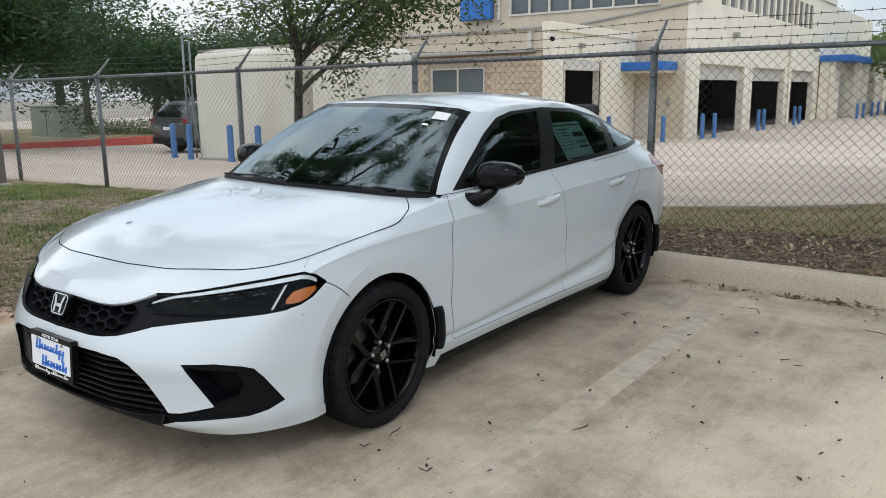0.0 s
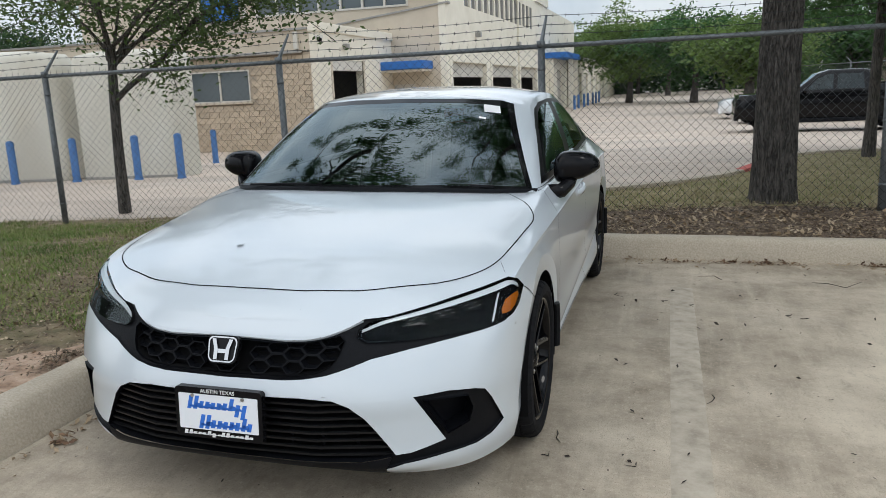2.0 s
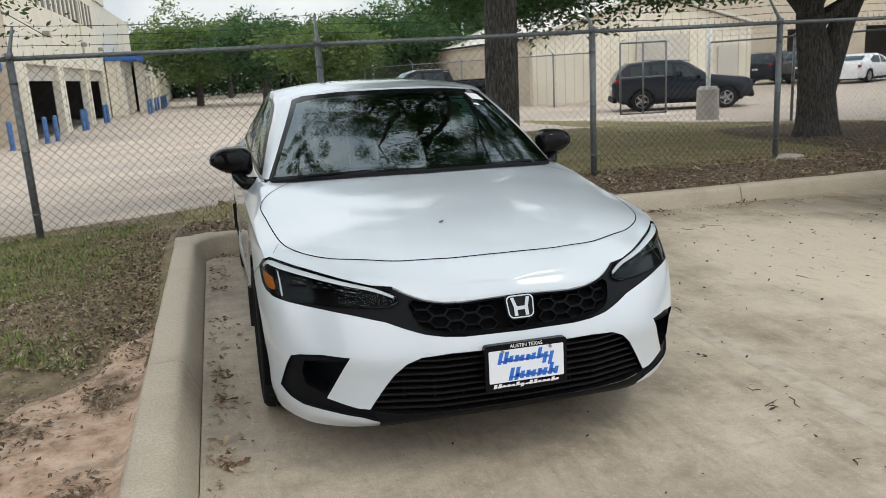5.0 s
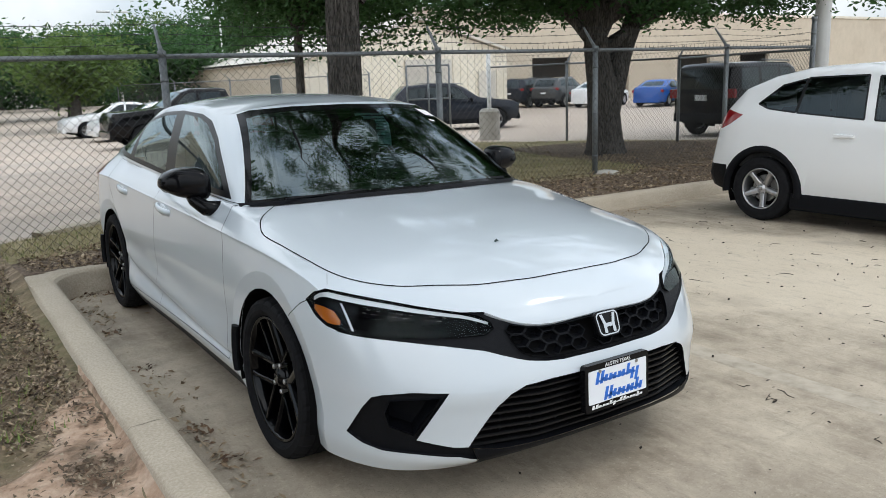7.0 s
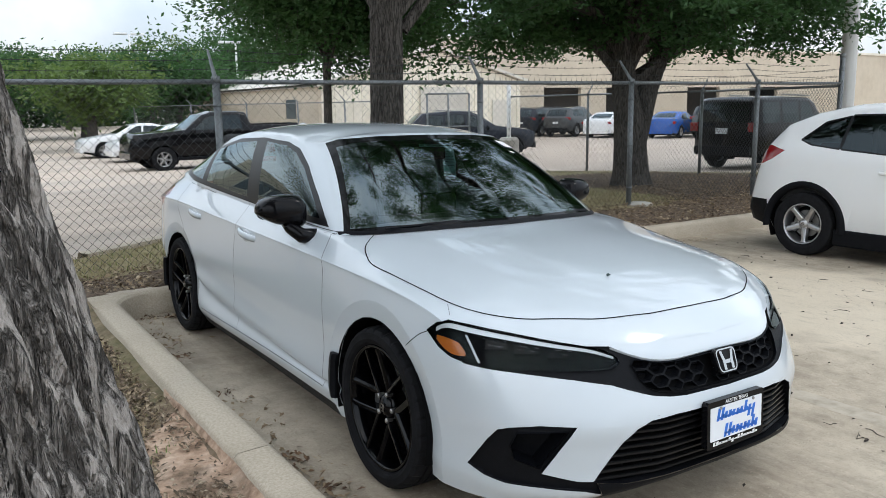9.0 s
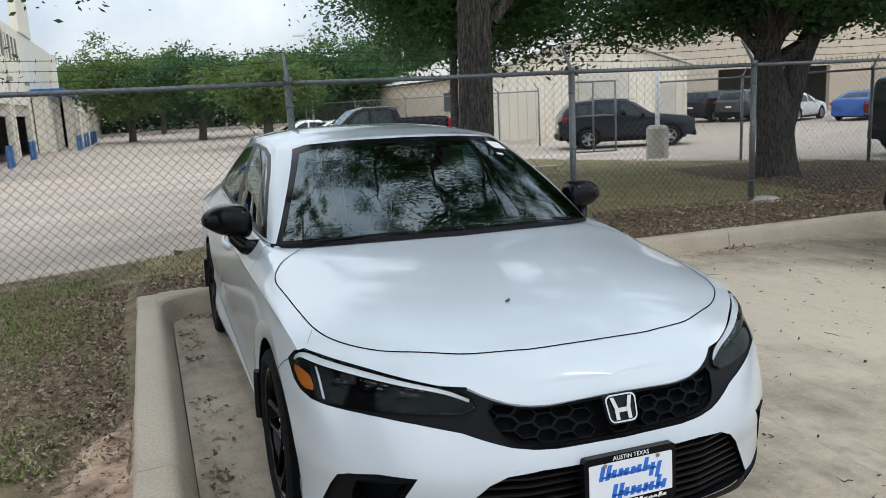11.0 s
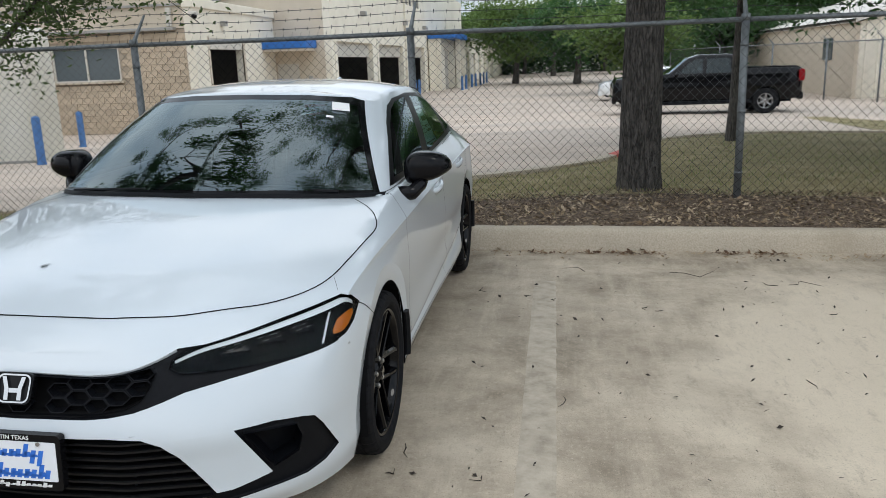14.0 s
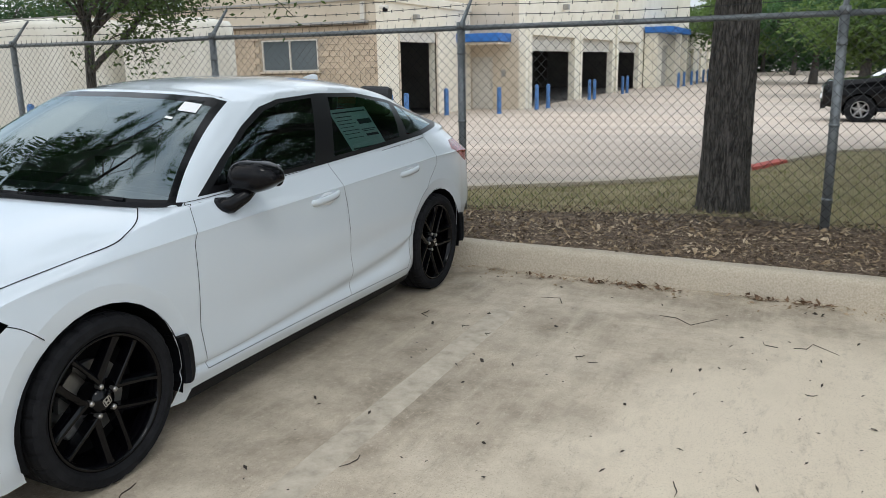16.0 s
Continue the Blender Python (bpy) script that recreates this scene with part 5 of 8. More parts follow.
def alloy_wheel(parent, m, radius=0.322, rim=0.250, rim_mat=None, spokes=5, split=True, name="wheel", cap_mat=None):
    rim_mat = rim_mat or M_RIM
    w = thing(name)
    w.parent = parent
    w.matrix_local = m
    k = radius
    tw = 0.118
    prof = [(rim, tw - .02), (rim + .012, tw - .006), (rim + .35 * (k - rim), tw), (rim + .7 * (k - rim), tw - .003), (k - .008, tw - .014), (k - .001, tw - .036), (k, tw - .05), (k - .007, tw - .052), (k - .007, tw - .06), (k, tw - .062),
            (k, .032), (k - .007, .030), (k - .007, .022), (k, .020), (k, -.020), (k - .007, -.022), (k - .007, -.030), (k, -.032), (k, -.07), (k - .008, -tw + .014), (rim + .35 * (k - rim), -tw), (rim, -tw + .02)]
    tyre = part("tyre", lathe(prof, 150 if split else 60, lambda i, x, r: 0.005 if (i % 5 == 0 and x > 0.06 and r > k - 0.012) else 0.0), M_TYRE, w, smooth=False)
    rp = [(rim + .002, tw - .022), (rim + .001, tw - .014), (rim - .006, tw - .012), (rim - .014, tw - .020), (rim - .017, tw - .05), (rim - .03, .0), (rim - .03, -.10)]
    rm = part("rim", lathe(rp, 64), rim_mat, w, smooth=True)
    part("brake_disc", lathe([(0.07, .012), (0.142, .012), (0.142, -.012), (0.07, -.012)], 40), M_DISC, w)
    part("wheel_back", lathe([(0.0, -.03), (rim - .03, -.03)], 32), M_GAP, w)
    part("caliper", boxed(-.03, .035, -.165, -.11, -.05, .05, bevel=0.012), M_DISC, w)
    for s in range(spokes):
        a0 = 2 * math.pi * s / spokes + math.pi / 2 + 0.35
        for sgn in ((-1, 1) if split else (0,)):
            bm = bmesh.new()
            rows = []
            for r, off, wd, xo, dp in ((.048, .046, .0150, .074, .05), (.075, .047, .0145, .078, .05), (.100, .048, .0135, .081, .05), (.140, .049, .0125, .086, .048), (.190, .050, .0125, .093, .044), (rim - .028, .050, .0150, .098, .040), (rim - .019, .050, .0175, .099, .035)):
                if not split:
                    off, wd = 0, wd * 1.9
                cx, ch = r, sgn * off
                rows.append([Vector((x, cx * math.cos(a0) - (ch + dh) * math.sin(a0), cx * math.sin(a0) + (ch + dh) * math.cos(a0))) for dh, x in ((-wd * 1.15, xo - dp), (-wd, xo - .010 + .007 * sgn), (-wd * .75, xo - .003 + .004 * sgn), (0, xo), (wd * .75, xo - .003 - .004 * sgn), (wd, xo - .010 - .007 * sgn), (wd * 1.15, xo - dp), (-wd * 1.15, xo - dp))])
            grid_faces(bm, rows)
            bmesh.ops.recalc_face_normals(bm, faces=bm.faces)
            part("spoke", bm, rim_mat, rm)
        b = a0 + math.pi / spokes
        part("wheel_nut", tubed([(0.055, .056 * math.cos(b), .056 * math.sin(b)), (0.080, .056 * math.cos(b), .056 * math.sin(b)), (0.084, .056 * math.cos(b), .056 * math.sin(b))], [.0105, .0105, .006], 8), M_STEEL, rm)
    cap = part("centre_cap", lathe([(0.0, .087), (.030, .086), (.034, .080), (.046, .076), (.052, .055)], 32), rim_mat, rm, smooth=True)
    turn = pose(0.088, 0, 0, 0, 0, 90)
    part("cap_emblem", ring_frame(rounded_rect(0.036, 0.032, 0.007), rounded_rect(0.030, 0.025, 0.005), 0.003, turn), M_CHROME, cap)
    part("cap_emblem", slab([(-.011, .012), (-.006, .012), (-.004, .002), (.004, .002), (.006, .012), (.011, .012), (.010, -.012), (.005, -.012), (.004, -.004), (-.004, -.004), (-.005, -.012), (-.010, -.012)], 0, -0.003, turn), M_CHROME, cap)
    return w


wheel = alloy_wheel(CAR, pose(0.775, AX_F, HUB_Z, 24))
for x, y, turn, spin in ((0.775, AX_R, 0, 35), (-0.775, AX_F, 180, -2), (-0.775, AX_R, 180, 50)):
    copy_thing(wheel, pose(x, y, HUB_Z, 0, 0, turn) @ pose(0, 0, 0, spin))

# cabin seen dimly through the glass
part("dashboard", boxed(-0.70, 0.70, 1.45, 1.95, 0.62, 0.945, bevel=0.05), M_CABIN, CAR)
part("instrument_hood", boxed(0.22, 0.56, 1.72, 1.92, 0.93, 0.99, bevel=0.03), M_CABIN, CAR)
part("touch_screen", boxed(-0.12, 0.12, 1.88, 1.90, 0.93, 1.05, bevel=0.008), M_GLOSSBLACK, CAR)
bm = bmesh.new()
tube(bm, [Vector((0.37 + 0.18 * math.cos(a), 2.02 + 0.05 * math.sin(a), 0.94 + 0.16 * math.sin(a))) for a in (2 * math.pi * k / 24 for k in range(25))], 0.016, 8, caps=False)
part("steering_wheel", bm, M_CABIN, CAR, smooth=True)


def seat(x, y):
    s = part("seat", boxed(x - .25, x + .25, y - .1, y + .42, .42, .56, bevel=.05), M_CABIN, CAR)
    bm = boxed(x - .24, x + .24, -.06, .06, 0, .62, bevel=.05)
    for v in bm.verts:
        v.co.y += y + .42 + v.co.z * .32
        v.co.z += .52
    part("seat_back", bm, M_CABIN, s)
    bm = boxed(x - .13, x + .13, -.045, .045, 0, .19, bevel=.04)
    for v in bm.verts:
        v.co.y += y + .63 + v.co.z * .2
        v.co.z += 1.14
    part("head_rest", bm, M_CABIN, s)


for x in (-.37, .37):
    seat(x, 2.25)
for x in (-.42, 0, .42):
    seat(x, 3.05)
part("cabin_floor", boxed(-.72, .72, 1.5, 4.1, .36, .44), M_CABIN, CAR)
part("roof_lining", boxed(-.50, .50, 2.12, 3.4, 1.30, 1.315), M_CABINLIGHT, CAR)
part("rear_view_mirror", boxed(-.12, .12, 1.98, 2.01, 1.22, 1.29, bevel=.015), M_GLOSSBLACK, CAR)

SCREEN_TREE = BVHTree.FromBMesh(screen_clear)


def on_screen(x, z):
    """A place just outside the windscreen."""
    hit = SCREEN_TREE.find_nearest(Vector((x, 1.95, z)))[0]
    ray = SCREEN_TREE.ray_cast(Vector((x, -3, z)), Vector((0, 1, 0)))[0]
    return (ray or hit) + Vector((0, -0.004, 0.004))


# price sheet inside the rear door window and the small label on the windscreen
bm = bmesh.new()
grid_faces(bm, [[(0.735, 2.91, 1.00), (0.645, 2.80, 1.235)], [(0.735, 3.31, 1.00), (0.645, 3.19, 1.235)]])
sheet_ob = part("price_sheet", bm, M_PAPER, CAR, "pale green printed price sheet behind the glass")


def on_sheet(u, v, lift=0.002):
    a = Vector((0.735, 2.91 + .40 * u, 1.00)).lerp(Vector((0.645, 2.80 + .39 * u, 1.235)), v)
    return a + Vector((lift, 0, lift * .3))


for u0, u1, v0, v1 in ((.58, .95, .60, .72), (.60, .95, .30, .36), (.55, .95, .46, .48), (.55, .9, .42, .435), (.05, .5, .80, .82), (.05, .45, .72, .735), (.05, .5, .64, .655), (.05, .4, .56, .575), (.05, .5, .48, .495), (.05, .45, .40, .415), (.05, .5, .30, .315), (.05, .9, .04, .07), (.05, .95, .90, .93)):
    bm = bmesh.new()
    bm.faces.new([bm.verts.new(on_sheet(u, v)) for u, v in ((u0, v0), (u1, v0), (u1, v1), (u0, v1))])
    part("print_bar", bm, M_INKDARK, sheet_ob)
bm = bmesh.new()
grid_faces(bm, [[on_screen(.425, 1.318), on_screen(.505, 1.306)], [on_screen(.445, 1.283), on_screen(.525, 1.272)]])
lab = part("windscreen_label", bm, M_INKWHITE, CAR, "small white paper label")
bm = bmesh.new()
grid_faces(bm, [[on_screen(.43, 1.262), on_screen(.465, 1.256)], [on_screen(.433, 1.254), on_screen(.468, 1.248)]])
part("windscreen_label", bm, M_INKWHITE, CAR)

dead = bmesh.new()
grid_faces(dead, [[(-.155, .455, .8645), (-.14, .452, .869)], [(-.152, .466, .867), (-.134, .468, .8705)], [(-.14, .475, .868), (-.128, .478, .871)]])
tagged(mesh_object("leaf", dead, M_INKDARK), "small dead leaf lying on the white hood", "leaf")

# ---- service building behind the fence ----
G = -0.45


def wall(name, axis, at, a0, a1, z0, z1, t, mat, openings=(), label="", parent=None, category="wall", slant=0.0):
    """A wall of thickness t behind the plane axis = at, with openings right through it. slant: rise of its top from a0 to a1."""
    bm = bmesh.new()
    us = sorted({a0, a1, *[o[0] for o in openings], *[o[1] for o in openings]})
    zs = sorted({z0, z1, *[o[2] for o in openings], *[o[3] for o in openings]})
    lo, hi = (at, at + t) if t > 0 else (at + t, at)

    def put(u, w, z):
        if slant and z == z1:
            z += slant * (u - a0) / (a1 - a0)
        return (u, w, z) if axis == "y" else (w, u, z)

    cache = {}

    def vert(u, w, z):
        k = (u, w, z)
        if k not in cache:
            cache[k] = bm.verts.new(put(u, w, z))
        return cache[k]

    solid = {}
    for i in range(len(us) - 1):
        for j in range(len(zs) - 1):
            um, zm = (us[i] + us[i + 1]) / 2, (zs[j] + zs[j + 1]) / 2
            solid[i, j] = not any(o[0] < um < o[1] and o[2] < zm < o[3] for o in openings)
    for (i, j), s in solid.items():
        if not s:
            continue
        u0, u1, q0, q1 = us[i], us[i + 1], zs[j], zs[j + 1]
        for w in (lo, hi):
            bm.faces.new((vert(u0, w, q0), vert(u1, w, q0), vert(u1, w, q1), vert(u0, w, q1)))
        for di, dj, p, q in ((-1, 0, (u0, q0), (u0, q1)), (1, 0, (u1, q0), (u1, q1)), (0, -1, (u0, q0), (u1, q0)), (0, 1, (u0, q1), (u1, q1))):
            if not solid.get((i + di, j + dj), False):
                bm.faces.new((vert(p[0], lo, p[1]), vert(q[0], lo, q[1]), vert(q[0], hi, q[1]), vert(p[0], hi, p[1])))
    bmesh.ops.recalc_face_normals(bm, faces=bm.faces)
    ob = mesh_object(name, bm, mat)
    if parent:
        ob.parent = parent
        return ob
    return tagged(ob, label, category, kind="structure")


def slab_part(name, mat, parent, *a, bevel=0.0, label=""):
    return part(name, boxed(*a, bevel=bevel), mat, parent, label)


M_MORTAR = surface("sandy_mortar", [(0.3, (0.34, 0.28, 0.21)), (0.7, (0.42, 0.355, 0.275))], 0.95, scale=6)
SHOP = thing("service_building", label="beige stucco and block service building with open bays", category="building", kind="structure")
wall("wall", "y", 22.72, -29, -10.31, G - .2, 2.84, 0.3, M_MORTAR, [(-15.1, -12.7, 1.27, 2.36)], parent=SHOP)
wall("upper_wall", "y", 22.70, -29, -10.31, 2.86, 3.56, 0.3, M_STUCCO, parent=SHOP)
slab_part("flashing", M_FLASH, SHOP, -29, -10.6, 22.45, 22.72, 2.80, 2.90, bevel=.02)
slab_part("end_wall", M_STUCCO, SHOP, -28.98, -28.7, 23.06, 33.0, G - .2, 3.4)
slab_part("coping", M_FLASH, SHOP, -29, -10.34, 22.62, 23.05, 3.56, 3.63)
slab_part("downpipe", M_ROLLER, SHOP, -10.85, -10.70, 22.55, 22.69, 2.92, 3.5, bevel=.02)
slab_part("roof_slab", M_FLASH, SHOP, -29, -10.2, 22.9, 33.0, 3.40, 3.54)
# window with two panes
win = part("window", boxed(-15.1, -12.7, 22.76, 22.80, 1.27, 2.36), M_WINGLASS, SHOP)
for a, b, c, d in ((-15.1, -12.7, 1.27, 1.32), (-15.1, -12.7, 2.31, 2.36), (-15.1, -15.05, 1.32, 2.31), (-12.75, -12.7, 1.32, 2.31), (-13.92, -13.86, 1.32, 2.31)):
    part("window_frame", boxed(a, b, 22.71, 22.79, c, d), M_ROLLER, win)
part("window_sill", boxed(-15.2, -12.6, 22.6, 22.74, 1.20, 1.265, bevel=.01), M_STUCCO, win)
# cream block with the tall dark doorway
wall("wall", "x", -10.0, 22.66, 29.99, G - .2, 3.48, -0.3, M_CREAM, [(23.74, 26.62, G - .2, 2.57)], parent=SHOP)
slab_part("coping", M_CREAM, SHOP, -10.32, -9.92, 22.60, 30.0, 3.48, 3.78, bevel=.03)
slab_part("roller_housing", M_ROLLER, SHOP, -10.2, -10.02, 23.74, 26.62, 2.2, 2.57, bevel=.02)
for a, b in ((23.60, 23.74), (26.62, 26.78)):
    slab_part("door_jamb", M_STUCCO, SHOP, -10.05, -9.98, a, b, G - .1, 2.62, bevel=.008)
slab_part("wall_light", M_FLASH, SHOP, -9.99, -9.80, 24.75, 24.98, 2.98, 3.15, bevel=.02)
cam_box = slab_part("security_camera", M_ROLLER, SHOP, -10.05, -9.75, 22.45, 22.60, 3.22, 3.34, bevel=.03)
bm = bmesh.new()
bmesh.ops.create_uvsphere(bm, u_segments=12, v_segments=8, radius=.09, matrix=Matrix.Translation((-9.85, 22.5, 3.2)))
part("camera_dome", bm, M_GLOSSBLACK, cam_box, smooth=True)
# entrance recess with the blue canopy
wall("wall", "y", 30.0, -12.5, -7.88, G - .2, 4.25, 0.3, M_STUCCO, [(-10.05, -8.95, G - .2, 1.66)], parent=SHOP, slant=0.54)
bm = boxed(-12.5, -7.45, 29.93, 30.4, 0, .07)
for v in bm.verts:
    v.co.z += 4.25 + 0.58 * (v.co.x + 12.5) / 4.93
part("roof_edge", bm, M_FLASH, SHOP)
canopy = slab_part("canopy", M_BLUE, SHOP, -10.8, -8.2, 28.55, 30.0, 2.24, 2.57, bevel=.03, label="blue flat entrance canopy")
slab_part("canopy_soffit", M_STUCCO, SHOP, -10.75, -8.25, 28.62, 30.0, 2.14, 2.235)
door = slab_part("door", M_ROLLER, SHOP, -10.05, -8.95, 30.1, 30.16, G, 1.66)
for a, b in ((-10.05, -9.98), (-9.02, -8.95)):
    part("door_frame", boxed(a, b, 30.02, 30.12, G, 1.66), M_STUCCO, door)
part("door_handle", boxed(-9.14, -9.08, 30.04, 30.10, .45, .62, bevel=.01), M_STEEL, door)
slab_part("intercom", M_FLASH, SHOP, -8.62, -8.45, 29.93, 29.99, .85, 1.15, bevel=.01)
# long front with three open bays
BAYS = [(30.75, 37.15), (38.6, 45.1), (46.7, 52.7)]
wall("wall", "x", -7.57, 29.97, 75.0, G - .2, 6.9, -0.3, M_CREAM, [(a, b, G - .2, 2.5) for a, b in BAYS] + [(33.2 + 1.32 * k, 34.2 + 1.32 * k, 5.0, 6.35) for k in range(14)], parent=SHOP)
for a, b in BAYS:
    bay = slab_part("roller_door", M_ROLLER, SHOP, -7.85, -7.75, a, b, 1.88, 2.5)
    for k in range(4):
        part("door_rib", boxed(-7.75, -7.735, a, b, 1.95 + .14 * k, 1.98 + .14 * k), M_ROLLER, bay)
    for c, d in ((a - .42, a - .02), (b + .02, b + .42)):
        slab_part("pilaster", M_CREAM, SHOP, -7.57, -7.54, c, d, G - .1, 2.72, bevel=.008)
    slab_part("lintel", M_CREAM, SHOP, -7.57, -7.53, a - .02, b + .02, 2.52, 2.72)
for k in range(14):
    w = slab_part("window", M_WINGLASS, SHOP, -7.72, -7.68, 33.2 + 1.32 * k, 34.2 + 1.32 * k, 5.0, 6.35)
    part("window_frame", boxed(-7.66, -7.54, 33.67 + 1.32 * k, 33.73 + 1.32 * k, 5.0, 6.35), M_FLASH, w)
slab_part("downpipe", M_CREAM, SHOP, -7.56, -7.45, 45.85, 46.0, G, 6.8, bevel=.02)
for y in (35.2, 45.6, 52.5):
    slab_part("wall_light", M_FLASH, SHOP, -7.56, -7.30, y - .15, y + .15, 3.72, 3.95, bevel=.03)
slab_part("roof_slab", M_STUCCO, SHOP, -30, -7.6, 33.2, 75.2, 6.75, 6.88)
slab_part("parapet", M_CREAM, SHOP, -7.9, -7.45, 52.5, 58, 6.9, 9.2, bevel=.03)
# workshop room behind the bays, its walls coloured dark for the shade inside
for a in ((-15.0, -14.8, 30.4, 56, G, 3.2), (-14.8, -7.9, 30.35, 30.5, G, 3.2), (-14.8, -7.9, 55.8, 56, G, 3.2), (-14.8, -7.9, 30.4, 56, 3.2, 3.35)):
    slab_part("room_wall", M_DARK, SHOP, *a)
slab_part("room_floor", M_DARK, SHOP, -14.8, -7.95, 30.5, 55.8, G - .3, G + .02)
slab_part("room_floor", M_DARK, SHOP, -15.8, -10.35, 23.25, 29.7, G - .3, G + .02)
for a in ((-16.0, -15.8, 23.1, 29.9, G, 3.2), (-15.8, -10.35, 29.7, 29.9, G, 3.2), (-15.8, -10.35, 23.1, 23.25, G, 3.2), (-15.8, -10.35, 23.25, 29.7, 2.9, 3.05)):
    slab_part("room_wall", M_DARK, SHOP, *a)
# second porch along the front
slab_part("canopy", M_BLUE, SHOP, -7.5, -5.6, 54.0, 62.0, 3.15, 3.55, bevel=.04, label="blue flat entrance canopy")
for y in (58.4, 61.7):
    slab_part("porch_pier", M_CREAM, SHOP, -6.1, -5.75, y - .18, y + .18, G, 3.15)
wall("porch_wall", "x", -6.6, 54.2, 61.8, G, 3.15, -0.3, M_CREAM, [(56.0, 58.2, G, 2.35)], parent=SHOP)
slab_part("porch_side", M_CREAM, SHOP, -7.5, -6.92, 54.2, 54.5, G, 3.15)
glz = slab_part("porch_glazing", M_WINGLASS, SHOP, -6.82, -6.78, 56.0, 58.2, G, 2.35)
for k in range(6):
    part("glazing_bar", boxed(-6.78, -6.68, 56.0 + .42 * k, 56.07 + .42 * k, G, 2.35), M_ROLLER, glz)
for k in range(5):
    slab_part("porch_pier", M_CREAM, SHOP, -7.5, -7.2, 63.5 + 2.3 * k, 64.1 + 2.3 * k, G, 2.9)
# low wing that closes the far end of the front
wing = wall("wing_wall", "x", -6.2, 63.0, 118.0, G - .2, 3.3, -0.3, M_CREAM, [(66 + 5.2 * k, 68.6 + 5.2 * k, G - .2, 2.2) for k in range(6)], parent=SHOP)
for k in range(6):
    slab_part("roller_door", M_ROLLER, SHOP, -6.45, -6.38, 66 + 5.2 * k, 68.6 + 5.2 * k, G, 2.2)
bm = boxed(-14, -5.9, 62.8, 118.2, 3.3, 3.5)
for v in bm.verts:
    v.co.z += .16 * (-5.9 - v.co.x)
part("wing_roof", bm, M_FLASH, SHOP)
# upper storey, set back, with its window band and blue sign
wall("upper_wall", "y", 33.0, -28, -7.86, 3.4, 8.6, 0.3, M_STUCCO, [(-17.85, -10.2, 5.25, 7.2)], parent=SHOP)
band_win = slab_part("window", M_WINGLASS, SHOP, -17.85, -10.2, 33.12, 33.16, 5.25, 7.2)
for k in range(8):
    x = -17.85 + 7.65 * k / 7
    part("window_frame", boxed(x - .05, x + .05, 32.98, 33.10, 5.25, 7.2), M_ROLLER, band_win)
part("window_frame", boxed(-17.9, -10.15, 32.95, 33.10, 5.16, 5.25), M_ROLLER, band_win)
slab_part("sign_panel", M_BLUE, SHOP, -20.6, -18.75, 32.6, 32.95, 5.1, 7.0, bevel=.05, label="plain blue sign panel")
slab_part("downpipe", M_ROLLER, SHOP, -18.5, -18.38, 32.85, 32.98, 5.0, 7.5, bevel=.02)


# split-face blocks of the low wall, laid in running bond over the backing
def block_mesh():
    bm = boxed(-.197, .197, -.03, .02, -.097, .097)
    bmesh.ops.subdivide_edges(bm, edges=[e for e in bm.edges if abs(e.verts[0].co.x - e.verts[1].co.x) > .2], cuts=1)
    for v in bm.verts:
        if v.co.y < 0:
            v.co.y += random.uniform(-.012, .008)
            v.co.x *= .985
            v.co.z *= .97
    me = bpy.data.meshes.new("block")
    bm.to_mesh(me)
    bm.free()
    me.materials.append(M_BLOCK)
    return me


def lay_blocks():
    shapes = [block_mesh() for _ in range(4)]
    host = thing("block_facing")
    host.parent = SHOP
    rest = bmesh.new()
    count = 0
    for row in range(16):
        z = G + .10 + .2 * row
        for col in range(74):
            x = -10.2 - .4 * col - (.2 if row % 2 else 0)
            if -15.3 < x < -12.5 and 1.1 < z < 2.46:
                continue
            if x > -17.2 and count < 300:
                ob = new("block", shapes[(row * 7 + col * 3) % 4])
                ob.parent = host
                ob.location = (x, 22.70, z)
                count += 1
            elif x > -24:
                box(rest, x - .195, x + .195, 22.668, 22.72, z - .095, z + .095)
    ob = part("block_rest", rest, M_BLOCK, host)
    tagged(ob, kind="stuff")


lay_blocks()
# ---- white enclosures ----
def enclosure(x0, y0, x1, y1, h, depth, label, name="storage_enclosure"):
    d = Vector((x1 - x0, y1 - y0, 0))
    L, ang = d.length, math.atan2(d.y, d.x)
    t = thing(name, pose(x0, y0, -.32, 0, 0, math.degrees(ang)), label, "enclosure")
    bm = bmesh.new()
    pts = [(x + L / 2, z + depth / 2) for x, z in rounded_rect(L, depth, .30, 6)]
    rings = []
    for z, s in ((0, 1.0), (.06, 1.0), (h * .5, 1.004), (h - .35, 1.0), (h - .12, .985), (h - .02, .93), (h + .06, .6), (h + .09, .1)):
        rings.append([bm.verts.new((L / 2 + (px - L / 2) * s, depth / 2 + (py - depth / 2) * s, z)) for px, py in pts])
    for a, b in zip(rings, rings[1:]):
        for k in range(len(pts)):
            bm.faces.new((a[k], a[(k + 1) % len(pts)], b[(k + 1) % len(pts)], b[k]))
    bm.faces.new(rings[-1])
    bmesh.ops.recalc_face_normals(bm, faces=bm.faces)
    part("shell", bm, M_WHITEWALL, t, smooth=True)
    part("base_strip", boxed(.1, L - .1, -.02, .04, 0, .07), M_FLASH, t)
    return t


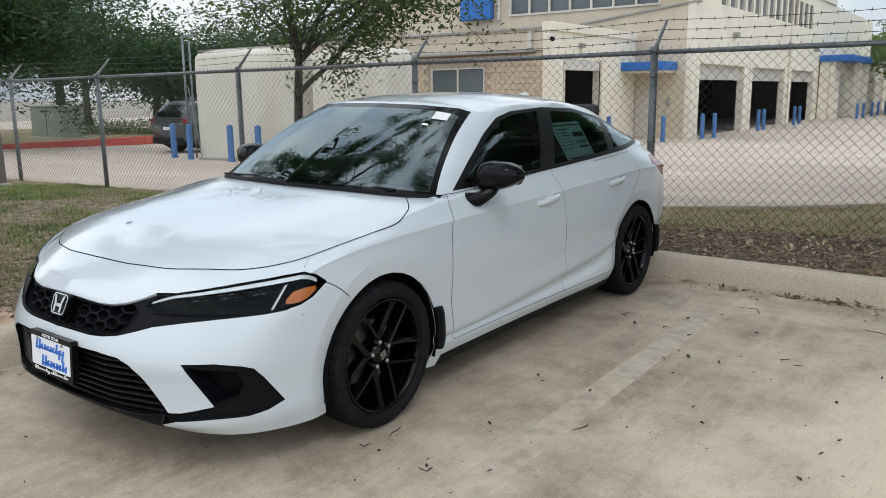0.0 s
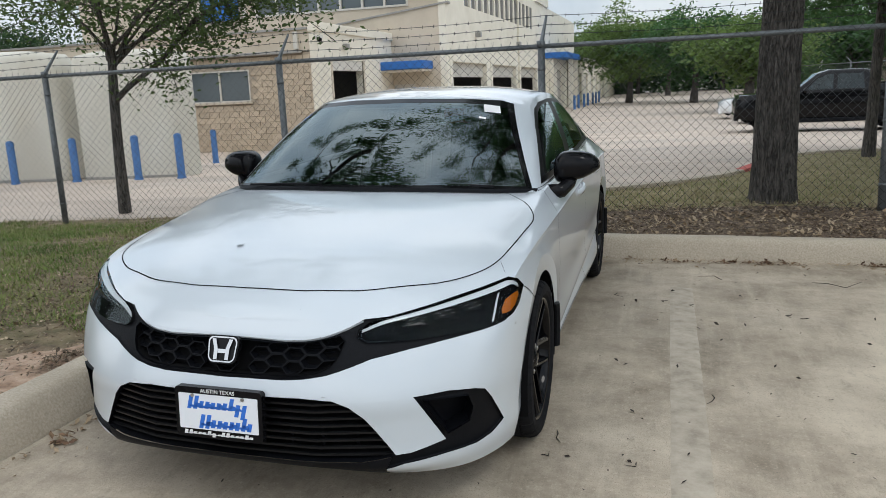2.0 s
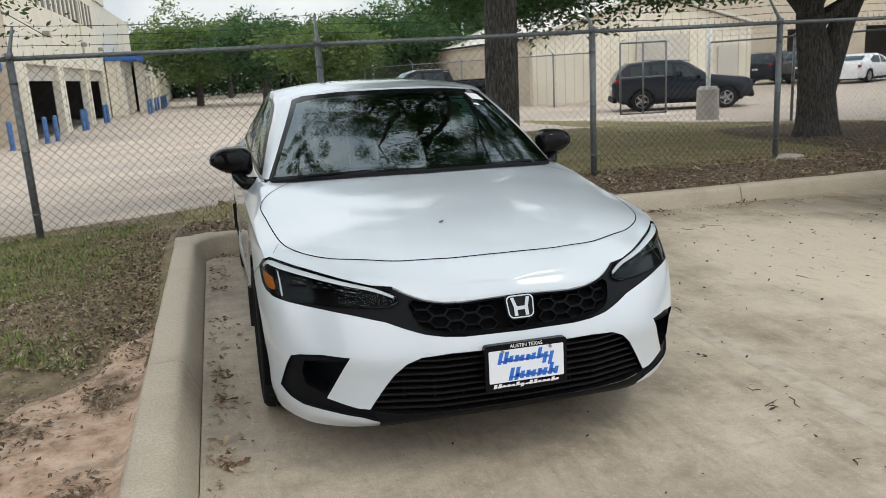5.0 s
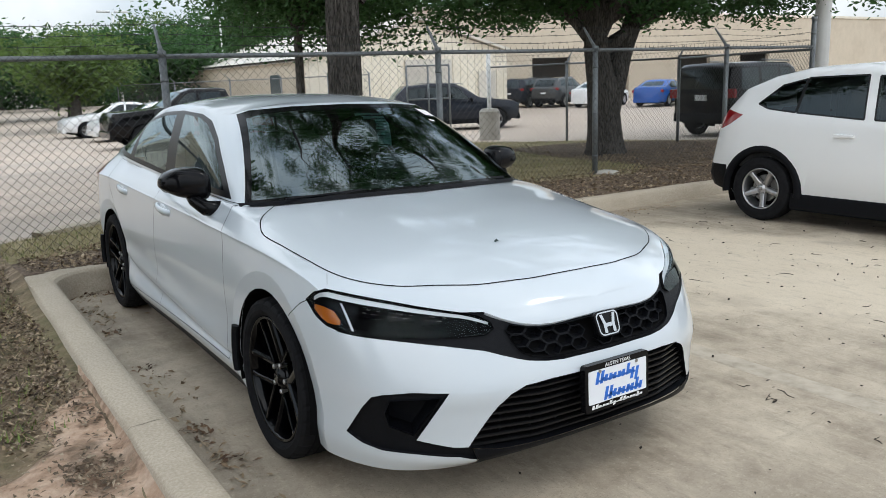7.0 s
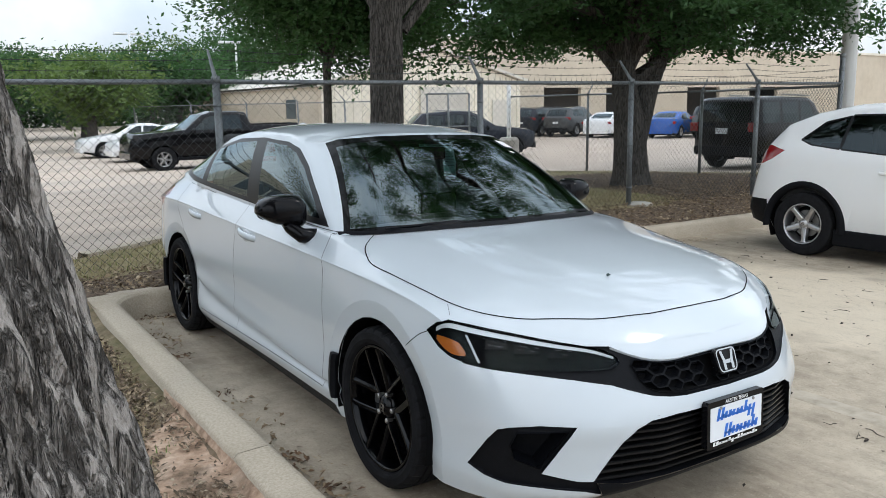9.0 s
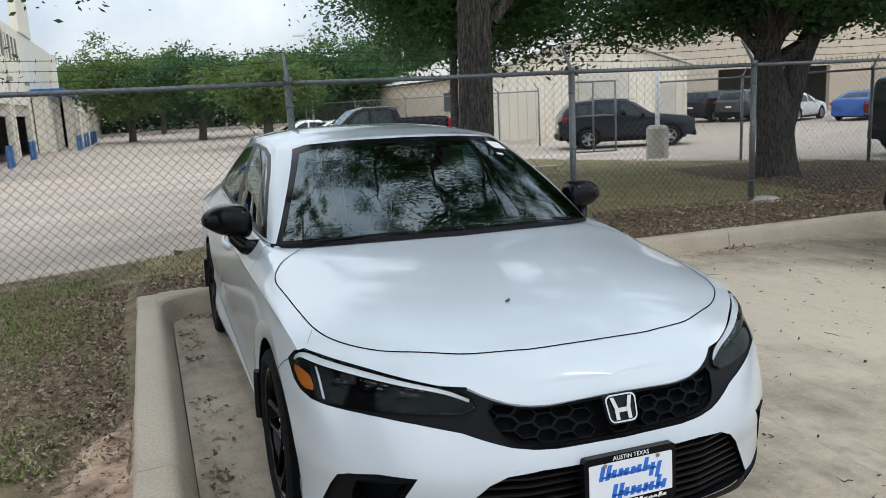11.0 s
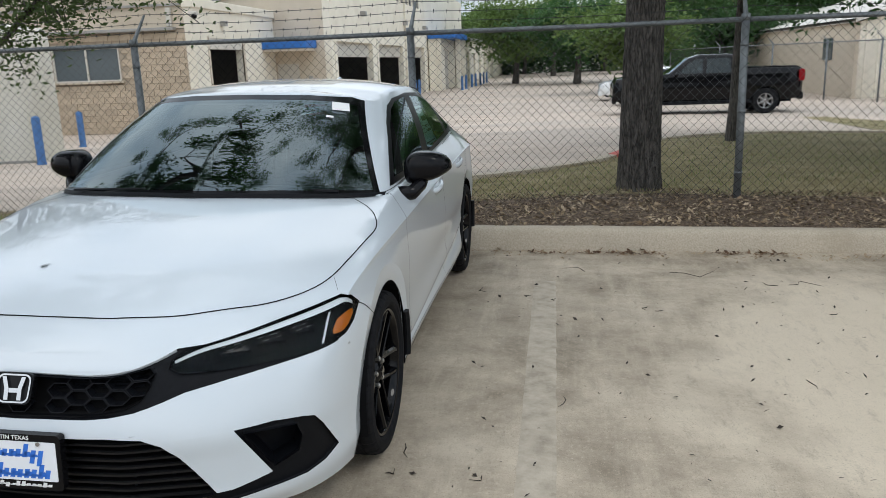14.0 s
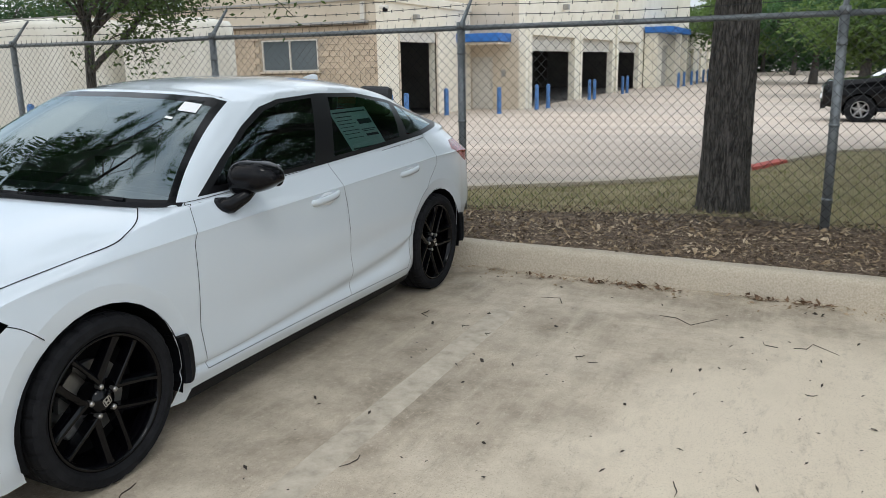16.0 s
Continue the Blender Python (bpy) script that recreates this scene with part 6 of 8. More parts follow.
enclosure(-15.75, 12.4, -12.2, 13.0, 2.95, 1.1, "weathered white rounded storage enclosure behind the fence")
enclosure(-11.85, 13.06, -9.30, 13.5, 2.85, 1.1, "cream white rounded storage enclosure beside its twin")
portal = thing("pipe_portal", label="tall grey pipe frame at the corner of the enclosure", category="pipe frame")
part("post", tubed([(-16.58, 12.80, -.38), (-16.58, 12.80, 3.12)], .035, 10), M_GALV, portal, smooth=True)
part("post", tubed([(-16.44, 12.92, -.38), (-16.44, 12.92, 3.02)], .028, 8), M_GALV, portal, smooth=True)
part("top_rail", tubed([(-16.58, 12.80, 3.12), (-15.55, 12.60, 3.13)], .03, 8), M_GALV, portal, smooth=True)
part("stay_cable", tubed([(-16.4, 12.75, 1.75), (-15.35, 12.3, -.36)], .014, 6), M_GALV, portal)


def bollard(x, y, h=.98):
    z = land_z(x, y) - .02
    b = thing("bollard", pose(x, y, z), "faded blue steel bollard on the drive", "bollard", "blue bollards")
    part("post", tubed([(0, 0, -.05), (0, 0, h - .03)], .085, 14, caps=False), M_BOLLARD, b, smooth=True)
    part("cap", tubed([(0, 0, h - .03), (0, 0, h), (0, 0, h + .025)], [.085, .075, .03], 14), M_BOLLARD, b, smooth=True)
    part("collar", tubed([(0, 0, -.02), (0, 0, .05)], .10, 14), M_BOLLARD, b)
    return b


for x, y in ((-17.04, 12.58), (-15.95, 12.35), (-14.05, 12.25), (-13.05, 12.35), (-11.65, 12.7), (-10.1, 12.85), (-9.05, 12.95), (-11.55, 18.3), (-11.35, 16.3), (-9.1, 21.3), (-8.9, 22.0), (-9.4, 26.2), (-7.7, 27.3), (-7.1, 30.0), (-6.9, 30.9),
             (-6.9, 37.6), (-6.85, 38.4), (-6.8, 44.6), (-6.75, 45.6), (-5.2, 54.5), (-5.2, 57), (-5.1, 60), (-5.1, 63), (-5.0, 66), (-5, 69), (-5, 72)):
    bollard(x, y)

# ---- left background: utility cabinet, red kerb, short post ----
grass_isle = sheet("lawn", M_LAWN, steps(-46, -26.4, 1.2), lambda x: (11.5, 26.0), 10, lift=.14, label="green lawn beyond the red kerb", category="lawn")
rk = thing("red_kerb", label="red painted kerb along the side road", category="kerb", kind="structure")
for k in range(6):
    y = 11.6 + 2.0 * k
    part("kerb_section", boxed(-26.4, -26.1, y, y + 1.98, -.45, -.12, bevel=.03), M_REDKERB, rk)
cab = thing("utility_cabinet", pose(-31.8, 17.0, -.3), "pale green steel utility cabinet on the lawn", "cabinet")
part("body", boxed(-1.35, 1.35, -.5, .5, .1, 1.4, bevel=.03), M_UTIL, cab)
part("lid", boxed(-1.40, 1.40, -.55, .55, 1.4, 1.47, bevel=.02), M_UTIL, cab)
part("plinth", boxed(-1.45, 1.45, -.6, .6, -.1, .1), M_POST_CONC, cab)
part("door_gap", boxed(-.01, .01, -.51, -.5, .15, 1.35), M_GAP, cab)
part("vent", boxed(.4, .65, -.515, -.5, .95, 1.15), M_FLASH, cab)
stump = thing("timber_post", pose(-10.55, 4.45, land_z(-10.55, 4.45) - .05), "short weathered timber post on the verge", "post")
part("post", boxed(-.22, .22, -.22, .22, 0, .95, bevel=.05), M_OLDWOOD, stump)
part("footing", boxed(-.26, .26, -.26, .26, -.04, .09, bevel=.03), M_POST_CONC, stump)

# ---- right background: metal building, long shed ----
SHED = thing("metal_building", label="cream metal-clad building with a low gable", category="building", kind="structure")
cladding = part("front_wall", boxed(13.05, 24.4, 31.02, 31.1, G - .1, 2.4), M_CREAM, SHED)
for x0, x1, za, zb in ((13.0, 19.0, 2.45, 4.2), (19.0, 24.5, 4.2, 2.7)):
    n = int((x1 - x0) / .45)
    for k in range(n):
        bm = bmesh.new()
        a, b = x0 + (x1 - x0) * k / n, x0 + (x1 - x0) * (k + 1) / n
        z0, z1 = za + (zb - za) * k / n, za + (zb - za) * (k + 1) / n
        m = (a + b) / 2
        ps = [(a, 31.0), (m - .04, 31.0), (m - .02, 30.96), (m + .02, 30.96), (m + .04, 31.0), (b, 31.0)]
        lo = [bm.verts.new((x, y, G - .1)) for x, y in ps]
        hi = [bm.verts.new((x, y, z0 + (z1 - z0) * (x - a) / (b - a))) for x, y in ps]
        for q in range(5):
            bm.faces.new((lo[q], lo[q + 1], hi[q + 1], hi[q]))
        part("panel", bm, M_CREAM, cladding)
slab_part("side_wall", M_STUCCO, SHED, 24.4, 24.5, 31.1, 52, G - .1, 2.7)
slab_part("side_wall", M_STUCCO, SHED, 12.85, 13.0, 31, 52, G - .1, 2.45)
bm = bmesh.new()
grid_faces(bm, [[(12.7, 30.7, 2.42), (12.7, 52, 2.42)], [(19.0, 30.7, 4.26), (19.0, 52, 4.26)], [(24.8, 30.7, 2.65), (24.8, 52, 2.65)]])
grid_faces(bm, [[(12.7, 30.7, 2.56), (12.7, 52, 2.56)], [(19.0, 30.7, 4.40), (19.0, 52, 4.40)], [(24.8, 30.7, 2.79), (24.8, 52, 2.79)]])
grid_faces(bm, [[(12.7, 30.7, 2.42), (12.7, 30.7, 2.56)], [(19.0, 30.7, 4.26), (19.0, 30.7, 4.40)], [(24.8, 30.7, 2.65), (24.8, 30.7, 2.79)]])
part("roof", bm, M_ROLLER, SHED)
sd = slab_part("roller_door", M_ROLLER, SHED, 18.2, 20.9, 30.86, 30.95, G, 2.4)
for k in range(9):
    part("door_rib", boxed(18.2, 20.9, 30.84, 30.86, G + .15 + .3 * k, G + .2 + .3 * k), M_ROLLER, sd)
slab_part("window", M_WINGLASS, SHED, 12.80, 12.86, 33.5, 34.6, 1.0, 1.9)
slab_part("door", M_ROLLER, SHED, 22.6, 23.7, 30.9, 30.97, G, 1.75)
LONG = thing("warehouse", label="long cream warehouse with dark dock openings", category="building", kind="structure")
DOCKS = [(34, 37.5), (40, 43.5), (49, 53), (57, 61)]
wall("wall", "y", 40.0, 24.6, 95, G - .2, 5.6, .3, M_STUCCO, [(a, b, G - .2, 2.6) for a, b in DOCKS], parent=LONG)
slab_part("coping", M_CREAM, LONG, 24.5, 95, 39.9, 40.4, 5.6, 5.8)
# wall behind the docks, indoor shade put into its dark colour
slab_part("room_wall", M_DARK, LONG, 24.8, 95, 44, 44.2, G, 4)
slab_part("roof_slab", M_FLASH, LONG, 24.6, 95, 40.3, 70, 5.3, 5.5)

# ---- trees ----
def leaf_cloud(centres, per, spread, size, rng, flat=0.6):
    """Small folded leaves strewn round many centres, as arrays."""
    n = len(centres) * per
    c = np.repeat(np.array(centres), per, axis=0) + rng.normal(0, 1, (n, 3)) * np.array([spread, spread, spread * flat])
    a = rng.normal(0, 1, (n, 3))
    a[:, 2] *= 0.6
    a /= np.linalg.norm(a, axis=1)[:, None]
    b = np.cross(a, rng.normal(0, 1, (n, 3)))
    b /= np.linalg.norm(b, axis=1)[:, None] + 1e-9
    s = size * rng.uniform(0.6, 1.3, n)[:, None]
    a, b = a * s, b * s * 0.42
    up = np.cross(a, b) / (s + 1e-9) * 0.25
    v = np.stack([c - a, c + b + up, c + a, c - b + up], axis=1).reshape(-1, 3)
    k = np.arange(n)[:, None] * 4
    f = np.concatenate([k + [0, 1, 2], k + [0, 2, 3]], axis=0)
    return v, f


def limb_points(a, b, rng, bend=0.25, n=6):
    a, b = np.array(a, float), np.array(b, float)
    d = np.linalg.norm(b - a)
    off = rng.normal(0, 1, 3) * d * bend * 0.35
    off[2] = abs(off[2])
    return [a + (b - a) * f + off * 4 * f * (1 - f) * 0.5 + rng.normal(0, 1, 3) * d * 0.012 for f in np.linspace(0, 1, n)]


def trunk_mesh(line, radii, sides=22, furrow=0.0, seed=0):
    """A trunk with furrowed bark ridges and a flared foot."""
    bm = bmesh.new()
    pts = spline(line, 26 if furrow else 10)
    rr = spline([[r] for r in radii], len(pts))[:, 0]
    rings = []
    for i, p in enumerate(pts):
        ring = []
        for k in range(sides):
            a = 2 * math.pi * k / sides
            q = noise.noise((math.cos(a) * 3 + seed, math.sin(a) * 3, p[2] * 0.6)) * 0.10 + noise.noise((math.cos(a) * 9 + seed, math.sin(a) * 9, p[2] * 1.3)) * furrow
            r = rr[i] * (1 + q)
            ring.append(bm.verts.new((p[0] + r * math.cos(a), p[1] + r * math.sin(a), p[2])))
        rings.append(ring)
    for a, b in zip(rings, rings[1:]):
        for k in range(sides):
            bm.faces.new((a[k], a[(k + 1) % sides], b[(k + 1) % sides], b[k]))
    return bm


def tree(label, line, radii, crown, limbs, twigs, leaves, leaf, seed, leaf_mat=None, spread=0.35, drop=0.0, bark=None, furrow=0.05, sides=22, hang=None, near=False, fork=None, low=None):
    """line, radii: the trunk; crown: (centre, half sizes); limbs reach into it, twigs fork from them and carry the leaves."""
    rng = np.random.default_rng(seed)
    bark = bark or M_BARK
    t = thing("tree", label=label, category="tree")
    if sides == 40:
        v, f = furrowed_trunk(line, radii, seed)
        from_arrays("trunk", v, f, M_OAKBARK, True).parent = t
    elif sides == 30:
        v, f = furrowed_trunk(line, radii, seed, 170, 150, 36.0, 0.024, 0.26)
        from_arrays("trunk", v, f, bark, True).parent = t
    else:
        part("trunk", trunk_mesh(line, radii, sides, furrow, seed), bark, t, smooth=True)
    if fork:
        v, f = furrowed_trunk(fork[0], fork[1], seed + 1, 100, 110, 36.0, 0.024, 0.26)
        from_arrays("trunk", v, f, bark, True).parent = t
    top, c, h = np.array(line[-1], float), np.array(crown[0], float), np.array(crown[1], float)
    ends = []
    wood = bmesh.new()
    start_choices = [np.array(p, float) for p in spline(line, 12)[-4:]]
    for i in range(limbs):
        ang = 2 * math.pi * (i + rng.uniform(-0.3, 0.3)) / limbs
        el = rng.uniform(-0.35, 0.95)
        tip = c + h * np.array([math.cos(ang) * math.cos(el), math.sin(ang) * math.cos(el), math.sin(el)]) * rng.uniform(0.6, 0.95)
        st = start_choices[int(rng.integers(0, len(start_choices)))]
        pts = limb_points(st, tip, rng, 0.4, 7)
        r0 = radii[-1] * rng.uniform(0.45, 0.7)
        tube(wood, pts, [max(0.008, r0 * (1 - 0.85 * k / 6)) for k in range(7)], 7, caps=False)
        for j in range(twigs):
            f = rng.uniform(0.25, 1.0)
            k = min(5, int(f * 6))
            base = np.array(pts[k]) + (np.array(pts[k + 1]) - np.array(pts[k])) * (f * 6 - k)
            end = base + rng.normal(0, 1, 3) * h * 0.26 + np.array([0, 0, -drop * rng.uniform(0, 1)])
            if low is not None:
                end[2] = max(end[2], low + rng.uniform(0, .35))
            tp = limb_points(base, end, rng, 0.5, 4)
            tube(wood, tp, [max(0.005, r0 * 0.15 * (1 - 0.7 * q / 3)) for q in range(4)], 4, caps=False)
            ends += [tp[3], tp[2], (np.array(tp[2]) + np.array(tp[3])) / 2]
        if near:
            part("limb", wood, bark, t)
            wood = bmesh.new()
    if not near:
        part("branch_work", wood, bark, t)
    for extra in (hang or []):
        ends.append(np.array(extra, float))
    per = max(1, leaves // max(1, len(ends)))
    v, f = leaf_cloud(ends, per, spread, leaf, rng)
    ob = from_arrays("crown", v, f, leaf_mat or M_LEAF)
    ob.parent = t
    return t


def furrowed_trunk(line, radii, seed, rows=260, sides=420, across=34.0, deep=0.034, wide=0.40):
    """Bark in narrow upright plates with deep cracks between them; the pattern closes on the +y side."""
    pts = spline(line, rows)
    rr = spline([[r] for r in radii], len(pts))[:, 0]
    verts, faces = [], []
    for i, p in enumerate(pts):
        z = p[2]
        for k in range(sides):
            a = 2 * math.pi * k / sides
            u = ((a - math.pi / 2) % (2 * math.pi)) * 0.30
            w = 0.016 * noise.noise((u * 9, z * 5, seed)) + 0.004 * noise.noise((u * 40, z * 30, seed))
            d = abs(noise.noise(((u + w) * across, (z + 0.9 * w) * across * 0.12, seed * 1.7)) + 0.25 * noise.noise((u * across * 2.1, z * across * 0.3, seed)))
            plate = min(1.0, d / wide) ** 0.8
            h = plate * (0.78 + 0.22 * noise.noise((u * 22, z * 7, seed + 3))) + 0.22 * noise.noise((u * 110, z * 22, 2.0))
            r = rr[i] * (1 + 0.05 * noise.noise((math.cos(a) * 2, math.sin(a) * 2, z * 0.7))) + deep * (h - 0.7)
            verts.append((p[0] + r * math.cos(a), p[1] + r * math.sin(a), z))
    for i in range(len(pts) - 1):
        for k in range(sides):
            q = i * sides
            faces.append((q + k, q + (k + 1) % sides, q + sides + (k + 1) % sides, q + sides + k))
    return verts, faces


# the furrowed oak beside the walk
tree("large oak with deeply furrowed grey bark beside the lot",
     [(-2.10, -.55, -.1), (-2.17, -.52, .25), (-2.27, -.48, .85), (-2.38, -.45, 1.4), (-2.55, -.42, 2.3), (-2.75, -.3, 3.6)], [.44, .335, .268, .248, .235, .21],
     ((-5.0, 2.9, 7.2), (3.5, 4.4, 2.2)), 11, 11, 52000, .050, 5, spread=.16, furrow=0.0, sides=40, near=True)
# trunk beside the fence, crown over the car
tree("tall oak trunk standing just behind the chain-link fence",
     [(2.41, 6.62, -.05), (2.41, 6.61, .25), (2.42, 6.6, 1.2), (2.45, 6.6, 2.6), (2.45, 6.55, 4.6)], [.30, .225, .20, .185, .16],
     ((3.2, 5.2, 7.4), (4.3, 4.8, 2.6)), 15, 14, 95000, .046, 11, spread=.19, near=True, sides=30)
# slim tree further back
tree("slim tree on the lawn behind the fence", [(4.68, 13.0, -.2), (4.7, 13, .8), (4.75, 13.05, 2.2), (4.8, 13.1, 3.0)], [.12, .088, .08, .07],
     ((4.9, 13.4, 4.3), (3.2, 3.0, 2.4)), 20, 17, 105000, .064, 21, spread=.34, drop=.4, low=1.85, near=True)
# big forked oak inside the compound
tree("broad dark oak with a forked trunk inside the fence", [(8.95, 8.75, -.1), (8.93, 8.75, .3), (8.85, 8.75, 1.2), (8.72, 8.78, 2.0), (8.75, 8.8, 3.3)], [.42, .33, .27, .21, .17],
     ((10.5, 8.2, 4.7), (5.8, 4.9, 2.3)), 25, 19, 160000, .062, 31, spread=.20, drop=.7, low=2.45, near=True, sides=30,
     fork=([(8.98, 8.75, .7), (9.15, 8.72, 1.3), (9.36, 8.66, 2.0), (9.95, 8.45, 3.4)], [.24, .215, .19, .13]))
# small crape-like tree in front of the white enclosure
slender = tree("small slender tree with sparse leaves behind the fence", [(-5.72, 6.8, -.05), (-5.70, 6.8, .8), (-5.65, 6.8, 1.6), (-5.60, 6.8, 2.1)], [.085, .068, .062, .045],
     ((-4.3, 6.7, 3.2), (3.3, 1.8, 1.15)), 12, 11, 9500, .040, 41, spread=.24, near=True, leaf_mat=M_LEAF3, furrow=0.02, sides=12)
# its long side limb, which leans out to one side with drooping leaves
_rng = np.random.default_rng(43)
reach = [Vector(p) for p in spline([(-5.67, 6.8, 1.42), (-5.40, 6.8, 1.62), (-4.95, 6.78, 1.86), (-4.55, 6.78, 2.18), (-4.15, 6.75, 2.45), (-3.6, 6.7, 2.62), (-3.1, 6.65, 2.58)], 14)]
part("limb", tubed(reach, [.045 - .0028 * k for k in range(14)], 8), M_BARK, slender, smooth=True)
sprays = []
for k in range(5, 14):
    for q in range(3):
        end = reach[k] + Vector((_rng.normal(0, .25), _rng.normal(0, .25), _rng.uniform(-.5, .25)))
        part("limb", tubed([reach[k], reach[k].lerp(end, .5) + Vector((0, 0, .05)), end], [.012, .008, .004], 5), M_BARK, slender)
        sprays += [end, reach[k].lerp(end, .6)]
_v, _f = leaf_cloud([tuple(p) for p in sprays], 45, .13, .038, _rng, 1.0)
from_arrays("crown", _v, _f, M_LEAF3).parent = slender
# clipped hedge beyond the cabinet
_row = [(-36 + 9.5 * k / 40, 19.2 + 4.6 * k / 40, -.35 + .16 * q) for k in range(41) for q in range(5)]
_v, _f = leaf_cloud(_row, 34, .13, .06, _rng, .8)
tagged(from_arrays("hedge", _v, _f, M_LEAF), "low clipped dark green hedge beyond the lawn", "hedge", kind="stuff")
# the dense edge of the woods behind the far trees
_wood = [(x, 113 + 3 * math.sin(x * .3), z) for x in np.linspace(-16, 62, 90) for z in (0.2, 1.4, 2.6, 3.8, 5.0, 6.0)]
_v, _f = leaf_cloud(_wood, 75, .8, .36, _rng, .8)
tagged(from_arrays("far_woods", _v, _f, M_LEAF), "dark green edge of woods beyond the car park", "woods", kind="stuff")
# far trees: oaks over the end of the drive and beyond the parked cars
FAR_TREES = [(-2, 66, 7.0, 4.2), (3.0, 60, 6.4, 4.4), (8.5, 64, 6.2, 4.4), (15, 70, 7.4, 4.8), (22, 74, 9.5, 5.5), (30, 78, 9, 5.5), (1, 90, 8.6, 7), (12, 95, 8.0, 7),
             (24, 100, 10, 8), (5.2, 42, 4.5, 3.0), (11, 47, 6.2, 3.4), (18.5, 52, 8, 4.5), (-9, 100, 11, 8), (38, 92, 11, 8), (50, 90, 11, 8), (-3, 108, 9, 9), (8, 112, 9, 9), (19, 115, 9, 9), (32, 112, 9, 9)]
for i, (x, y, hgt, rad) in enumerate(FAR_TREES):
    tree("leafy green tree beyond the far car park", [(x, y, -.45), (x + .1, y, 1.2), (x + .1, y, hgt * .35)], [.32, .22, .16],
         ((x, y, hgt * .56), (rad, rad, hgt * .44)), 13, 9, 14000, .095 + .0011 * y, 100 + i, spread=.5, leaf_mat=(M_LEAF2, M_LEAF, M_LEAF)[i % 3], furrow=0.0, sides=8)
for i, (x, y, hgt, rad) in enumerate([(-26, 11.4, 8.4, 5.4), (-29, 8, 9, 5.5), (-37, 20, 9, 5.5), (-30.5, 23.5, 5.2, 2.6), (-39, 27, 6.5, 3.4), (-35, 36, 7.5, 5.5), (-44, 40, 8.5, 6.5), (-52, 30, 9, 7)]):
    tree("dense dark green tree beyond the side road", [(x, y, -.45), (x + .1, y, 1.2), (x + .1, y, hgt * .35)], [.35, .25, .18],
         ((x, y, hgt * .58), (rad, rad, hgt * .40)), 16, 12, 44000 if i < 2 else 13000, .086 if i < 2 else .12, 150 + i, spread=.42, drop=.8, leaf_mat=M_LEAF4, furrow=0.0, sides=8)

# ---- other vehicles ----
def paint(name, color, metal=0.0):
    m = material(name, color, 0.1, metal, 0.1)
    m.node_tree.nodes["Principled BSDF"].inputs["Specular IOR Level"].default_value = 0.2 if color[1] < 0.05 else 0.5
    return m


P_WHITE2 = paint("white_suv_paint", (0.80, 0.81, 0.82))
P_BLACK = paint("black_truck_paint", (0.004, 0.004, 0.005))
P_NAVY = paint("dark_slate_paint", (0.022, 0.026, 0.036), 0.2)
P_GREY = paint("graphite_grey_paint", (0.075, 0.08, 0.085), 0.3)
P_BLUE = paint("bright_blue_paint", (0.02, 0.09, 0.36))
M_ALLOY = surface("silver_alloy", [(0.3, (0.42, 0.42, 0.43)), (0.7, (0.55, 0.55, 0.56))], 0.3, 0.9, scale=20)


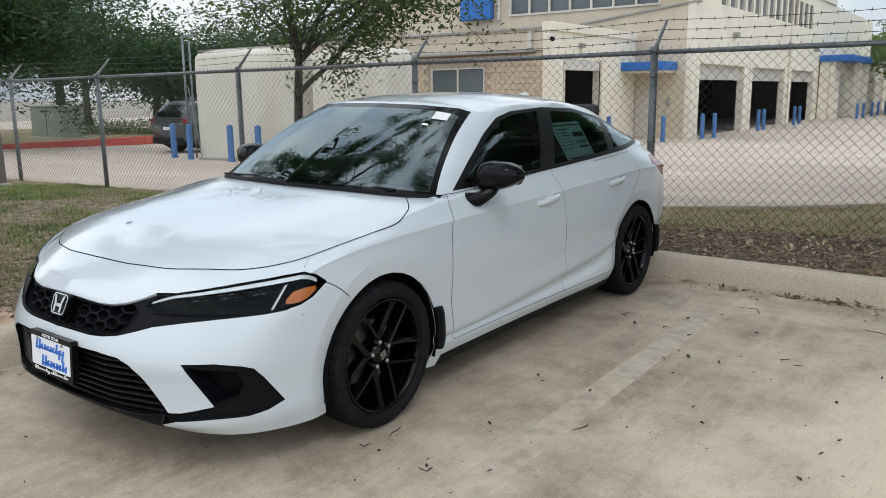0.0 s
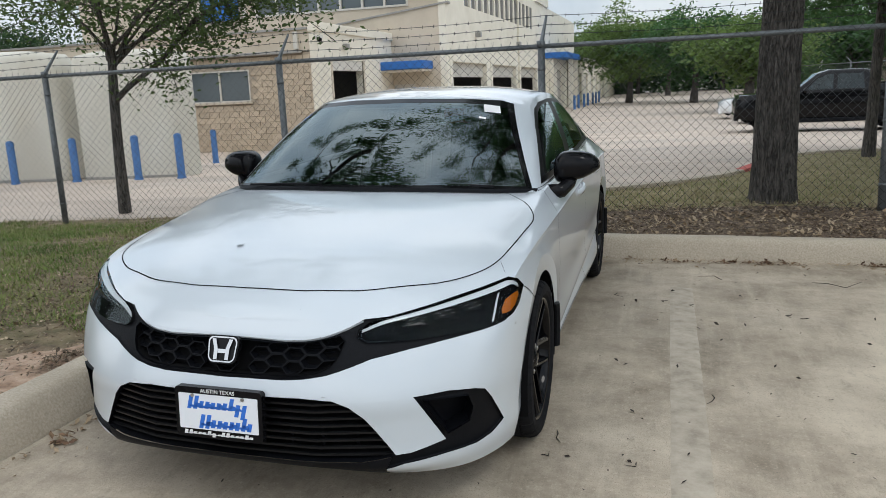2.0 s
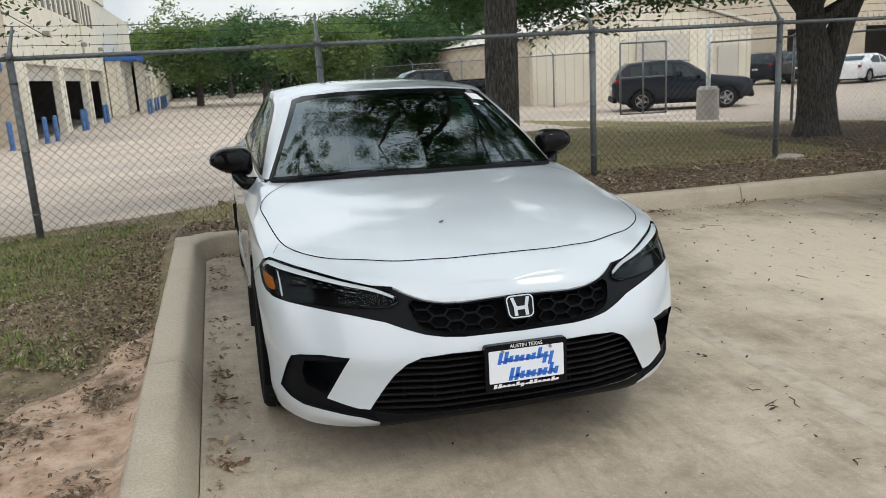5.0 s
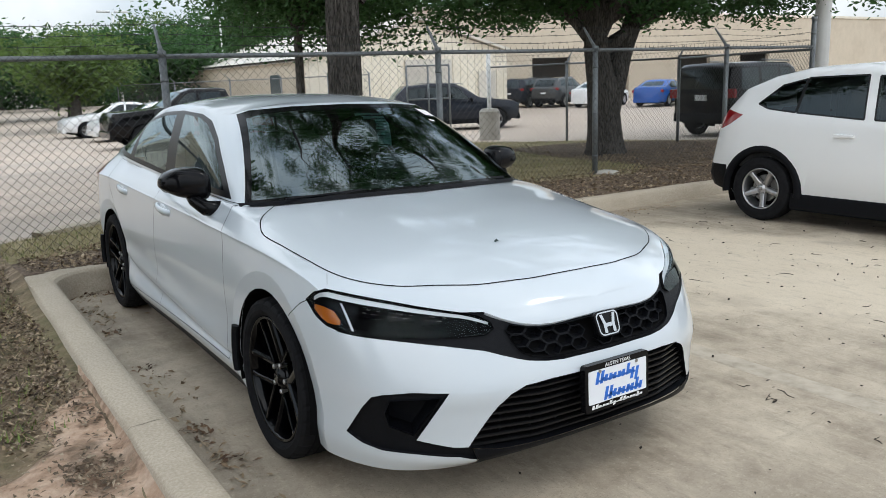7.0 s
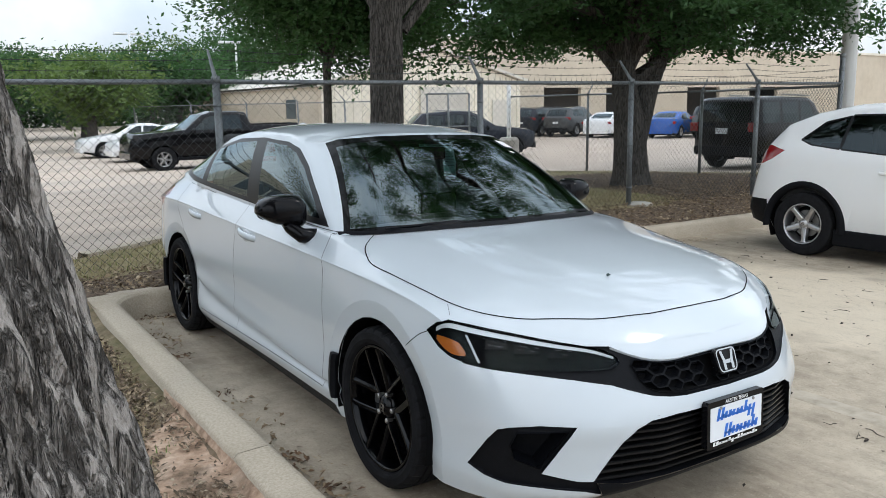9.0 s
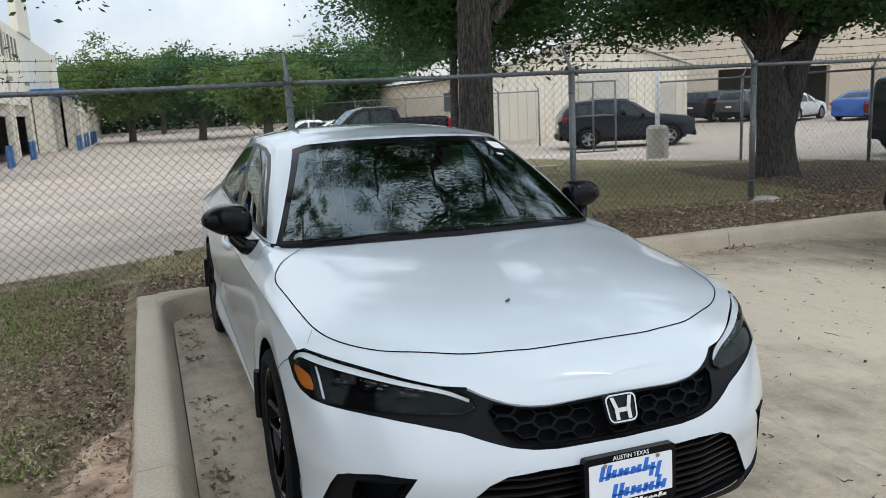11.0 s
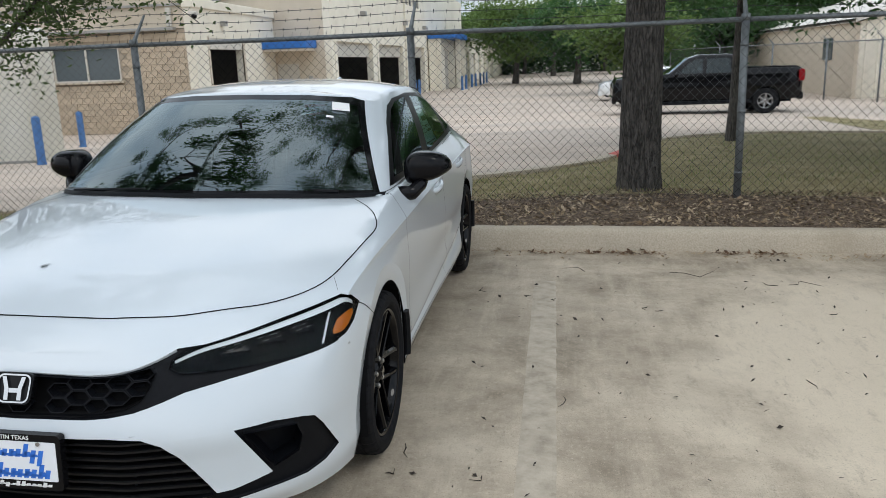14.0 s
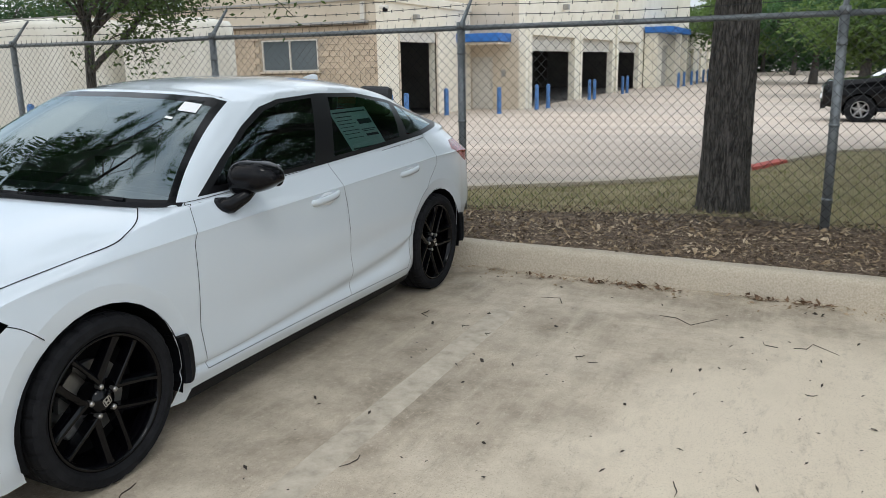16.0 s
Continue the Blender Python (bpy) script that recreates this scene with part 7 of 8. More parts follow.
def vehicle(name, at, label, mat, length, half, top, belt, side_windows, front_axle, wheelbase, wheel_r, rim_r, sill=.30, roof_in=.80, glass=None, cladding=True, tail=None, lamp=None, category="car", bed=None, rails=False, screens=None, spokes=5, bumpers=True):
    """A vehicle facing its own -y. top: height of hood, roof and tail along y; belt: height of the waist along y; screens: front and rear glass outlines seen from the front."""
    v = thing(name, at, label, category)
    bm = bmesh.new()
    ys = sorted(set(list(np.linspace(0, length, 60)) + [a for a, _ in top]))
    tops = lambda y: float(np.interp(y, [a for a, _ in top], [b for _, b in top]))
    belts = lambda y: float(np.interp(y, [a for a, _ in belt], [b for _, b in belt]))
    rows = []
    for y in ys:
        e = min(y, length - y)
        pinch = 1 - .16 * max(0, 1 - e / .45) ** 2
        w, zt = half * pinch, tops(y)
        zb = min(belts(y), zt - .04)
        low = sill + (.08 * max(0, 1 - e / .5))
        roof = zt - zb
        xr = w * (.97 - (.97 - roof_in) * min(1, roof / .42))
        row = [(w * .90, y, low), (w * .975, y, low + .10), (w, y, (low + zb) / 2), (w * .99, y, zb - .10), (w * .97, y, zb)]
        for f in (.25, .5, .75, .92):
            row.append((w * .97 + (xr - w * .97) * f ** 1.15, y, zb + roof * f * .94))
        row += [(xr * .93, y, zt - .018), (xr * .7, y, zt), (xr * .35, y, zt + .012), (0, y, zt + .016)]
        rows.append(row)
    grid_faces(bm, rows)
    for r in (rows[0], rows[-1]):
        vs = [bm.verts.new(p) for p in r] + [bm.verts.new((0, r[0][1], r[0][2]))]
        bm.faces.new(vs)
    bmesh.ops.remove_doubles(bm, verts=bm.verts, dist=.0008)
    bmesh.ops.recalc_face_normals(bm, faces=bm.faces)
    ra = front_axle + wheelbase
    for ay in (front_axle, ra):
        cut(bm, circle(ay, wheel_r, wheel_r + .055, 22), SIDE, lambda c: c.x > half * .6)
    wins = [cut(bm, p, SIDE, lambda c: c.x > half * .55 and c.z > .8) for p in side_windows]
    lamps = [(nm, cut(bm, poly, SIDE, lambda c: c.x > half * .3), lm) for nm, poly, lm in (tail or []) if isinstance(poly, list)]
    tail = [q for q in (tail or []) if not isinstance(q[1], list)]
    scr = [cut(bm, p, FRONT, cond) for p, cond in (screens or [])]
    body = part("body", both(bm), mat, v, smooth=True)
    glass = glass or M_DARKGLASS
    for s in scr:
        part("window_glass", both(s), glass, v, smooth=True)
    for flip in (False, True):
        side = mirrored if flip else (lambda b: b.copy())
        for nm, p, lm in lamps:
            part(nm, side(p), lm, v, smooth=True)
        for p in wins:
            part("side_window", side(p), glass, v, smooth=True)
            part("window_seal", side(seam([p], .008)), M_TRIM, v)
        for ay in (front_axle, ra):
            b2 = bmesh.new()
            r = wheel_r + .055
            grid_faces(b2, [[(x, ay + q * math.cos(a), wheel_r + q * math.sin(a)) for x, q in ((half * .985, r), (half * .6, r + .01), (half * .58, .02))] for a in (radians(-25 + 230 * k / 18) for k in range(19))])
            part("wheel_well", side(b2), M_GAP, v)
            if cladding:
                b2 = bmesh.new()
                grid_faces(b2, [[(half + .012 if q > r - .005 and q < r + .07 else half * .97, ay + q * math.cos(a), wheel_r + q * math.sin(a)) for q in (r - .012, r, r + .055, r + .075)] for a in (radians(-8 + 196 * k / 20) for k in range(21))])
                part("arch_trim", side(b2), M_PLASTIC, v, smooth=True)
        b2 = boxed(half * .80, half * .985, front_axle + wheel_r, ra - wheel_r, sill - .08, sill + (.09 if cladding else .03), bevel=.02)
        part("side_sill", side(b2), M_PLASTIC, v)
        if tail:
            for nm, poly, lm in tail:
                b2 = boxed(*poly, bevel=.015)
                part(nm, side(b2), lm, v)
        hz = belts(front_axle + .95) + .06
        b2 = bmesh.new()
        bmesh.ops.create_uvsphere(b2, u_segments=14, v_segments=8, radius=1, matrix=Matrix.Translation((half + .10, front_axle + .98, hz)) @ Matrix.Diagonal((.12, .06, .085, 1)))
        part("door_mirror", side(b2), mat if not cladding else M_PLASTIC, v, smooth=True)
        for yy in (front_axle + 1.75, front_axle + 2.65):
            if yy < ra - .2:
                part("door_handle", side(boxed(half * .98, half + .025, yy - .1, yy + .1, belts(yy) - .16, belts(yy) - .125, bevel=.01)), mat, v)
        if rails:
            part("roof_rail", side(tubed([(half * roof_in * .9, ra - wheelbase + 1.2, tops(front_axle + 1.4) + .03), (half * roof_in * .9, ra - .3, tops(ra - .3) + .04)], .02, 6)), M_GALV, v)
    part("underbody", boxed(-half * .78, half * .78, .3, length - .3, sill - .06, sill + .15), M_GAP, v)
    part("cabin_floor", boxed(-half * .9, half * .9, front_axle + .9, length - .35, .55, .75), M_CABIN, v)
    for yy in (front_axle + 1.45, front_axle + 2.3):
        for sx in (-1, 1):
            part("seat_back", boxed(sx * .38 - .23, sx * .38 + .23, yy, yy + .15, .7, belts(yy) + .28, bevel=.05), M_CABIN, v)
    for yb in ((0.0, length) if bumpers else ()):
        s = -1 if yb == 0 else 1
        part("bumper", boxed(-half * .84, half * .84, yb - .05 if s < 0 else yb - .10, yb + .10 if s < 0 else yb + .05, sill, sill + .22, bevel=.03), M_PLASTIC if cladding else mat, v)
    w = None
    for sx in (1, -1):
        for ay in (front_axle, ra):
            m = pose(sx * (half - .115), ay, wheel_r, 0, 0, 0 if sx > 0 else 180) @ pose(0, 0, 0, 20 + 30 * sx + ay * 9)
            if w is None:
                w = alloy_wheel(v, m, wheel_r, rim_r, M_ALLOY, spokes, False)
            else:
                copy_thing(w, m)
    if bed:
        y0, y1, zr = bed
        part("load_bed", boxed(-half * .85, half * .85, y0, y1, zr - .02, zr + .012), M_GAP, v)
    return v


SUV_TOP = [(0, .80), (.25, .95), (.95, 1.06), (1.25, 1.10), (1.75, 1.42), (2.05, 1.555), (2.6, 1.60), (3.1, 1.58), (3.45, 1.51), (3.72, 1.40), (3.93, 1.17), (4.04, 1.04), (4.10, .90), (4.16, .62)]
SUV_BELT = [(0, .72), (1.0, .96), (2.0, 1.02), (3.2, 1.10), (3.7, 1.15), (4.0, 1.0), (4.16, .58)]
SUV_SIDE = [[(1.55, 1.055), (2.32, 1.07), (2.36, 1.475), (2.10, 1.46), (1.85, 1.32)], [(2.42, 1.075), (3.10, 1.128), (3.05, 1.470), (2.46, 1.485)], [(3.115, 1.13), (3.42, 1.165), (3.54, 1.215), (3.32, 1.40), (3.065, 1.46)]]
vehicle("white_suv", pose(6.28, -.36, lot_z(6.28), 0, 1.3), "small white SUV with silver wheels parked by the kerb", P_WHITE2, 4.16, .885, SUV_TOP, SUV_BELT, SUV_SIDE, .83, 2.61, .335, .215, sill=.23,
        tail=[("tail_lamp", [(3.70, 1.10), (3.90, 1.15), (4.3, 1.15), (4.3, .94), (3.98, .95), (3.86, 1.0)], M_RED), ("rear_bumper", [(3.88, .56), (4.3, .56), (4.3, .1), (3.84, .1)], M_PLASTIC)], spokes=5, bumpers=False,
        screens=[([(-.02, 1.12), (.62, 1.10), (.52, 1.50), (-.02, 1.52)], lambda c: 1.3 < c.y < 2.1 and c.z > 1.08), ([(-.02, 1.16), (.58, 1.16), (.50, 1.44), (-.02, 1.46)], lambda c: c.y > 3.6 and c.z > 1.12)])

TRUCK_TOP = [(0, 1.0), (.12, 1.22), (1.45, 1.30), (1.75, 1.34), (2.35, 1.80), (2.7, 1.90), (3.6, 1.90), (3.85, 1.86), (3.98, 1.45), (5.75, 1.45), (5.85, 1.36)]
TRUCK_BELT = [(0, 1.0), (1.5, 1.22), (4.0, 1.28), (5.85, 1.30)]
TRUCK_SIDE = [[(2.02, 1.31), (2.78, 1.31), (2.80, 1.78), (2.62, 1.77), (2.36, 1.65)], [(2.88, 1.31), (3.66, 1.31), (3.62, 1.77), (2.90, 1.78)]]
vehicle("pickup_truck", pose(3.35, 25.5, -.46, 0, 0, -90), "black crew-cab pickup truck parked on the far drive", P_BLACK, 5.85, 1.0, TRUCK_TOP, TRUCK_BELT, TRUCK_SIDE, .98, 3.745, .40, .24, sill=.42,
        roof_in=.78, cladding=False, tail=[("tail_lamp", (.86, 1.0, 5.70, 5.87, 1.0, 1.36), M_RED), ("headlamp", (.60, .95, -.02, .14, .95, 1.10), M_LENS)], category="pickup truck", bed=(4.05, 5.7, 1.45),
        screens=[([(-.02, 1.36), (.74, 1.36), (.66, 1.78), (-.02, 1.80)], lambda c: 1.7 < c.y < 2.6 and c.z > 1.32)], spokes=6)

BIG_TOP = [(0, .90), (.2, 1.05), (1.3, 1.18), (1.55, 1.22), (2.1, 1.60), (2.45, 1.73), (3.4, 1.76), (4.3, 1.70), (4.65, 1.40), (4.8, 1.05)]
BIG_BELT = [(0, .85), (1.3, 1.06), (3.0, 1.12), (4.3, 1.16), (4.8, 1.05)]
BIG_SIDE = [[(1.95, 1.15), (2.65, 1.16), (2.68, 1.62), (2.45, 1.60), (2.2, 1.46)], [(2.75, 1.16), (3.5, 1.19), (3.48, 1.63), (2.78, 1.63)], [(3.58, 1.20), (4.25, 1.23), (4.2, 1.58), (3.56, 1.62)]]
BIG_SCREENS = [([(-.02, 1.26), (.70, 1.24), (.60, 1.62), (-.02, 1.64)], lambda c: 1.5 < c.y < 2.4 and c.z > 1.2), ([(-.02, 1.22), (.66, 1.22), (.58, 1.60), (-.02, 1.62)], lambda c: c.y > 4.2 and c.z > 1.15)]
BIG_TAIL = [("tail_lamp", (.62, .93, 4.58, 4.76, 1.02, 1.16), M_RED), ("headlamp", (.55, .88, .02, .2, .82, .95), M_LENS)]


def big_suv(x, y, z, turn, mat, label, name="suv", group=""):
    v = vehicle(name, pose(x, y, z, 0, 0, turn), label, mat, 4.8, .95, BIG_TOP, BIG_BELT, BIG_SIDE, .92, 2.92, .37, .235, sill=.34, tail=BIG_TAIL, screens=BIG_SCREENS, rails=True)
    part("number_plate", boxed(-.16, .16, 4.80, 4.84, .80, .90), M_PLATE, v)
    return tagged(v, group=group)


SEDAN_TOP = [(0, .70), (.2, .84), (1.1, .98), (1.45, 1.02), (2.1, 1.36), (2.5, 1.44), (3.1, 1.42), (3.7, 1.22), (4.0, 1.10), (4.5, 1.06), (4.62, .90)]
SEDAN_BELT = [(0, .68), (1.1, .88), (3.0, .96), (4.62, .95)]
SEDAN_SIDE = [[(1.72, .955), (2.45, .97), (2.5, 1.33), (2.3, 1.31), (2.05, 1.18)], [(2.55, .975), (3.35, .995), (3.5, 1.12), (3.1, 1.30), (2.6, 1.33)]]
SEDAN_SCREENS = [([(-.02, 1.04), (.68, 1.02), (.54, 1.34), (-.02, 1.36)], lambda c: 1.4 < c.y < 2.4 and c.z > 1.0), ([(-.02, 1.12), (.60, 1.12), (.52, 1.33), (-.02, 1.34)], lambda c: c.y > 3.0 and c.z > 1.1)]


def sedan(x, y, z, turn, mat, label, name="sedan", group=""):
    v = vehicle(name, pose(x, y, z, 0, 0, turn), label, mat, 4.62, .90, SEDAN_TOP, SEDAN_BELT, SEDAN_SIDE, .90, 2.72, .33, .22, sill=.24, cladding=False,
                tail=[("tail_lamp", (.55, .88, 4.45, 4.6, .78, .92), M_RED), ("headlamp", (.5, .82, .02, .2, .62, .74), M_LENS)], screens=SEDAN_SCREENS)
    return tagged(v, group=group)


# turn -90 heads along -x, 90 along +x, 180 along +y
sedan(3.4, 35.0, -.47, -90, P_WHITE2, "white sedan parked nose out beyond the pickup", group="cars beyond the pickup")
sedan(3.9, 31.0, -.47, -90, P_WHITE2, "white sedan beside the black pickup", group="cars beyond the pickup")
big_suv(17.6, 22.1, -.47, 68, P_NAVY, "dark slate SUV behind the open gate")
BOX_TOP = [(0, .98), (.1, 1.12), (1.5, 1.20), (1.62, 1.24), (2.0, 1.70), (2.25, 1.79), (3.4, 1.82), (4.45, 1.80), (4.66, 1.72), (4.74, 1.05)]
BOX_BELT = [(0, .92), (1.5, 1.10), (4.74, 1.12)]
BOX_SIDE = [[(1.95, 1.16), (2.7, 1.16), (2.7, 1.68), (2.3, 1.66)], [(2.8, 1.16), (3.55, 1.17), (3.55, 1.69), (2.8, 1.69)], [(3.66, 1.17), (4.42, 1.18), (4.38, 1.68), (3.66, 1.69)]]
jeep = vehicle("suv", pose(19.05, 11.0, -.22, 0, 0, 93), "black boxy SUV with a white plate parked beyond the fence corner", P_BLACK, 4.74, .93, BOX_TOP, BOX_BELT, BOX_SIDE, .90, 2.80, .38, .24, sill=.40, roof_in=.88, rails=True,
               tail=[("tail_lamp", (.70, .92, 4.66, 4.77, .98, 1.20), M_RED)], screens=[([(-.02, 1.20), (.70, 1.20), (.66, 1.66), (-.02, 1.68)], lambda c: c.y > 4.4 and c.z > 1.15)])
part("number_plate", boxed(-.16, .16, 4.76, 4.79, .92, 1.06), M_PLATE, jeep)
part("side_step", boxed(.90, 1.02, 1.45, 3.3, .36, .42, bevel=.015), M_PLASTIC, jeep)
for k, (x, y, mt, lb) in enumerate(((32.8, 37.2, P_NAVY, "dark SUV in the far parking row"), (33.8, 35.2, P_GREY, "graphite SUV in the far parking row"), (34.0, 32.2, P_WHITE2, "white car in the far parking row"), (35.6, 29.0, P_BLUE, "bright blue car in the far parking row"), (37.6, 27.4, P_GREY, "grey SUV in the far parking row"), (39.5, 25.6, P_NAVY, "dark SUV at the end of the far row"))):
    (sedan if mt in (P_WHITE2, P_BLUE) else big_suv)(x, y, -.46, 110, mt, lb, group="far parking row")
sedan(19.8, 57.0, -.47, 120, P_WHITE2, "white car far along the drive")
big_suv(-19.65, 19.0, -.42, 180, P_GREY, "graphite grey SUV with red tail lamps beside the enclosure")

# ---- compound fence, gate, poles ----
inner = thing("chain_link_fence", label="second galvanised chain-link fence of the compound", category="fence", kind="structure")
line = [(10.85, 5.85), (12.59, 10.04), (12.22, 13.3), (11.9, 16.1)]
for i, (x, y) in enumerate(line[1:-1]):
    fence_post(x, y, land_z(x, y), 1.72, .034, inner, (.22, .05, .28))
for (xa, ya), (xb, yb) in zip(line, line[1:]):
    z = (land_z(xa, ya) + land_z(xb, yb)) / 2
    mesh_panel("chain_link_mesh", (xa, ya), (xb, yb), z + .03, z + .03, 1.72, inner, r=.0024)
    part("top_rail", tubed([(xa, ya, 1.72), (xb, yb, 1.72)], .022, 8), M_GALV, inner, smooth=True)
for f in (.5, 1.0):
    barbed_wire([(x + .22 * f, y + .05 * f, 1.74 + .28 * f) for x, y in line], inner)
gate_post = thing("gate_post", label="white gate post set in a round concrete footing", category="post")
part("post", tubed([(11.85, 16.1, -.2), (11.85, 16.1, 2.12)], .06, 12), M_PALEPOLE, gate_post, smooth=True)
part("footing", tubed([(11.85, 16.1, -.35), (11.85, 16.1, .50), (11.85, 16.1, .58)], [.30, .29, .22], 20), M_POST_CONC, gate_post)
gate = thing("gate", label="open grey chain-link gate leaf", category="gate")
ga, gb = Vector((11.25, 17.2, 0)), Vector((10.05, 17.6, 0))
for p in (ga, gb, (ga + gb) / 2):
    part("gate_frame", tubed([p + Vector((0, 0, -.12)), p + Vector((0, 0, 1.85))], .028, 8), M_GALV, gate, smooth=True)
for z in (-.1, .9, 1.84):
    part("gate_frame", tubed([ga + Vector((0, 0, z)), gb + Vector((0, 0, z))], .024, 8), M_GALV, gate, smooth=True)
mesh_panel("chain_link_mesh", (gb.x, gb.y), (ga.x, ga.y), -.1, -.1, 1.84, gate, r=.0026, spikes=False)
back = thing("chain_link_fence", label="distant galvanised fence along the far compound", category="fence", kind="structure")
line = [(13.7, 26.4), (12.9, 28.5), (11.85, 31.0), (10.6, 34), (9.2, 38), (7.6, 43)]
for x, y in line:
    fence_post(x, y, G, 1.75, .034, back, (-.2, .05, .26))
for (xa, ya), (xb, yb) in zip(line, line[1:]):
    part("top_rail", tubed([(xa, ya, 1.72), (xb, yb, 1.72)], .024, 6), M_GALV, back)
    mesh_panel("chain_link_mesh", (xa, ya), (xb, yb), G, G, 1.72, back, diag=.15, r=.004, spikes=False)


def light_pole(x, y, h, r, label, head=True):
    p = thing("light_pole", pose(x, y, -.5), label, "light pole", "car park light poles")
    part("shaft", tubed([(0, 0, 0), (0, 0, h * .5), (0, 0, h)], [r, r * .85, r * .65], 12), M_PALEPOLE, p, smooth=True)
    part("footing", tubed([(0, 0, -.1), (0, 0, .75)], r * 2.2, 16), M_POST_CONC, p)
    if head:
        for sx in (-1, 1):
            part("lamp_head", boxed(sx * .15 if sx > 0 else -1.1, 1.1 if sx > 0 else -.15, -.2, .2, h - .05, h + .1, bevel=.03), M_PALEPOLE, p)
    return p


light_pole(11.9, 62, 7.7, .11, "tall pale light pole over the far car park")
light_pole(15.9, 50, 6.3, .10, "tall pale light pole behind the trees")
light_pole(12.2, 6.5, 9.5, .15, "tall pale grey light pole by the fence corner", head=True)

# ---- grass, chips, leaves, twigs ----
def strew(name, mat, pts, size, tall, seed, label, category, flat=False, lean=0.5, width=0.10):
    """Blades or chips at many places, one joined mesh."""
    rng = np.random.default_rng(seed)
    p = np.array(pts)
    n = len(p)
    ang = rng.uniform(0, 2 * math.pi, n)
    s = size * rng.uniform(0.5, 1.4, n)
    if flat:
        tilt = rng.normal(0, 0.35, (n, 2))
        d = np.stack([np.cos(ang), np.sin(ang), tilt[:, 0]], 1) * s[:, None]
        e = np.stack([-np.sin(ang), np.cos(ang), tilt[:, 1]], 1) * (s * rng.uniform(0.25, 0.6, n))[:, None]
        c = p + np.array([0, 0, 1])[None] * (np.abs(d[:, 2]) + np.abs(e[:, 2]) + 0.002)[:, None]
        lift = np.zeros((n, 3))
        lift[:, 2] = s * rng.uniform(0.05, 0.35, n)
        v = np.stack([c - d, c + e + lift, c + d, c - e + lift * 0.3], 1).reshape(-1, 3)
        k = np.arange(n)[:, None] * 4
        f = np.concatenate([k + [0, 1, 2], k + [0, 2, 3]])
    else:
        h = tall * rng.uniform(0.4, 1.3, n)
        side = np.stack([-np.sin(ang), np.cos(ang), np.zeros(n)], 1) * (h * width)[:, None]
        tip = np.stack([np.cos(ang) * lean * h * rng.uniform(0.2, 1.4, n), np.sin(ang) * lean * h * rng.uniform(0.2, 1.4, n), h], 1)
        v = np.stack([p - side, p + side, p + tip], 1).reshape(-1, 3)
        f = np.arange(3 * n).reshape(-1, 3)
    return tagged(from_arrays(name, v, f, mat), label, category, kind="stuff")


def scatter_points(n, x0, x1, y0, y1, seed, keep=None, clump=0.0, dz=0.0):
    rng = np.random.default_rng(seed)
    out = []
    while len(out) < n:
        x, y = rng.uniform(x0, x1), rng.uniform(y0, y1)
        if keep and not keep(x, y, rng):
            continue
        rise = 0.022 * (noise.noise((x * 2.1, y * 2.1, 3.3)) + 0.5 * noise.noise((x * 6, y * 6, 1.0)))
        out.append((x, y, land_z(x, y) + dz + rise + 0.008))
    return out


def green_patch(x, y):
    return noise.noise((x * 0.55, y * 0.55, 4.0)) + 0.5 * noise.noise((x * 1.8, y * 1.8, 9.0))


def bare(x, y):
    """The trodden clay strip along the side kerb."""
    return x > -2.3 - 0.35 * noise.noise((y * 0.9, 0, 0)) and y < 1.5 + 0.3 * noise.noise((x * 2, 5, 0)) and y > -3.2


def on_verge(x, y, rng):
    return y < line_at(DRIVE_EDGE, x) - 0.05 and not bare(x, y)


def grassy(x, y, rng):
    if not on_verge(x, y, rng):
        return False
    near_kerb = min(1.0, max(0.0, (-1.5 - x) / 0.4))
    return rng.uniform() < near_kerb * min(1.0, max(0.06, 0.5 + 1.6 * green_patch(x, y)))


strew("grass", M_BLADE, scatter_points(120000, -10.5, -1.45, -2.5, 5.9, 1, grassy), 0, 0.036, 2, "patchy green grass blades on the verge", "grass", width=0.10, lean=0.9)
strew("grass", M_DRYBLADE, scatter_points(26000, -13, -1.45, -2.5, 6.6, 3, lambda x, y, r: on_verge(x, y, r) and r.uniform() < (0.25 + 0.75 * max(0, (y - 3.2) / 3))), 0, 0.036, 4, "straw-coloured dry grass on the verge", "grass", width=0.09, lean=1.0)


def lawn_at(x, y, rng):
    return line_at(MULCH_EDGE, x) - 0.1 + 0.3 * rng.uniform() < y < line_at(DRIVE_EDGE, x)


strew("lawn_grass", M_DRYBLADE, scatter_points(46000, -1.5, 12.5, 5.5, 22, 5, lambda x, y, r: lawn_at(x, y, r) and r.uniform() < 3.5 / max(3.5, y - 3)), 0, 0.035, 6, "short dry lawn grass", "grass", width=0.09)
strew("lawn_grass", M_BLADE, scatter_points(6000, -1.5, 12.5, 5.5, 22, 7, lambda x, y, r: lawn_at(x, y, r) and r.uniform() < 3.5 / max(3.5, y - 3) and green_patch(x, y) > -0.25), 0, 0.04, 8, "short green lawn grass", "grass", width=0.09)


def in_bed(x, y, rng):
    return kerb_back(x) + 0.02 < y < line_at(MULCH_EDGE, x) + 0.25


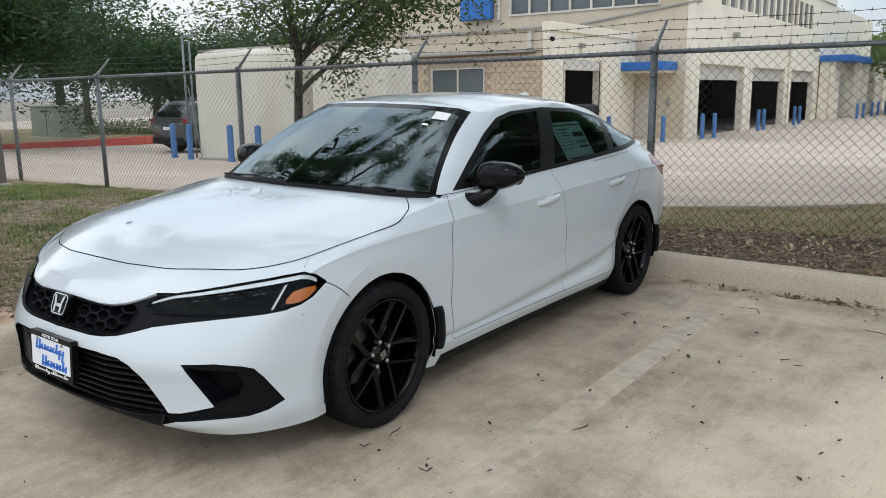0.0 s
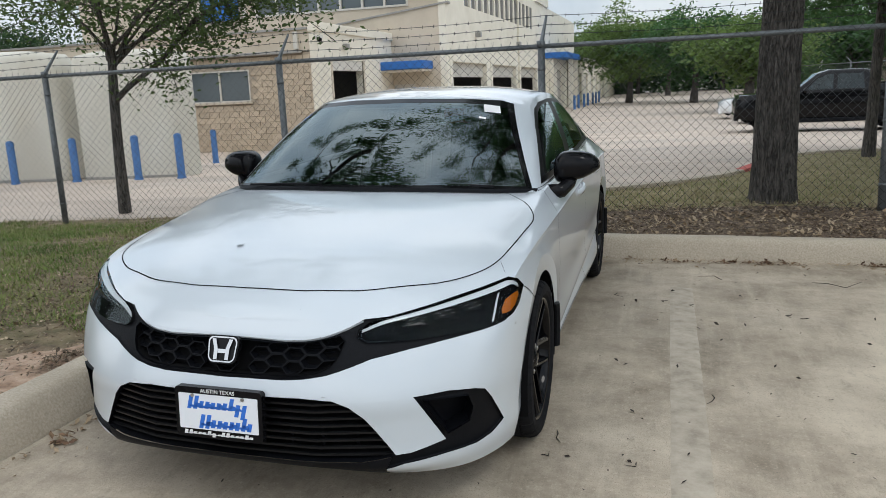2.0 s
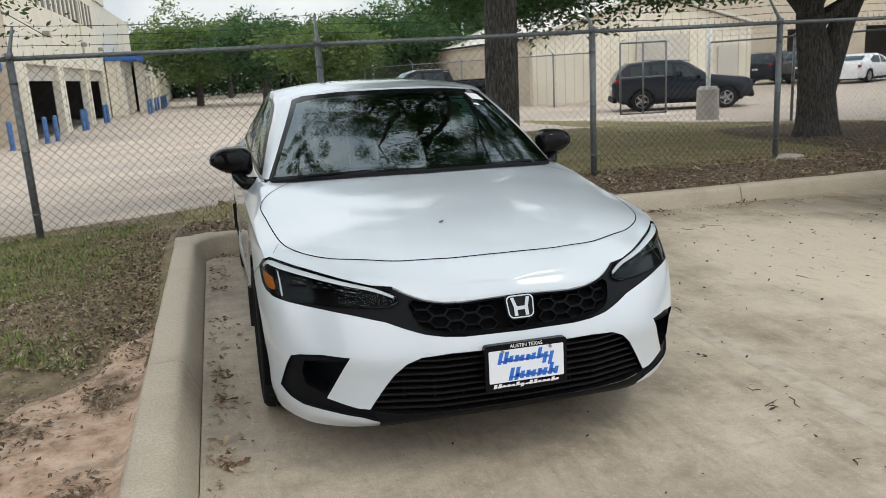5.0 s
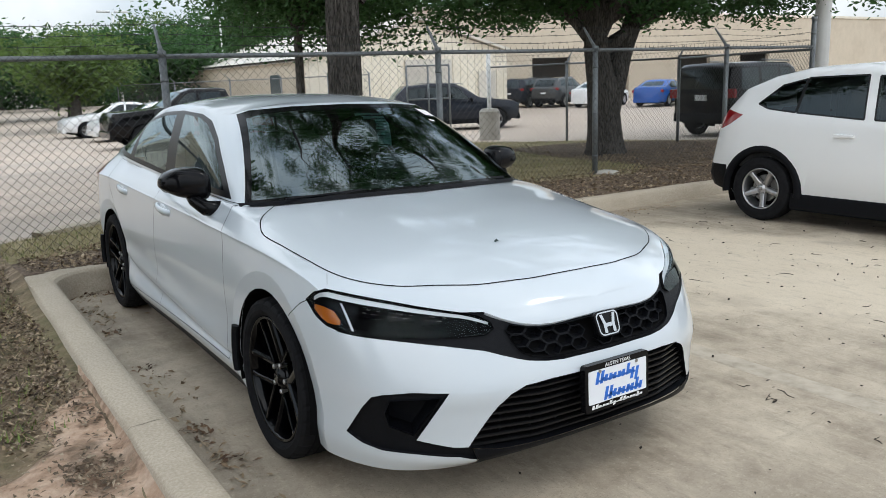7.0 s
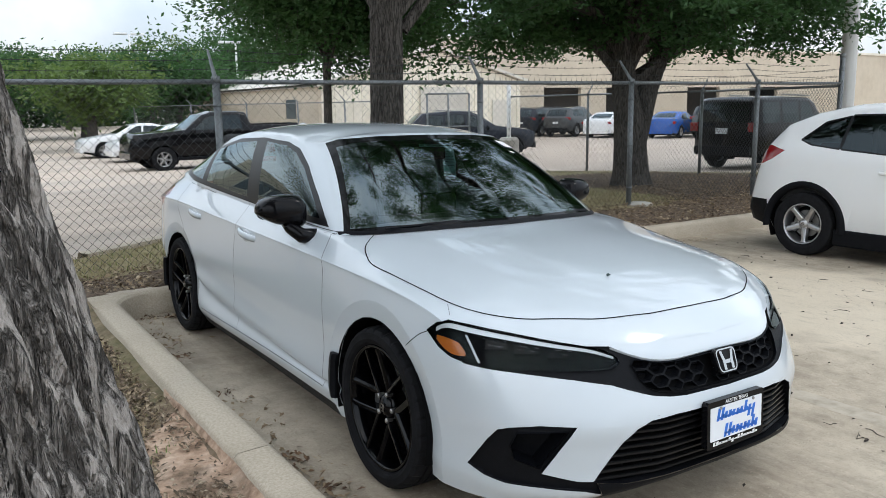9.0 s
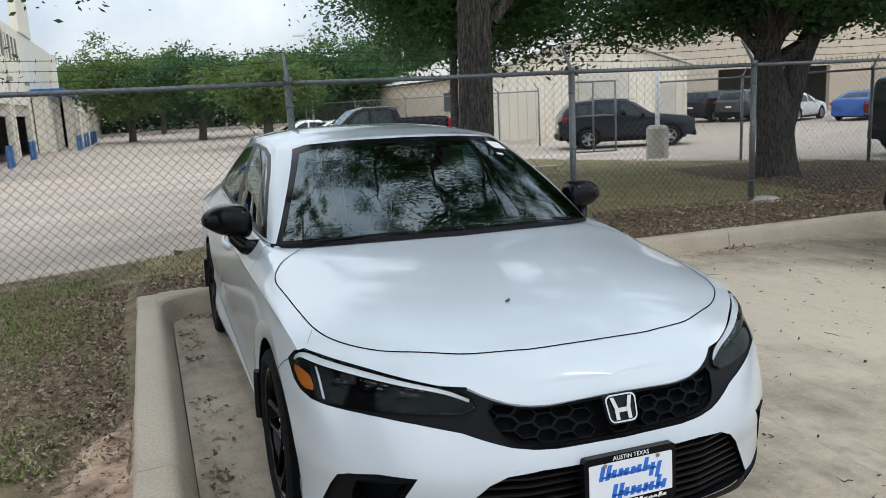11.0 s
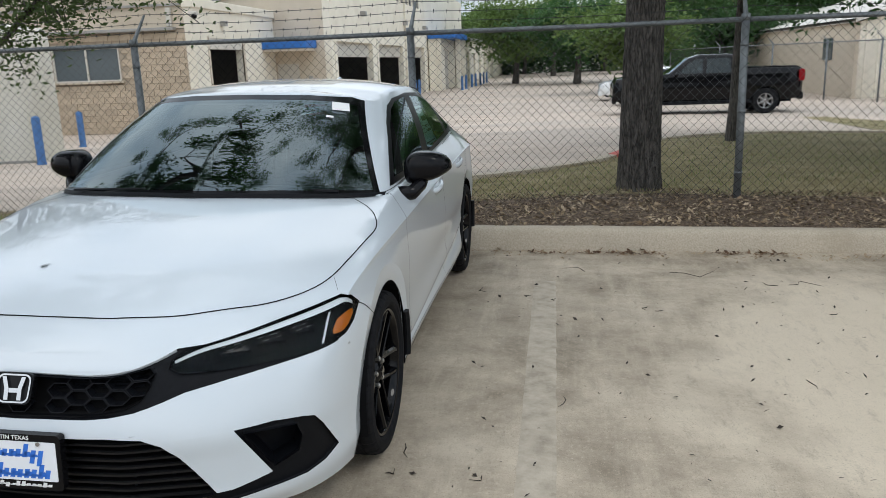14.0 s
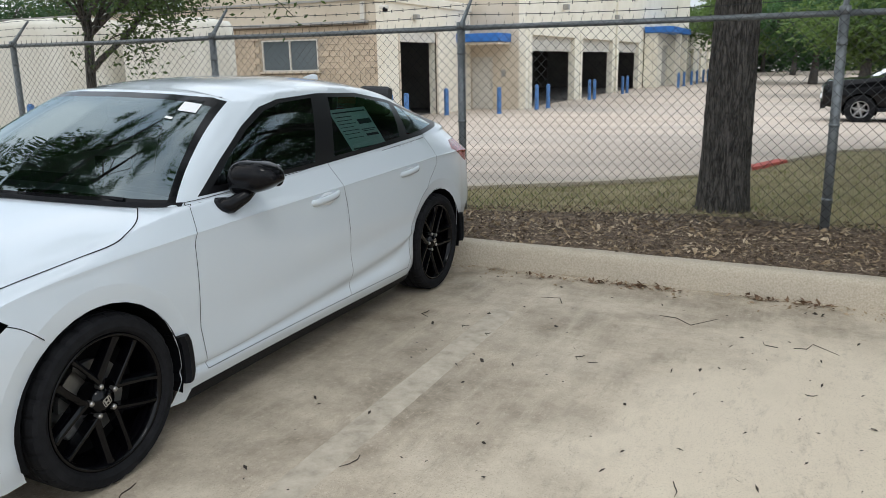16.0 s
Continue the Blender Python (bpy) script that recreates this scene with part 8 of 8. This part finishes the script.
strew("bark_chips", M_CHIP, scatter_points(42000, -1.35, 12.5, 4.3, 12.2, 9, lambda x, y, r: in_bed(x, y, r) and r.uniform() < 1.6 / max(1.6, y - 4.2)), 0.0135, 0, 10, "loose shredded bark chips", "mulch", flat=True)
strew("dead_leaves", M_DEADLEAF, scatter_points(9000, -1.35, 12.5, 4.3, 12.2, 11, lambda x, y, r: in_bed(x, y, r) and r.uniform() < 1.6 / max(1.6, y - 4.2)), 0.022, 0, 12, "dry fallen leaves on the mulch", "leaves", flat=True)
strew("dead_leaves", M_DEADLEAF, scatter_points(7600, -6.5, -1.42, -2.6, 5.6, 13, lambda x, y, r: r.uniform() < math.exp(-(-1.42 - x) / 0.8) and not (bare(x, y) and r.uniform() < 0.75)), 0.0125, 0, 14,
      "dry fallen leaves along the kerb", "leaves", flat=True)
strew("bark_chips", M_CHIP, scatter_points(24000, -5, -1.42, -2.6, 5.4, 15, lambda x, y, r: r.uniform() < math.exp(-(-1.42 - x) / 0.9) and not (bare(x, y) and r.uniform() < 0.72)), 0.013, 0, 16,
      "broken bark and twigs in the soil", "mulch", flat=True)

# swept heaps of bark and leaf crumbs on the bare clay
_r = np.random.default_rng(61)
_heaps = [(x + _r.normal(0, sx), y + _r.normal(0, sy)) for x, y, sx, sy, n in ((-1.55, 1.02, .07, .10, 260), (-1.95, .72, .16, .12, 420), (-1.52, .10, .05, .12, 160), (-2.05, .10, .15, .20, 420), (-1.72, -.45, .12, .15, 260), (-1.6, -1.2, .12, .3, 260), (-1.45, 1.7, .05, .25, 200)) for _ in range(n)]
strew("bark_chips", M_CHIP, [(x, y, land_z(x, y) + .035) for x, y in _heaps if x < -1.4], 0.014, 0, 62, "heaps of bark crumbs on the clay", "mulch", flat=True)

# bare clay strip, a low sheet of its own over the soil
clay_bm = bmesh.new()
rows = []
for i in range(60):
    y = -3.1 + 5.3 * i / 59
    wid = max(0.05, (0.72 + 0.40 * noise.noise((y * 0.8, 2.0, 1.0)) + 0.30 * noise.noise((y * 3.3, 7.0, 1.0)) + 0.12 * noise.noise((y * 9, 4.0, 1.0))) * min(1, (59 - i) / 20, (i + 1) / 6))
    row = []
    for j in range(14):
        x = -1.385 - wid * j / 13 - (0.05 * noise.noise((y * 4, j * 0.4, 0)) if j == 13 else 0)
        edge = 0.034 * (1 - (j / 13) ** 4) - 0.006
        row.append((x, y, land_z(x, y) + 0.022 * noise.noise((x * 2.1, y * 2.1, 3.3)) + 0.011 * noise.noise((x * 6, y * 6, 1.0)) + edge))
    rows.append(row)
grid_faces(clay_bm, rows)
tagged(mesh_object("bare_clay", clay_bm, M_CLAY, True), "trodden red clay strip beside the kerb", "bare soil", kind="structure")

# litter on the concrete: curled leaf bits, twigs and pods, thickest against the kerbs
rng = np.random.default_rng(77)


def lot_litter(name, n, size, place, mat, label, seed):
    r = np.random.default_rng(seed)
    pts = []
    while len(pts) < n:
        x, y = place(r)
        if -1.14 < x and y < kerb_back(x) - 0.12:
            pts.append((x, y, lot_z(x)))
    return strew(name, mat, pts, size, 0, seed + 1, label, "leaves", flat=True)


lot_litter("dead_leaves", 420, 0.016, lambda r: (r.uniform(-0.5, 5.5), 4.28 + 0.0445 * 2 - abs(r.normal(0, 0.10))), M_DEADLEAF, "dead leaves swept against the rear kerb", 21)
lot_litter("dead_leaves", 260, 0.016, lambda r: (-1.13 + abs(r.normal(0, 0.09)), r.choice([3.9, 3.5, 1.9, 1.1, 0.4]) + r.normal(0, 0.22)), M_DEADLEAF, "dead leaves caught along the side kerb", 23)
lot_litter("dead_leaves", 60, 0.02, lambda r: (r.uniform(-0.9, -0.2), r.uniform(3.4, 4.15)), M_DEADLEAF, "dead leaves in the corner of the bay", 25)
def clump(name, centres, n, spread, size, seed, label):
    return lot_litter(name, n * len(centres), size, lambda r: tuple(np.array(centres[int(r.integers(0, len(centres)))]) + r.normal(0, 1, 2) * spread), M_LITTER, label, seed)


clump("dead_leaves", [(-1.07, 1.40), (-1.06, 1.30), (-1.05, 1.05), (-1.07, 2.32), (-0.98, 4.12), (-0.85, 4.10), (-0.75, 3.95), (-1.07, 0.42), (-1.05, 3.08)], 24, (.035, .045), 0.016, 31, "clumps of curled brown leaves in the bay")
clump("dead_leaves", [(1.75, 4.28), (2.0, 4.30), (2.2, 4.31), (1.45, 4.26), (2.9, 4.36), (3.15, 4.37), (4.3, 4.42)], 34, (.10, .025), 0.020, 33, "drifts of brown leaves against the rear kerb")
lot_litter("leaf_specks", 520, 0.0125, lambda r: (r.uniform(1.0, 6.0), r.uniform(-2.5, 4.3)), M_TWIG, "dark leaf specks scattered over the concrete", 27)
lot_litter("leaf_specks", 160, 0.009, lambda r: (r.uniform(-1.0, 3.0), r.uniform(-3.5, 0.5)), M_TWIG, "small dark specks on the concrete", 29)


def twig(x, y, length, ang, r):
    pts = [Vector((x + length * f * math.cos(ang + b * f), y + length * f * math.sin(ang + b * f), 0)) for f, b in ((0, 0), (.3, r.uniform(-.5, .5)), (.65, r.uniform(-.9, .9)), (1, r.uniform(-1.2, 1.2)))]
    bm = tubed([p + Vector((0, 0, lot_z(p.x) + 0.004)) for p in pts], [0.0016, 0.0024, 0.002, 0.001], 5)
    return tagged(mesh_object("twig", bm, M_TWIG), "thin dark curled twig on the concrete", "twig", "fallen twigs")


for k in range(46):
    twig(rng.uniform(0.9, 5.4), rng.uniform(-2.2, 4.2), rng.uniform(0.04, 0.13), rng.uniform(0, 6.28), rng)
for x, y, l, a in ((2.35, 3.75, 0.34, -0.15), (3.1, 3.5, 0.22, 0.3), (1.75, 3.72, 0.18, 2.1), (0.55, -1.15, 0.16, 0.1), (0.42, -1.02, 0.12, 2.9)):
    twig(x, y, l, a, rng)


# rough concrete pads at the feet of two fence posts
for x in (5.95, 8.75):
    bm = bmesh.new()
    bmesh.ops.create_uvsphere(bm, u_segments=20, v_segments=10, radius=1.0)
    for v in bm.verts:
        k = 1 + 0.25 * noise.noise((v.co.x * 1.6 + x, v.co.y * 1.6, 0.3))
        v.co = Vector((x + .24 * v.co.x * k, 5.82 + .15 * v.co.y * k, land_z(x, 5.82) + .05 * v.co.z * k))
    tagged(mesh_object("post_footing", bm, M_POST_CONC, True), "rough concrete pad at the foot of a fence post", "footing")


# low concrete edging where the lawn meets the drive, painted red on the bend
edging = thing("drive_edging", label="low concrete edging along the drive, red on the bend", category="kerb", kind="structure")
line = [(float(a), float(b)) for a, b in spline([(-1.0, 6.9), (0.3, 7.7), (1.25, 8.5), (2.2, 9.8), (2.9, 11.9), (3.6, 13.6), (5.0, 14.6), (8.1, 15.0)], 25)]
for (xa, ya), (xb, yb) in zip(line, line[1:]):
    d = Vector((xb - xa, yb - ya, 0)).normalized()
    nrm = Vector((-d.y, d.x, 0)) * .07
    bm = bmesh.new()
    rows = []
    for x, y in ((xa, ya), (xb, yb)):
        p = Vector((x, y, land_z(x, y)))
        rows.append([p - nrm * 1.3 + Vector((0, 0, -.03)), p - nrm + Vector((0, 0, .045)), p + nrm + Vector((0, 0, .05)), p + nrm * 1.3 + Vector((0, 0, -.05))])
    grid_faces(bm, rows)
    part("kerb_section", bm, M_REDKERB if 2.4 < (xa + xb) / 2 < 2.8 else M_KERB, edging)
